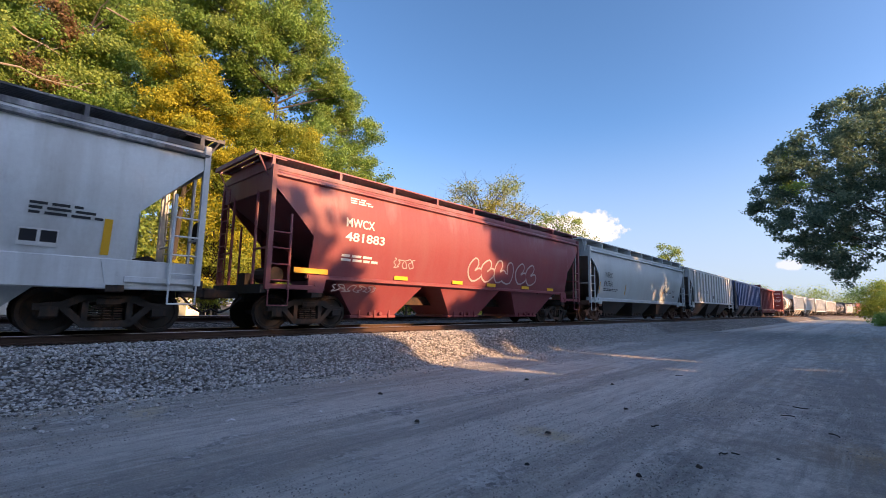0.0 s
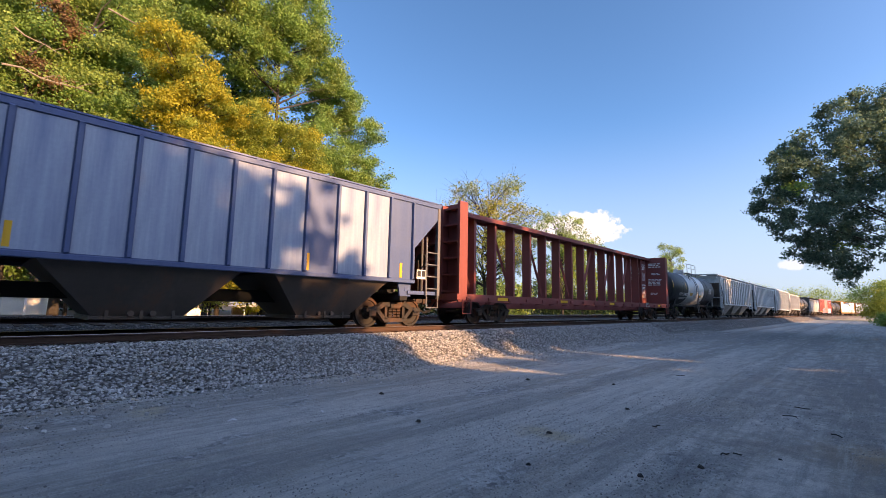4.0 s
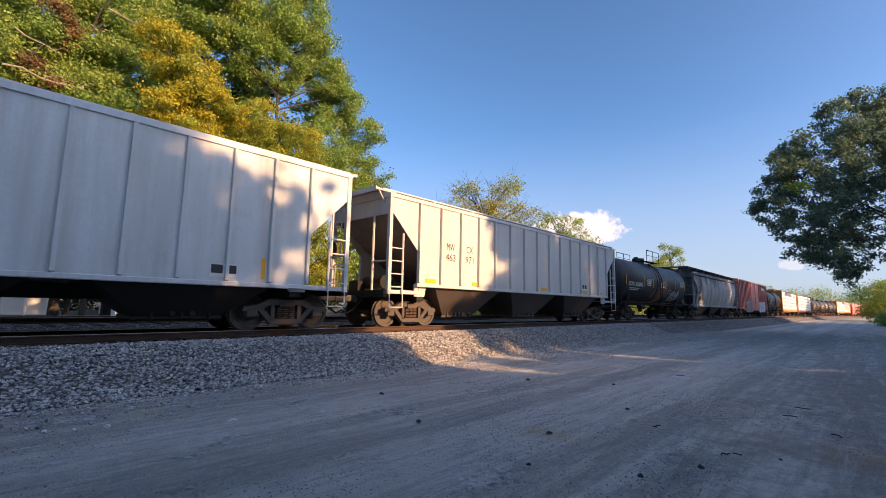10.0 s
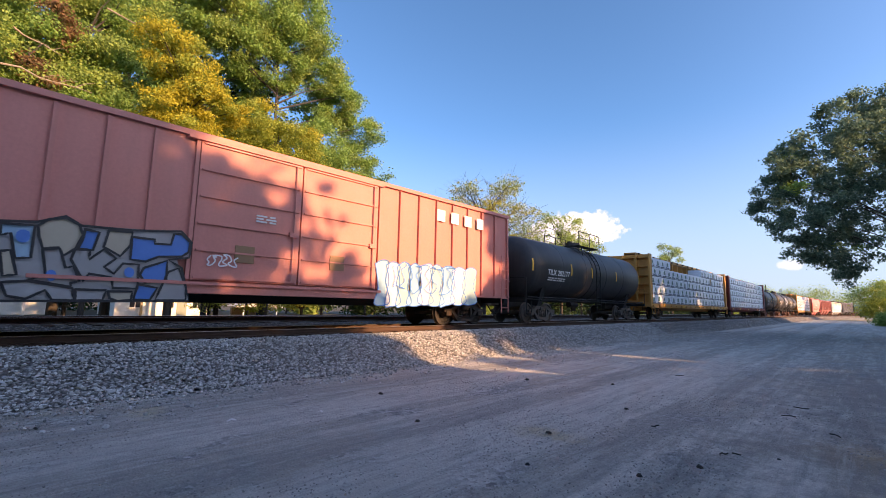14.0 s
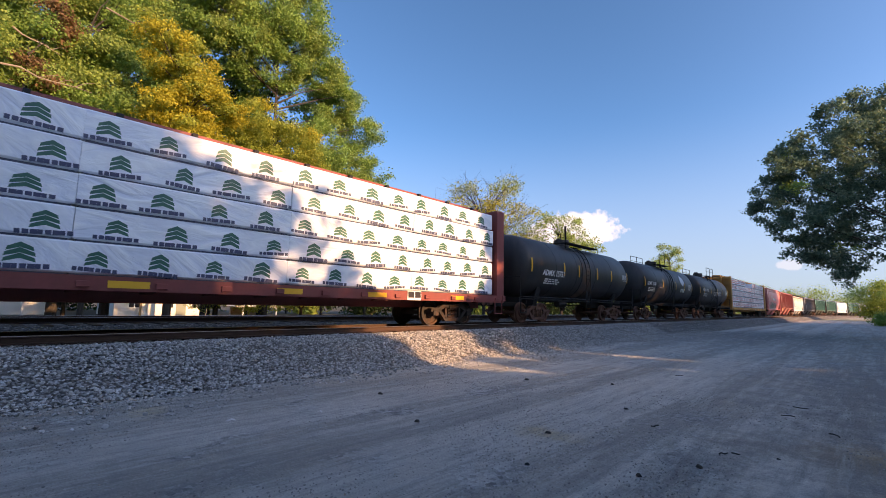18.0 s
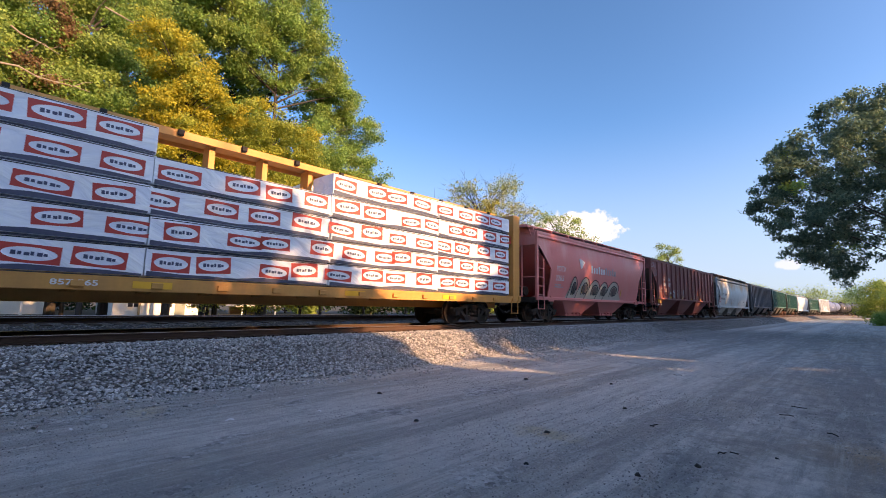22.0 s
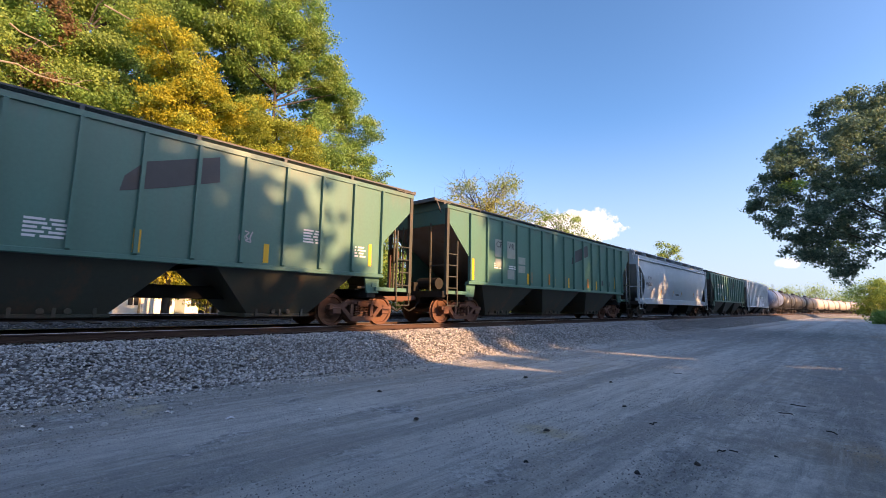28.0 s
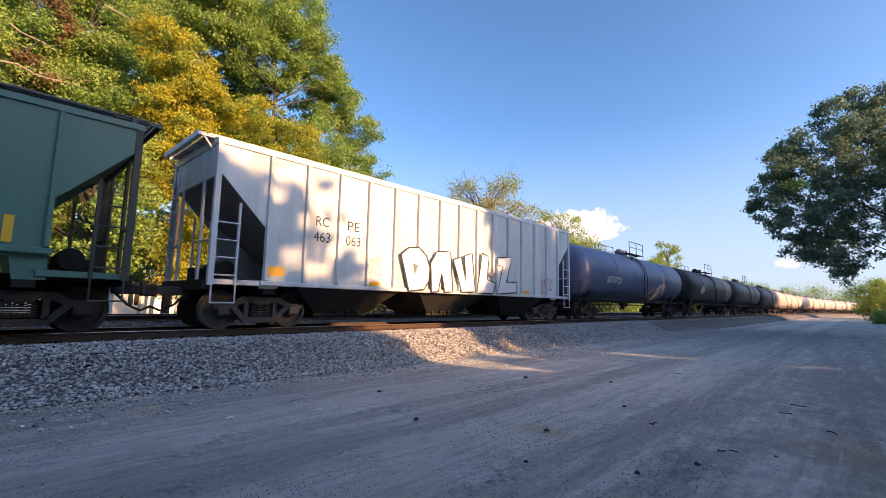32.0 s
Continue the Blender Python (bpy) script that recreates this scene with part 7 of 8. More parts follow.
def tank_print(car, radius, y, width, rows, deg, material=WHITE_MARK, size=0.06, seed=1):
    x, z = on_tank(radius, deg, 0.02)
    small_print(car, x, y, z, width, rows, material, size, seed, tank_turn(deg - 4))


def tank_plate(car, radius, y0, y1, h, deg, material, name="data_panel"):
    x, z = on_tank(radius, deg, 0.01)
    part(name, Build().box(0, 0.006, 0, y1 - y0, 0, h).mesh(name), material, car, at=Matrix.Translation((x, y0, z)) @ tank_turn(deg + 4))


def tank_table(car, radius, y0, y1, h, deg):
    """A stencilled table: thin white frame and rows of small print."""
    w, b = y1 - y0, Build()
    for p in ((0, w, 0, 0.018), (0, w, h - 0.018, h), (0, 0.018, 0, h), (w - 0.018, w, 0, h), (w * 0.55, w * 0.55 + 0.012, 0, h)):
        b.box(0, 0.003, *p)
    x, z = on_tank(radius, deg, 0.012)
    part("data_table", b.mesh("data_table"), WHITE_MARK, car, at=Matrix.Translation((x, y0, z)) @ tank_turn(deg + 4))
    rows = max(3, int(h / 0.075))
    small_print(car, x + 0.004, y0 + 0.04, z + h - 0.07, w - 0.08, rows, WHITE_MARK, 0.038, int(10 * y1) + 7, tank_turn(deg + 4))


c = tank_car("black tank car with a wide white band round its middle", 110.8, 125.1, BLACK, 1.38, (P_WHITE, -2.35, 2.45))
CARS.append(c)
tank_word(c, "SHPX 214805", 1.38, -4.6, -2.45, 0.26, -26, WHITE_MARK, 0.015)
tank_print(c, 1.38, -4.6, 1.9, 2, -33, size=0.06)
tank_strips(c, 1.38, (-6.3, -3.0, 0.9), -2, 22)
tank_plate(c, 1.39, -1.75, -1.0, 0.26, -24, YELLOW_MARK, "warning_panel")
tank_plate(c, 1.39, 1.0, 1.6, 0.2, -28, YELLOW_MARK, "warning_panel")
tank_table(c, 1.38, 4.2, 5.0, 0.45, -10)
# grey ribbed pair
c = hopper("light grey ribbed covered hopper car with orange reflectors", 125.95, 142.7, P_GREY, "ribbed", sill=1.42, eave=4.08, walk_up=0.28, bay_color=P_BAYTAN)
CARS.append(c)
for s, a, b, z in (("MW", -6.15, -5.8, 2.62), ("CX", -5.25, -4.95, 2.62), ("46", -6.15, -5.85, 2.28), ("24", -5.25, -4.95, 2.28), ("69", -4.4, -4.05, 2.28)):
    word(c, s, RIB_X, a, b, z, z + 0.25, BLACK_MARK)
strips(c, RIB_X, (-6.9,), 1.62, 1.84, 0.55)
strips(c, RIB_X, (-3.2, 0.4, 3.0, 6.8), 1.5, 1.62, 0.5)
small_print(c, RIB_X, -6.1, 1.85, 0.4, 3, BLACK_MARK, 0.035, 4)
small_print(c, RIB_X, -5.2, 1.85, 0.45, 4, BLACK_MARK, 0.035, 5)
c = hopper("light grey ribbed covered hopper car with orange reflectors", 144.3, 161.1, P_GREY, "ribbed", sill=1.42, eave=4.08, walk_up=0.28, bay_color=P_BAYTAN)
CARS.append(c)
for s, a, b, z in (("MW", -6.3, -5.85, 2.66), ("CX", -5.4, -5.05, 2.66), ("462", -6.3, -5.85, 2.28), ("465", -5.4, -4.95, 2.28)):
    word(c, s, RIB_X, a, b, z, z + 0.25, BLACK_MARK)
strips(c, RIB_X, (-7.0, 6.4), 1.62, 1.86, 0.6)
strips(c, RIB_X, (-3.0, 0.0, 2.6), 1.5, 1.62, 0.5)
data_panel(c, RIB_X, 5.2, 1.6, 0.45, 0.28)
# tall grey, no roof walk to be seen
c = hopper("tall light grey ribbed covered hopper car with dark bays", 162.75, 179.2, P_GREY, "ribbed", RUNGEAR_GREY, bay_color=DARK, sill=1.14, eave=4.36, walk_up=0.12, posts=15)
CARS.append(c)
for s, a, b, z in (("IT", -6.75, -6.4, 2.5), ("FX", -5.85, -5.45, 2.5), ("165", -6.8, -6.3, 2.05), ("719", -5.9, -5.4, 2.05)):
    word(c, s, RIB_X, a, b, z, z + 0.28, BLACK_MARK)
scribble(c, RIB_X, -4.0, -1.9, 1.35, 1.85, GREY_SPRAY, 21, 0.035, 7)
strips(c, RIB_X, (-7.0, -4.6, 1.0, 5.8), 1.25, 1.75, 0.09)
data_panel(c, RIB_X, 4.6, 1.25, 0.6, 0.3)
# tan grey
c = hopper("dusty tan-grey ribbed covered hopper car", 180.6, 197.5, P_TAN, "ribbed", RUNGEAR_GREY, sill=1.38, eave=4.14, walk_up=0.16, bay_color=P_BAYSHADE)
CARS.append(c)
for s, a, b, z in (("MW", -5.4, -5.0, 2.62), ("CX", -4.5, -4.15, 2.62), ("463", -5.45, -4.95, 2.25), ("971", -4.5, -4.05, 2.25)):
    word(c, s, RIB_X, a, b, z, z + 0.25, BLACK_MARK)
strips(c, RIB_X, (-6.6, -4.2, 0.6, 4.6, 6.3), 1.44, 1.58, 0.5)
data_panel(c, RIB_X, 4.3, 1.62, 0.5, 0.3)
# black tank
c = tank_car("black tank car with yellow reflector strips and white graffiti", 198.5, 212.6, BLACK, 1.47)
CARS.append(c)
tank_word(c, "SCFX 620008", 1.47, -5.7, -3.3, 0.27, -16, WHITE_MARK, 0.01)
tank_print(c, 1.47, -5.6, 2.0, 2, -22)
tank_strips(c, 1.47, (-6.1, -3.0, -1.3, 1.27, 3.59, 5.84))
tank_print(c, 1.47, -2.6, 0.9, 7, 5, size=0.04, seed=4)
tank_print(c, 1.47, 0.2, 0.8, 5, 2, size=0.05, seed=5)
mural(c, lambda z: math.sqrt(max(0.01, 1.47 ** 2 - (z - 2.59) ** 2)), [(WHITE_SPRAY, ((2.78, 2.01), (3.00, 2.12), (3.22, 1.81), (3.27, 1.39), (2.83, 1.36), (2.69, 1.58))), (WHITE_SPRAY, ((3.55, 1.97), (3.52, 1.82), (3.43, 1.72), (3.31, 1.71), (3.20, 1.79), (3.16, 1.93), (3.18, 2.08), (3.27, 2.18), (3.39, 2.20), (3.50, 2.12))), (WHITE_SPRAY, ((3.71, 1.57), (3.68, 1.46), (3.56, 1.38), (3.42, 1.37), (3.29, 1.43), (3.24, 1.54), (3.28, 1.65), (3.39, 1.73), (3.53, 1.75), (3.66, 1.69))), (WHITE_SPRAY, ((3.83, 2.21), (4.10, 1.90), (4.15, 1.72), (3.66, 1.68), (3.61, 1.85))), (WHITE_SPRAY, ((4.20, 1.51), (4.15, 1.40), (4.02, 1.33), (3.84, 1.32), (3.70, 1.37), (3.64, 1.47), (3.69, 1.58), (3.82, 1.66), (3.99, 1.67), (4.14, 1.62))), (WHITE_SPRAY, ((4.32, 2.32), (4.63, 1.95), (4.62, 1.54), (4.35, 1.33), (4.12, 1.51), (4.07, 1.96)))], BLACK_MARK, 0.045, label="white bubble graffiti on black tank", k=3)
x, z = on_tank(1.47, -28, 0.02)
scribble(c, x, 1.9, 2.6, z, z + 0.35, WHITE_SPRAY, 33, 0.03, 5, turn=tank_turn(-20))
tank_table(c, 1.47, 4.7, 5.6, 0.4, -4)
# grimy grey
c = hopper("grimy grey covered hopper car with rounded sides streaked by soot", 213.6, 230.7, P_DULL, "smooth", gear=RUNGEAR_GREY, bay_color=P_BAYSHADE, top_color=WALKDARK, sill=1.22, eave=4.02, walk_up=0.36, band=0.16)
CARS.append(c)
word(c, "GACX", SMOOTH_X, -7.25, -6.3, 2.56, 2.84, BLACK_MARK)
word(c, "54126", SMOOTH_X, -7.3, -6.35, 2.12, 2.38, BLACK_MARK)
strips(c, SMOOTH_X - 0.06, (-7.35, -0.7, 2.9, 7.35), 1.6, 2.15, 0.10)
small_print(c, SMOOTH_X, -6.9, 1.9, 0.7, 4, BLACK_MARK, 0.05, 8)
plate(c, 1.49, 4.6, 6.2, 3.55, 3.78, BLUE_SPRAY, "paint_patch", 0.004)
data_panel(c, SMOOTH_X - 0.06, 4.4, 1.75, 0.5, 0.25)
# box car
c = boxcar("salmon-red box car with double doors and painted graffiti", 232.4, 251.8, P_BOX, RUNGEAR)
CARS.append(c)
for s, a, b, z in (("GA", -8.1, -7.5, 2.05), ("CX", -6.95, -6.5, 2.05), ("11", -8.0, -7.6, 1.70), ("997", -7.0, -6.45, 1.70)):
    word(c, s, 1.428, a, b, z, z + 0.24, WHITE_MARK)
for k in range(4):
    plate(c, 1.505, 5.35 + 0.72 * k, 5.75 + 0.72 * k, 3.62, 4.02, WHITE_MARK, "owner_mark", 0.004)
strips(c, 1.50, (-8.3, -7.3), 1.08, 1.22, 0.9)
BEIGE_SPRAY = plain("beige_spray_paint", (0.56, 0.48, 0.37), 0.5, 3.0, 0.25)
MINT_SPRAY = plain("mint_spray_paint", (0.46, 0.60, 0.58), 0.5, 3.0, 0.2)
mural(c, lambda z: 1.512, [(GREY_SPRAY, ((-6.07, 1.92), (-5.21, 1.98), (-4.74, 2.03), (-4.37, 2.19), (-4.14, 2.05), (-3.35, 2.07), (-2.69, 2.14), (-2.48, 2.17), (-2.26, 1.95), (-2.28, 1.62), (-2.67, 1.54), (-2.41, 1.39), (-2.21, 0.69), (-5.07, 0.64), (-5.94, 0.67))),
    (PALEBLUE_SPRAY, ((-5.20, 1.94), (-4.77, 1.96), (-4.77, 1.39), (-4.97, 1.37), (-5.06, 1.79), (-5.18, 1.74))),
    (BEIGE_SPRAY, ((-4.73, 1.96), (-4.60, 2.10), (-4.37, 2.16), (-4.17, 2.06), (-4.10, 1.88), (-4.18, 1.62), (-4.34, 1.47), (-4.42, 1.61), (-4.63, 1.57), (-4.70, 1.77))),
    (GREY_SPRAY, ((-4.63, 1.55), (-4.40, 1.59), (-4.29, 1.25), (-4.18, 1.29), (-4.07, 1.02), (-4.20, 0.98), (-4.18, 0.91), (-4.78, 1.01), (-4.55, 1.11))),
    (BLUE_SPRAY, ((-4.08, 1.99), (-3.86, 1.96), (-3.93, 1.61), (-4.14, 1.62), (-4.09, 1.84))),
    (BEIGE_SPRAY, ((-3.72, 2.02), (-3.34, 2.03), (-3.35, 1.77), (-3.50, 1.54), (-3.77, 1.69))),
    (GREY_SPRAY, ((-4.19, 1.60), (-3.97, 1.61), (-3.97, 1.43), (-3.76, 1.65), (-3.56, 1.49), (-3.73, 1.31), (-3.57, 1.19), (-3.44, 1.40), (-3.18, 1.40), (-3.16, 0.92), (-3.56, 0.92), (-3.60, 1.12), (-3.95, 1.17), (-4.01, 1.02), (-4.23, 1.41))),
    (BLUE_SPRAY, ((-3.34, 1.94), (-2.94, 1.93), (-2.95, 1.85), (-2.65, 1.86), (-2.61, 2.09), (-2.47, 2.11), (-2.29, 1.95), (-2.30, 1.74), (-2.43, 1.63), (-2.85, 1.59), (-3.07, 1.47), (-3.33, 1.49))),
    (BLUE_SPRAY, ((-3.09, 1.34), (-2.69, 1.52), (-2.67, 1.11), (-3.05, 1.05), (-3.14, 1.20))),
    (BLUE_SPRAY, ((-3.16, 1.01), (-2.82, 0.95), (-2.93, 0.70), (-3.21, 0.71))),
    (GREY_SPRAY, ((-2.65, 1.29), (-2.46, 1.38), (-2.29, 0.97), (-2.28, 0.71), (-2.84, 0.70), (-2.76, 0.95))),
    (GREY_SPRAY, ((-5.10, 0.95), (-4.78, 0.99), (-4.16, 0.89), (-4.12, 0.67), (-4.42, 0.67), (-4.53, 0.84), (-4.77, 0.68), (-5.01, 0.73))),
    (GREY_SPRAY, ((-4.12, 0.87), (-3.66, 0.87), (-3.70, 0.68), (-4.09, 0.67))),
    (BEIGE_SPRAY, ((-3.63, 0.85), (-3.24, 0.86), (-3.25, 0.70), (-3.46, 0.67), (-3.59, 0.72))),
    (BEIGE_SPRAY, ((-5.16, 1.47), (-5.03, 1.50), (-4.92, 1.09), (-5.09, 1.06))),
    (GREY_SPRAY, ((-5.98, 1.81), (-5.66, 1.92), (-5.33, 1.91), (-5.25, 1.54), (-5.48, 1.42), (-5.47, 0.93), (-5.77, 0.77), (-5.93, 1.17))),
    (BLUE_SPRAY, ((-5.41, 1.36), (-5.22, 1.41), (-5.12, 0.79), (-5.39, 0.75))),
    (PALEBLUE_SPRAY, ((-5.87, 1.62), (-5.68, 1.73), (-5.62, 1.34), (-5.80, 1.18)))], PANEL_BLACK, 0.045, label="blue, grey and beige block graffiti rimmed in black")
mural(c, lambda z: 1.550, [(BLUE_SPRAY, ((-4.40, 1.11), (-4.40, 1.05), (-4.44, 1.01), (-4.49, 1.01), (-4.53, 1.05), (-4.55, 1.10), (-4.54, 1.16), (-4.50, 1.20), (-4.46, 1.20), (-4.42, 1.17))), (BLUE_SPRAY, ((-3.24, 1.24), (-3.25, 1.18), (-3.29, 1.14), (-3.34, 1.14), (-3.39, 1.17), (-3.41, 1.23), (-3.40, 1.29), (-3.36, 1.33), (-3.31, 1.33), (-3.26, 1.30))), (BLUE_SPRAY, ((-4.81, 1.77), (-4.82, 1.70), (-4.86, 1.65), (-4.93, 1.64), (-4.98, 1.68), (-5.00, 1.74), (-4.99, 1.81), (-4.95, 1.86), (-4.89, 1.87), (-4.83, 1.84)))], None)
mural(c, lambda z: 1.512, [(PALEBLUE_SPRAY, ((2.74, 1.91), (3.00, 2.04), (3.27, 1.97), (3.15, 1.43), (3.34, 0.80), (2.97, 0.68), (2.73, 0.75), (2.87, 1.20))),
    (WHITE_SPRAY, ((3.16, 1.90), (3.43, 2.02), (3.72, 1.88), (3.58, 1.36), (3.78, 0.78), (3.40, 0.66), (3.14, 0.69), (3.28, 1.41))),
    (MINT_SPRAY, ((3.59, 1.87), (3.88, 2.06), (4.18, 1.87), (4.04, 1.26), (4.24, 0.78), (3.84, 0.66), (3.57, 0.69), (3.72, 1.37))),
    (PALEBLUE_SPRAY, ((4.05, 1.85), (4.35, 2.05), (4.67, 1.83), (4.51, 1.43), (4.72, 0.80), (4.30, 0.67), (4.01, 0.78), (4.19, 1.26))),
    (WHITE_SPRAY, ((4.53, 1.91), (4.84, 2.06), (5.17, 2.00), (5.02, 1.24), (5.23, 0.84), (4.78, 0.71), (4.48, 0.86), (4.67, 1.32))),
    (MINT_SPRAY, ((5.03, 1.91), (5.36, 2.09), (5.71, 1.86), (5.54, 1.26), (5.76, 0.81), (5.29, 0.68), (4.98, 0.77), (5.18, 1.36))),
    (PALEBLUE_SPRAY, ((5.56, 1.95), (5.91, 2.08), (6.28, 1.97), (6.10, 1.28), (6.32, 0.85), (5.83, 0.71), (5.51, 0.71), (5.71, 1.49))),
    (WHITE_SPRAY, ((6.12, 1.91), (6.49, 2.09), (6.87, 1.94), (6.68, 1.41), (6.92, 0.87), (6.40, 0.72), (6.05, 0.91), (6.27, 1.45))),
    (MINT_SPRAY, ((6.71, 1.92), (7.10, 2.11), (7.50, 2.00), (7.29, 1.43), (7.54, 0.88), (6.99, 0.74), (6.63, 0.88), (6.86, 1.43)))], BLUE_SPRAY, 0.03, label="pale blue and white graffiti shapes", k=3)
scribble(c, 1.552, 3.3, 6.4, 1.1, 2.0, BLUE_SPRAY, 44, 0.025, 9)
scribble(c, 1.545, -1.95, -1.25, 1.5, 1.75, WHITE_SPRAY, 45, 0.03, 6)
small_print(c, 1.545, -0.9, 2.75, 0.5, 3, WHITE_MARK, 0.04, 12)
# black tank
c = tank_car("black tank car with yellow reflector strips", 252.95, 267.3, BLACK, 1.46, gear=RUNGEAR_GREY)
CARS.append(c)
tank_word(c, "TILX 202177", 1.46, -5.2, -3.1, 0.27, -14, WHITE_MARK, 0.02)
tank_print(c, 1.46, -5.2, 1.8, 2, -20)
tank_strips(c, 1.46, (-6.5, -2.9, -0.6, 2.6, 6.2), -10, 12)


# lumber loads
def lumber(car, u0, u1, missing, printed, seed):
    """Five layers of wrapped lumber on each side of the beam. missing: stacks with no top layer."""
    rng = random.Random(seed)
    H = (u1 - u0) / 2 - 0.62
    n, layers, z = 5, 5, 1.17
    ln = 2 * H / n
    dz = 0.648
    bundle = cached(f"wrapped_lumber|{ln:.2f}", lambda: Build().box(-0.54, 0.54, -ln / 2 + 0.004, ln / 2 - 0.004, 0.0, dz - 0.042, 0.035))
    if printed == "trees":
        def fir():
            b = Build()
            for i, w in enumerate((0.20, 0.195, 0.17)):
                z = 0.095 * i
                b.add([(0, -w, z - 0.035), (0, 0, z + 0.03), (0, w, z - 0.035), (0, w * 0.92, z + 0.035), (0, 0, z + 0.118), (0, -w * 0.92, z + 0.035)], [(0, 1, 4, 5), (1, 2, 3, 4)])
            return b
        mark = cached("printed_mark|fir", fir)
    else:
        def frame_mark():
            n, v = 24, []
            for i in range(n):
                a = 6.28319 * i / n
                c, d = math.cos(a), math.sin(a)
                k = 1 / max(abs(c), abs(d))
                v.append((0, 0.39 * c * k, 0.15 + 0.175 * d * k))
            v += [(0, 0.345 * math.cos(6.28319 * i / n), 0.15 + 0.125 * math.sin(6.28319 * i / n)) for i in range(n)]
            return Build().add(v, [(i, (i + 1) % n, (i + 1) % n + n, i + n) for i in range(n)])
        mark = cached("printed_mark|frame", frame_mark)
    def letters():
        b = Build()
        for i in range(8):
            b.box(0, 0.002, -0.375 + 0.095 * i, -0.305 + 0.095 * i + 0.012 * (i % 3), -0.145, -0.060)
        return b
    def emblem():
        b = Build()
        for i, w in enumerate((0.062, 0.05, 0.068, 0.044, 0.07, 0.052)):
            b.box(0, 0.002, -0.235 + 0.08 * i, -0.235 + 0.08 * i + w, 0.112 + 0.008 * (i % 2), 0.192 - 0.01 * (i % 3))
        return b
    bar = cached("printed_lettering|" + printed, letters if printed == "trees" else emblem)
    def ragged():
        """A dark printed band with a sagging upper edge."""
        b, k = Build(), 14
        for i in range(k):
            a, e = -ln / 2 + 0.03 + (ln - 0.06) * i / k, -ln / 2 + 0.03 + (ln - 0.06) * (i + 1) / k
            h0, h1 = (0.075 + 0.022 * math.sin(q * 2.3) + 0.012 * math.sin(q * 5.1) for q in (a, e))
            b.add([(0.004, a, 0.0), (0.004, e, 0.0), (0.004, e, h1), (0.004, a, h0)], [(0, 1, 2, 3)])
        return b
    # dark slab filling the gap below a bundle; its colour stands for shade
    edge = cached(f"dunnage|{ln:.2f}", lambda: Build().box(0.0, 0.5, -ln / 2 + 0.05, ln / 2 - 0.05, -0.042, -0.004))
    for s in (1, -1):
        for i in range(n):
            y = -H + ln * (i + 0.5)
            for k in range(layers):
                if k == 4 and i in missing:
                    continue
                jx, jy = rng.uniform(-0.02, 0.03), rng.uniform(-0.02, 0.02)
                o = part("wrapped_lumber", bundle, WRAP, car, at=pose(s * (0.80 + jx), y + jy, z + dz * k, 0, 0, rng.uniform(-0.3, 0.3)))
                part("dunnage", edge, WRAP_NAVY, o, at=pose(0, 0, 0, 0, 0, 0))
                if s > 0:
                    for q in range(4):
                        my, mz = -ln / 2 + ln * (q + 0.5) / 4 + rng.uniform(-0.05, 0.05) + 0.3 * (k % 2) - 0.15, rng.uniform(0.15, 0.19)
                        if printed != "trees":
                            my, mz = my + rng.uniform(-0.22, 0.22), mz + rng.uniform(-0.02, 0.05)
                        lean = Matrix.Rotation(radians(rng.uniform(-4, 4)), 4, "X") @ Matrix.Diagonal((1, rng.uniform(0.9, 1.15), rng.uniform(0.85, 1.1), 1))
                        part("printed_mark", mark, GREEN_MARK if printed == "trees" else RED_MARK, o, at=pose(0.5435, my, mz) @ lean)
                        part("printed_lettering", bar, NAVY_PRINT, o, at=pose(0.5435, my, mz) @ lean)
                    if printed != "trees":
                        part("wrap_stripe", cached(f"wrap_stripe|{ln:.2f}", lambda: ragged()), WRAP_NAVY, o, at=pose(0.541, 0, 0.015 * rng.random()))
                        part("wrap_stripe", cached(f"wrap_line|{ln:.2f}", lambda: Build().box(0, 0.003, -ln / 2 + 0.02, ln / 2 - 0.02, 0.0, 0.018)), PANEL_BLACK, o, at=pose(0.541, 0, dz - 0.075, rng.uniform(-0.5, 0.5)))


c = centerbeam("yellow centre-beam flat car stacked with white-wrapped lumber", 268.4, 291.3, P_YELLOW, chord=4.72)
CARS.append(c)
lumber(c, 268.4, 291.3, (1, 2), "trees", 61)
for y, z in ((6.32, 3.80), (6.56, 3.80), (5.30, 3.14), (5.56, 3.14)):
    plate(c, 1.352, y, y + 0.17, z, z + 0.58, LUMBER, "bare_lumber_end", 0.012)
strips(c, 1.47, (-8.6, -4.0, 0.8, 6.4, 9.8), 0.92, 1.06, 0.7)
data_panel(c, 1.47, 8.2, 0.86, 0.6, 0.3)
c = centerbeam("brown-red centre-beam flat car stacked with white-wrapped lumber", 292.8, 315.65, P_BEAMRED, chord=4.72)
CARS.append(c)
lumber(c, 292.8, 315.65, (), "trees", 62)
strips(c, 1.47, (-9.8, -6.0, -1.2, 2.2, 5.0, 8.6), 0.92, 1.06, 0.7)
data_panel(c, 1.47, 6.2, 0.86, 0.6, 0.3)
plate(c, 1.445, -11.2, -11.08, 1.3, 2.2, YELLOW_MARK)
# three black tanks
c = tank_car("black tank car with wide-set lettering and yellow reflectors", 316.75, 329.5, BLACK, 1.47, gear=RUNGEAR_RUST, rails=False)
CARS.append(c)
tank_word(c, "ADMX 15751", 1.47, -4.4, -2.4, 0.28, -16, WHITE_MARK, 0.03)
tank_print(c, 1.47, -4.3, 1.4, 3, -23)
tank_strips(c, 1.47, (-5.35, -2.40, -0.85, 1.30, 3.17, 5.45), -12, 12)
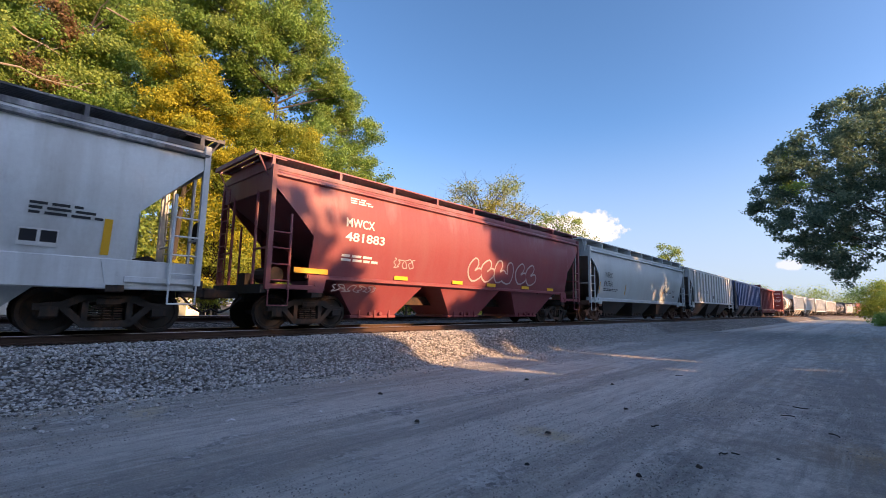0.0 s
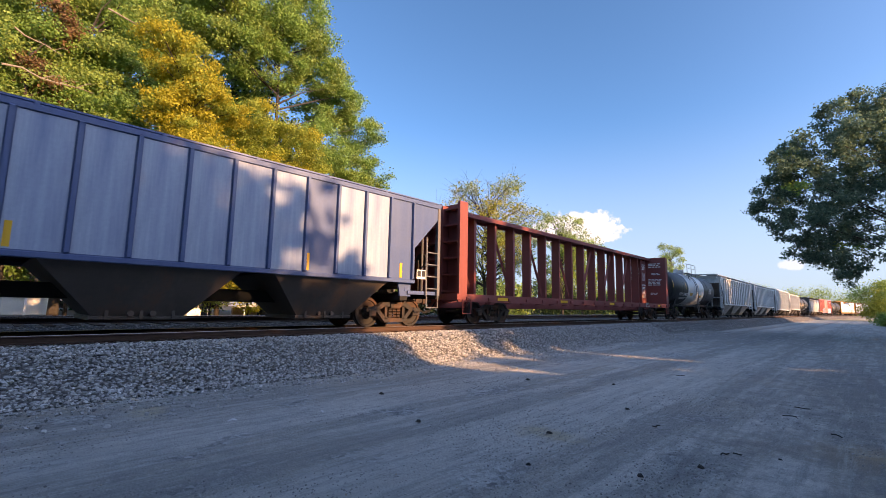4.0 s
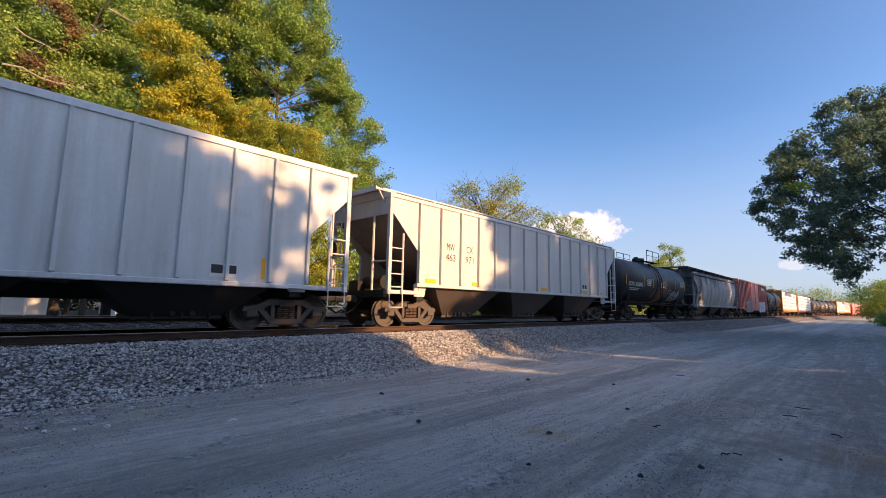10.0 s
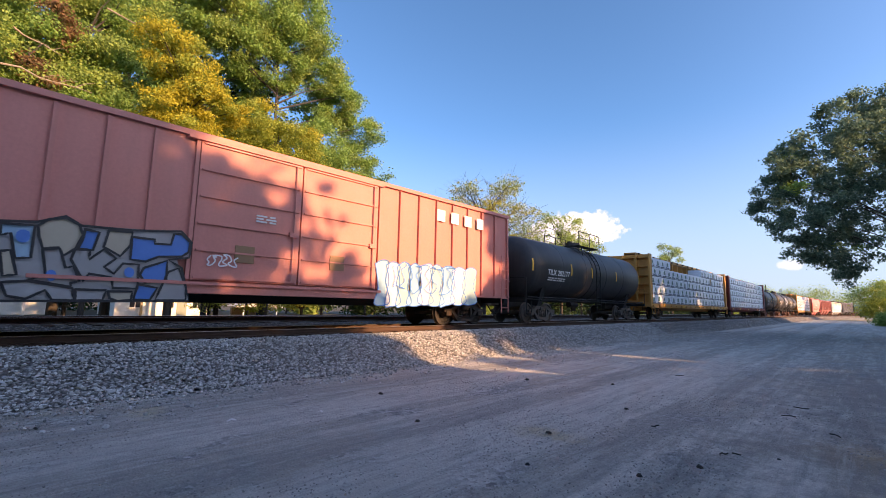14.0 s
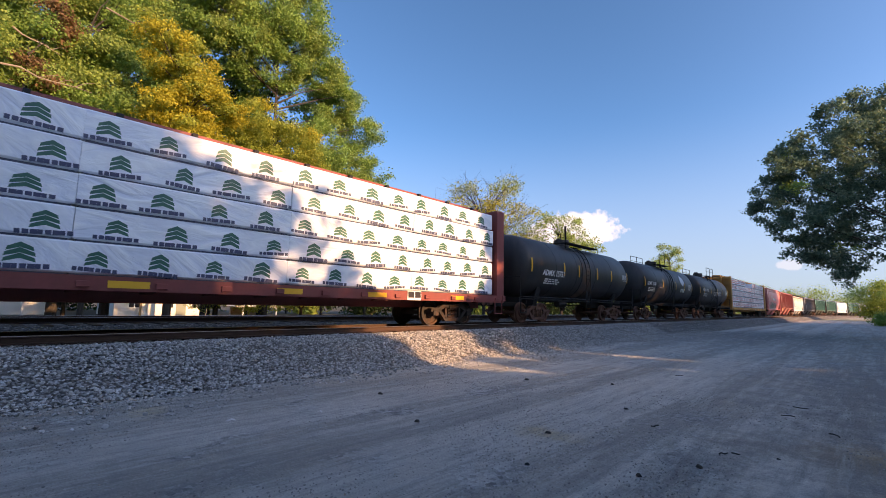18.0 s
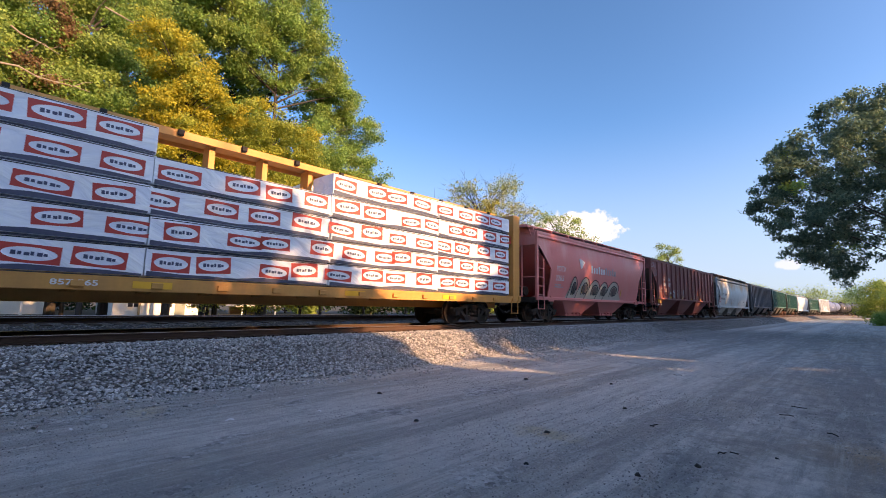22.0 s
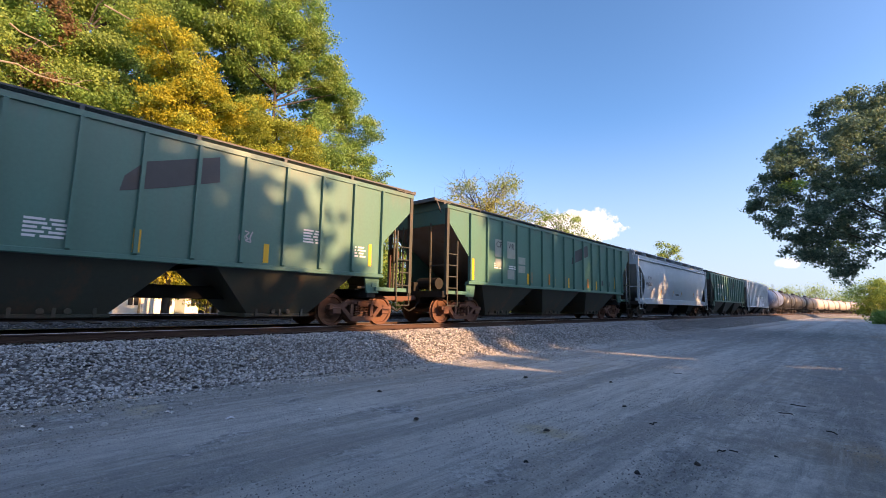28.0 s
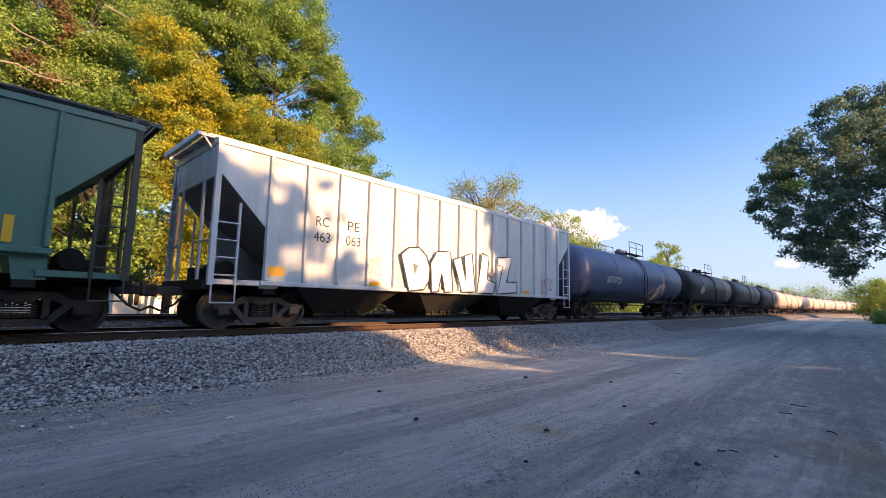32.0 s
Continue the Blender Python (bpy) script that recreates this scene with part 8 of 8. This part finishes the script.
tank_table(c, 1.47, 4.7, 5.4, 0.35, -8)
c = tank_car("black tank car with a white diamond on its side", 330.8, 343.9, BLACK, 1.47, gear=RUNGEAR_RUST)
CARS.append(c)
tank_word(c, "ADMX 15108", 1.47, -5.2, -3.45, 0.26, -8, WHITE_MARK, 0.03)
tank_print(c, 1.47, -5.1, 1.3, 3, -16)
tank_strips(c, 1.47, (-5.6, -1.93, 1.12, 3.4, 5.5), -12, 12)


def diamond():
    """A white leaf-like diamond that follows the tank's side."""
    b, rows = Build(), ((0.0, 0.05, 0.06), (0.18, -0.34, 0.30), (0.34, -0.52, 0.50), (0.50, -0.50, 0.50), (0.66, -0.40, 0.36), (0.80, -0.16, 0.14), (0.86, -0.04, 0.04))
    for k, (up, a, c) in enumerate(rows):
        z = 0.02 + up
        x = math.sqrt(1.482 ** 2 - z * z)
        b.v += [(x, a, 2.59 + z), (x, c, 2.59 + z)]
        if k:
            b.f.append((2 * k - 2, 2 * k - 1, 2 * k + 1, 2 * k))
    return b


part("white_diamond", diamond().mesh("white_diamond"), WHITE_SPRAY, c, "white diamond mark on black tank", at=pose(0, 2.85, 0))
for k in range(3):
    tank_plate(c, 1.47, 2.3 + 0.36 * k, 2.58 + 0.36 * k, 0.28, -18, WHITE_MARK, "owner_mark")
tank_table(c, 1.47, 4.4, 5.1, 0.45, -10)
x, z = on_tank(1.47, -12, 0.02)
scribble(c, x, -3.0, -2.1, z, z + 0.3, FADED_SPRAY, 64, 0.03, 6, turn=tank_turn(-8))
c = tank_car("black tank car with white sprayed tags", 344.8, 357.2, BLACK, 1.47, gear=RUNGEAR_RUST)
CARS.append(c)
tank_word(c, "ADMX 16932", 1.47, -4.6, -2.5, 0.28, -4, WHITE_MARK, 0.03)
tank_print(c, 1.47, -4.5, 1.3, 3, -14)
tank_strips(c, 1.47, (-5.5, -4.1, -1.63, 0.94, 2.82, 5.4), -12, 12)
x, z = on_tank(1.47, -16, 0.025)
scribble(c, x, -0.65, 0.75, z, z + 0.36, WHITE_SPRAY, 65, 0.045, 9, turn=tank_turn(-8))
scribble(c, x, 0.95, 2.15, z + 0.02, z + 0.38, WHITE_SPRAY, 66, 0.045, 8, turn=tank_turn(-8))
tank_table(c, 1.47, 4.3, 5.2, 0.42, -10)
# printed-wrap lumber
c = centerbeam("yellow centre-beam flat car stacked with printed-wrap lumber", 358.3, 381.1, P_YELLOW, chord=4.72)
CARS.append(c)
lumber(c, 358.3, 381.1, (2,), "frames", 67)
strips(c, 1.47, (-9.8, -2.0, 3.0, 7.0), 0.92, 1.06, 0.7)
word(c, "TTZX", 1.47, -5.0, -4.5, 0.94, 1.05, WHITE_MARK, fat=0.02)
word(c, "857 565", 1.47, -3.6, -2.9, 0.94, 1.05, WHITE_MARK, fat=0.02)
# bright red
c = hopper("short bright faded-red hopper car with looping graffiti", 382.3, 395.9, P_PINK, "smooth", bays=2, sill=1.16, angular=True, eave=4.15, walk_up=0.2, band=0.12)
CARS.append(c)
word(c, "POTX", SMOOTH_X, -5.05, -4.15, 2.42, 2.68, WHITE_MARK)
word(c, "2265", SMOOTH_X, -5.1, -4.3, 1.98, 2.24, WHITE_MARK)
small_print(c, SMOOTH_X, -5.1, 1.75, 0.9, 2, FADED_SPRAY, 0.06, 9)
for k in range(5):
    part("owner_mark", Build().add([(0, 0, 0), (0, 0.10, 0.0), (0, -0.05 + 0.14 * k, 0.52 - 0.03 * k), (0, -0.17 + 0.14 * k, 0.50 - 0.03 * k)], [(0, 1, 2, 3)]).mesh("owner_mark"), WHITE_MARK, c, at=pose(SMOOTH_X - 0.005, -2.6, 2.7))
for k in range(11):
    plate(c, SMOOTH_X - 0.01, -1.4 + 0.30 * k, -1.22 + 0.30 * k, 2.55, 2.85 if k % 3 else 2.95, WHITE_MARK if k < 6 else FADED_SPRAY, "owner_mark", 0.004)
CREAM_SPRAY = plain("cream_spray_paint", (0.60, 0.54, 0.44), 0.5, 3.0, 0.25)
waves(c, lambda z: side_x(z, 1.16, 4.15) + 0.004, ((-3.55, -2.93, 1.14, 2.21), (-2.57, -1.55, 1.17, 2.25), (-1.49, -0.31, 1.18, 2.16), (-0.26, 0.80, 1.18, 2.11), (0.84, 2.30, 1.17, 2.20)), CREAM_SPRAY, plain("brown_spray_paint", (0.20, 0.13, 0.11), 0.5, 3.0, 0.3), PANEL_BLACK)
strips(c, SMOOTH_X - 0.02, (-2.3, 0.4, 2.8), 1.45, 1.85, 0.08)
# mineral brown
CREAM_TAG = plain("thin_cream_spray_paint", (0.62, 0.40, 0.28), 0.6, 3.0, 0.3)
c = hopper("mineral-brown ribbed hopper car with chalky tags", 397.0, 414.6, P_BROWN, "ribbed", sill=1.52, eave=4.16, walk_up=0.14, frame_color=P_BROWN, top_color=WALKDARK)
CARS.append(c)
for s, a, b, z in (("AT", -5.85, -5.45, 2.78), ("W", -4.85, -4.5, 2.78), ("366", -5.75, -5.15, 2.40), ("587", -4.9, -4.3, 2.40)):
    word(c, s, RIB_X, a, b, z, z + 0.28, WHITE_MARK, fat=0.02)
for k, (y, z, w) in enumerate(((-3.77, 1.90, 0.30), (-2.98, 1.95, 0.28), (-2.08, 1.99, 0.26), (-1.17, 2.01, 0.27))):
    zigzag(c, RIB_X + 0.004, y, z, w, 0.30, WHITE_SPRAY, 75 + k, 13, 0.032)
for k, y in enumerate((1.75, 2.7, 3.6, 4.5)):
    scribble(c, RIB_X, y, y + 0.55, 1.62, 2.15, CREAM_TAG, 84 + k, 0.035, 3)
scribble(c, RIB_X, -7.6, -5.5, 1.95, 2.25, FADED_SPRAY, 81, 0.03, 9)
scribble(c, RIB_X, -8.6, -7.8, 3.62, 3.95, FADED_SPRAY, 82, 0.035, 6)
scribble(c, RIB_X, -8.15, -7.25, 3.05, 3.5, FADED_SPRAY, 87, 0.035, 6)
scribble(c, RIB_X, 7.6, 8.3, 3.2, 3.9, FADED_SPRAY, 83, 0.04, 4)
strips(c, RIB_X, (-7.3, -4.6, -1.8, 1.2, 3.6), 1.55, 1.68, 0.5)
small_print(c, RIB_X, -5.5, 1.98, 0.45, 2, WHITE_MARK, 0.06, 10)
small_print(c, RIB_X, -4.7, 1.98, 0.4, 2, WHITE_MARK, 0.06, 12)
plate(c, 1.545, -7.45, -6.75, 1.18, 1.42, YELLOW_MARK)
for y in (-7.4, -6.85):
    plate(c, 1.545, y, y + 0.2, 1.02, 1.12, WHITE_MARK, "number_patch")
plate(c, RIB_X, -2.05, -1.85, 2.85, 3.10, FADED_SPRAY, "inspection_mark")
# pale, stained
c = hopper("pale hopper car with rounded sides and orange rust stains", 416.0, 432.6, P_PALE, "smooth", RUNGEAR_RUST, sill=1.2, eave=4.05, walk_up=0.34, band=0.16, top_color=WALKDARK, bay_color=P_BAYTAN, frame_color=P_BLUEGREY)
CARS.append(c)
word(c, "ATW", SMOOTH_X, -6.4, -5.7, 2.30, 2.56, BLACK_MARK)
word(c, "316459", SMOOTH_X, -5.3, -4.15, 2.28, 2.52, BLACK_MARK)
small_print(c, SMOOTH_X, -6.4, 2.0, 2.0, 3, BLACK_MARK, 0.04, 11)
scribble(c, SMOOTH_X - 0.03, -3.7, -0.5, 1.5, 2.0, GREY_SPRAY, 91, 0.05, 14)
scribble(c, SMOOTH_X - 0.03, -7.2, -6.5, 1.5, 2.2, RED_MARK, 92, 0.05, 4)
strips(c, SMOOTH_X - 0.04, (-1.2, 2.6, -4.2, 6.4), 1.4, 1.8, 0.10)
data_panel(c, SMOOTH_X - 0.06, 4.9, 1.65, 0.5, 0.2)
# sooty grey
c = hopper("sooty dark grey ribbed hopper car with rust stains", 434.4, 451.7, P_DARKGREY, "ribbed", sill=1.34, eave=4.14, walk_up=0.16, bay_color=BLACK)
CARS.append(c)
for a in (-6.3, -5.5):
    for z in (1.75, 2.15):
        plate(c, RIB_X, a, a + 0.42, z, z + 0.34, WHITE_MARK, "number_patch", 0.004)
strips(c, RIB_X, (-6.0, -3.2, 4.2), 1.42, 1.54, 0.5)


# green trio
# bay and end-frame green with rust, darkened to carry the under-car shade
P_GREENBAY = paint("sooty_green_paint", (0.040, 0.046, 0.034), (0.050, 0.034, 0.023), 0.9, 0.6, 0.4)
PALE_PATCH = plain("faded_white_patch", (0.34, 0.38, 0.33), 0.6, 6.0, 0.3)
def green_hopper(label, u0, u1, gear, plates, patch, sill=1.52, marks=(-3.5, -0.6, 2.2, 4.3, 6.75)):
    c = hopper(label, u0, u1, P_GREEN, "ribbed", gear, sill=sill, eave=4.17, walk_up=0.20, bay_color=P_GREENBAY, top_color=WALKDARK, frame_color=P_GREENBAY)
    CARS.append(c)
    for y, z, w, text, h in plates:
        p = plate(c, RIB_X, y, y + w, z, z + h, WHITE_MARK if h == 0.4 else PALE_PATCH, "white_patch", 0.004)
        if text:
            word(p, text, 0.007, 0.08, w - 0.10, h - 0.32, h - 0.08, BLACK_MARK)
    # a slanting band of dark paint over an old emblem
    mural(c, lambda z: 1.566, [(PATCH, [(patch + y, z) for y, z in ((0.0, 2.78), (0.06, 3.10), (0.38, 3.46), (1.80, 3.92), (1.84, 3.34), (0.80, 3.00))])], None, name="paint_patch")
    strips(c, RIB_X, (-6.9,), 1.6, 2.4, 0.12)
    strips(c, RIB_X, marks, 1.60, 2.06, 0.13)
    small_print(c, RIB_X, -5.6, 2.3, 0.6, 3, WHITE_MARK, 0.05, int(u0))
    small_print(c, RIB_X, -4.6, 2.25, 0.6, 3, WHITE_MARK, 0.05, int(u0) + 1)
    return c


c = green_hopper("dark green ribbed hopper car with white lettered patches", 453.1, 470.1, RUNGEAR_RUST, ((-5.62, 2.80, 0.66, "RC", 0.4), (-4.78, 2.80, 0.62, "PE", 0.4)), 0.68, marks=(-3.5, 1.05, 3.70))
strips(c, RIB_X, (6.82,), 1.75, 2.40, 0.11)
scribble(c, RIB_X, 3.02, 3.34, 2.06, 2.30, FADED_SPRAY, 111, 0.03, 4)
small_print(c, RIB_X, -0.62, 2.03, 0.64, 5, WHITE_MARK, 0.045, 460)
small_print(c, RIB_X, 4.66, 2.52, 0.58, 5, WHITE_MARK, 0.045, 461)
small_print(c, RIB_X, 6.20, 2.24, 0.46, 4, WHITE_MARK, 0.05, 462)
c = green_hopper("dark green ribbed hopper car with painted-over white patches", 471.7, 488.5, RUNGEAR_RUST, ((-5.55, 2.60, 0.58, "CF", 0.7), (-4.72, 2.60, 0.58, "WR", 0.7), (-5.52, 2.20, 0.5, "", 0.32), (-4.70, 1.75, 0.5, "", 0.38), (-3.9, 2.42, 0.52, "", 0.3), (-3.9, 2.06, 0.52, "", 0.3)), 0.84, marks=(-3.17, -0.89, 0.50, 3.62))
strips(c, RIB_X, (6.08,), 1.75, 2.45, 0.11)
for y in (-2.95, -1.43, 0.11, 2.55):
    plate(c, RIB_X, y, y + 0.12, 1.66, 2.14, ORANGE_STRIP)
for y in (4.15, 5.0):
    plate(c, RIB_X, y, y + 0.36, 1.86, 2.14, PATCH, "paint_patch", 0.004)
# blue-grey
c = hopper("blue-grey covered hopper car with rounded sides", 490.0, 507.3, P_BLUEGREY, "smooth", sill=1.30, eave=4.12, walk_up=0.32, band=0.34, top_color=P_BLUEGREY, bay_color=DARK, bay_half=1.0, bay_pitch=5.0)
CARS.append(c)
word(c, "ATW", SMOOTH_X, -6.95, -6.25, 2.6, 2.86, BLACK_MARK)
word(c, "496382", SMOOTH_X, -7.3, -6.1, 2.18, 2.42, BLACK_MARK)
strips(c, SMOOTH_X - 0.03, (-4.0, -1.2, 0.9, 4.4), 1.6, 2.0, 0.09)
small_print(c, SMOOTH_X - 0.03, -0.6, 1.75, 1.0, 2, BLACK_MARK, 0.04, 14)
c = green_hopper("dark green ribbed hopper car with three white patches", 508.9, 526.0, RUNGEAR, ((-5.65, 2.80, 0.66, "RC", 0.4), (-4.75, 2.80, 0.62, "PE", 0.4), (-3.9, 2.80, 0.52, "", 0.4)), 0.70)
scribble(c, RIB_X, -0.3, 0.4, 1.65, 1.9, FADED_SPRAY, 113, 0.05, 4)
scribble(c, RIB_X, -2.7, -2.2, 1.75, 2.05, PALEBLUE_SPRAY, 114, 0.05, 4)
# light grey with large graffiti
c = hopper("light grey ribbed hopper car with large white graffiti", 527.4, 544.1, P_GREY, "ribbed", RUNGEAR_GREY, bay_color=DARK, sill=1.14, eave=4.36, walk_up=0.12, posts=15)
CARS.append(c)
for s, a, b, z in (("RC", -5.75, -5.35, 2.70), ("PE", -4.85, -4.45, 2.70), ("463", -5.8, -5.3, 2.28), ("063", -4.9, -4.4, 2.28)):
    word(c, s, RIB_X, a, b, z, z + 0.27, BLACK_MARK)
mural(c, lambda z: 1.660, [(WHITE_SPRAY, ((-2.81, 2.21), (-2.49, 2.45), (-2.04, 2.50), (-1.69, 2.25), (-1.52, 1.86), (-1.56, 1.42), (-1.80, 1.14), (-2.44, 1.08))),
    (WHITE_SPRAY, ((-1.43, 1.07), (-1.49, 2.05), (-1.20, 2.45), (-0.52, 2.50), (-0.38, 1.11), (-0.80, 1.10), (-0.95, 1.75), (-1.10, 1.10))),
    (WHITE_SPRAY, ((-0.38, 2.25), (0.05, 2.38), (0.32, 1.48), (0.22, 2.43), (0.65, 2.57), (0.86, 1.15), (0.10, 1.12))),
    (WHITE_SPRAY, ((1.26, 2.63), (1.67, 2.52), (1.56, 1.65), (2.10, 1.53), (1.93, 1.12), (0.95, 1.12))),
    (WHITE_SPRAY, ((2.24, 2.54), (3.23, 2.66), (2.80, 1.60), (3.56, 1.64), (3.53, 1.21), (2.21, 1.12), (2.60, 2.23), (2.27, 2.23)))], PANEL_BLACK, 0.05, label="large white graffiti shapes rimmed in black")
mural(c, lambda z: 1.680, [(GREY_PRINT, ((-2.29, 1.96), (-2.08, 1.91), (-2.20, 1.60))), (GREY_PRINT, ((1.70, 1.95), (2.05, 1.92), (2.02, 1.75), (1.66, 1.84)))], None)
scribble(c, RIB_X, -4.1, -3.4, 1.55, 2.1, GREY_SPRAY, 121, 0.04, 4)
strips(c, RIB_X, (-6.8,), 1.30, 1.52, 0.5)
strips(c, RIB_X, (-3.8, -0.9, 1.5, 4.4), 1.18, 1.30, 0.5)
scribble(c, RIB_X, 5.6, 6.6, 1.3, 1.9, RED_MARK, 122, 0.04, 4)
# tanks to the end
c = tank_car("dusty blue tank car with a pale grimy ring", 545.3, 564.0, P_TANKBLUE, 1.55)
CARS.append(c)
x, z = on_tank(1.55, -20, 0.02)
scribble(c, x, -6.0, -3.8, z, z + 0.35, WHITE_SPRAY, 131, 0.06, 6, turn=tank_turn(-14))
u = 565.2
for i in range(12):
    c = tank_car("black tank car with a dark frame" if i < 3 else "rusty tan tank car in the sun", u, u + 17.6, BLACK if i < 3 else P_RUSTTANK, 1.55)
    CARS.append(c)
    if i == 0:
        scribble(c, x, -5.0, -3.8, z, z + 0.6, WHITE_SPRAY, 132, 0.12, 4, turn=tank_turn(-14))
    u += 18.8


# ---- houses beyond the wood ----
WALL = paint("white_clapboard", (0.82, 0.79, 0.72), (0.45, 0.40, 0.33), 0.3, 0.6)
ROOF = plain("dark_shingle_roof", (0.10, 0.085, 0.075), 0.9, 8.0, 0.35)
GLASS = plain("dark_window_glass", (0.03, 0.035, 0.045), 0.12, 4.0, 0.2)
SHUTTER = plain("grey_green_door_paint", (0.24, 0.28, 0.24), 0.6, 8.0, 0.2)
TIN = plain("pale_tin_roof", (0.62, 0.58, 0.48), 0.5, 6.0, 0.15)
z0 = -0.02
h = thing("house", "low white clapboard house with a dark shingle roof beyond the trees", "house")
h.location = (-55, 13.35, z0 - 0.2)
part("wall", Build().box(-4, 4, -4.1, 4.1, 0, 2.45).mesh("wall"), WALL, h)
part("roof", Build().prism_y([(-4.4, 2.4), (4.4, 2.4), (4.4, 2.52), (0, 3.7), (-4.4, 2.52)], -4.5, 4.5).mesh("roof"), ROOF, h)
for y in (-2.5, 0.35, 3.0):
    w = part("window", Build().box(4.0, 4.06, y - 0.5, y + 0.5, 1.0, 2.2, 0.01).mesh("window"), WHITE_MARK, h)
    for q in (-0.24, 0.24):
        part("pane", Build().box(4.061, 4.07, y + q - 0.2, y + q + 0.2, 1.06, 2.14).mesh("pane"), GLASS, w)
d = part("door", Build().box(4.0, 4.07, 1.1, 2.0, 0.05, 2.1, 0.01).mesh("door"), SHUTTER, h)
part("door_handle", Build().tube((4.08, 1.2, 1.0), (4.12, 1.2, 1.0), 0.03).mesh("door_handle"), STEEL, d)
part("downpipe", Build().tube((4.1, -2.0, 0), (4.1, -2.0, 2.8), 0.10, 8).mesh("downpipe"), LUMBER, h)
h = thing("house", "white house with a gabled porch on slim posts", "house")
h.location = (-58, 2.6, z0 - 0.2)
part("wall", Build().box(-4, 2.2, -3.4, 2.6, 0, 3.0).mesh("wall"), WALL, h)
part("roof", Build().prism_x([(-3.8, 2.9), (3.0, 2.9), (3.0, 3.05), (-0.4, 5.2), (-3.8, 3.05)], -4.2, 2.6).mesh("roof"), ROOF, h)
part("porch_roof", Build().prism_x([(-1.2, 2.7), (2.4, 2.7), (2.4, 2.85), (0.6, 4.4), (-1.2, 2.85)], 2.2, 4.6).mesh("porch_roof"), ROOF, h)
for y in (-1.0, 0.6, 2.2):
    part("porch_post", Build().box(4.2, 4.38, y - 0.09, y + 0.09, 0, 2.7, 0.02).mesh("porch_post"), WHITE_MARK, h)
w = part("window", Build().box(2.2, 2.26, -2.8, -1.7, 1.0, 2.3, 0.01).mesh("window"), WHITE_MARK, h)
part("pane", Build().box(2.261, 2.27, -2.7, -1.8, 1.08, 2.22).mesh("pane"), GLASS, w)
h = thing("carport", "low open carport with a pale tin roof", "shed")
h.location = (-54, 23.7, z0)
part("roof", Build().prism_x([(-2.9, 0.95), (2.9, 0.95), (2.9, 1.05), (0.0, 1.7), (-2.9, 1.05)], -2.0, 2.0).mesh("roof"), TIN, h)
for sx in (-1.8, 1.8):
    for sy in (-2.0, 2.0):
        part("post", Build().box(sx - 0.07, sx + 0.07, sy - 0.07, sy + 0.07, 0, 1.0, 0.01).mesh("post"), WHITE_MARK, h)
part("back_wall", Build().box(-1.9, -1.8, -2.0, 2.0, 0, 0.97).mesh("back_wall"), LUMBER, h)


# ---- movement ----
RUN = ((0.0, 0.0), (6.0, 97.24), (12.0, 194.55), (13.0, 210.70), (18.0, 290.95), (22.0, 355.20), (25.0, 402.98), (32.0, 513.92))
TRAIN_ZERO = -9.95


def run_at(t):
    return float(np.interp(t, [a for a, _ in RUN], [d for _, d in RUN]))


def motions():
    """The train rolls by; the wheelsets turn while their car passes."""
    for car in CARS:
        rows = []
        for k in range(33):
            x, y, a = rail_at(car["u"] - run_at(k) + TRAIN_ZERO)
            rows.append((float(k), pose(x, y, RAIL_Z, 0, 0, a)))
        walk(car, rows)
    for car, w, wy in SPINNING:
        start = [k / 30 for k in range(961) if car["u"] - run_at(k / 30) + TRAIN_ZERO < 42]
        times = [t for t in start if car["u"] - run_at(t) + TRAIN_ZERO > -12]
        if not times:
            walk(w, [(0.0, pose(0, wy, 0.457)), (32.0, pose(0, wy, 0.457))])
            continue
        d0 = run_at(times[0])
        turn = lambda t: math.degrees((run_at(t) - d0) / 0.457)
        rows = [(t, pose(0, wy, 0.457, turn(t))) for t in times]
        if times[0] > 0.05:
            rows = [(0.0, pose(0, wy, 0.457)), *rows]
        if times[-1] < 31.95:
            rows.append((32.0, rows[-1][1]))
        walk(w, rows)


motions()
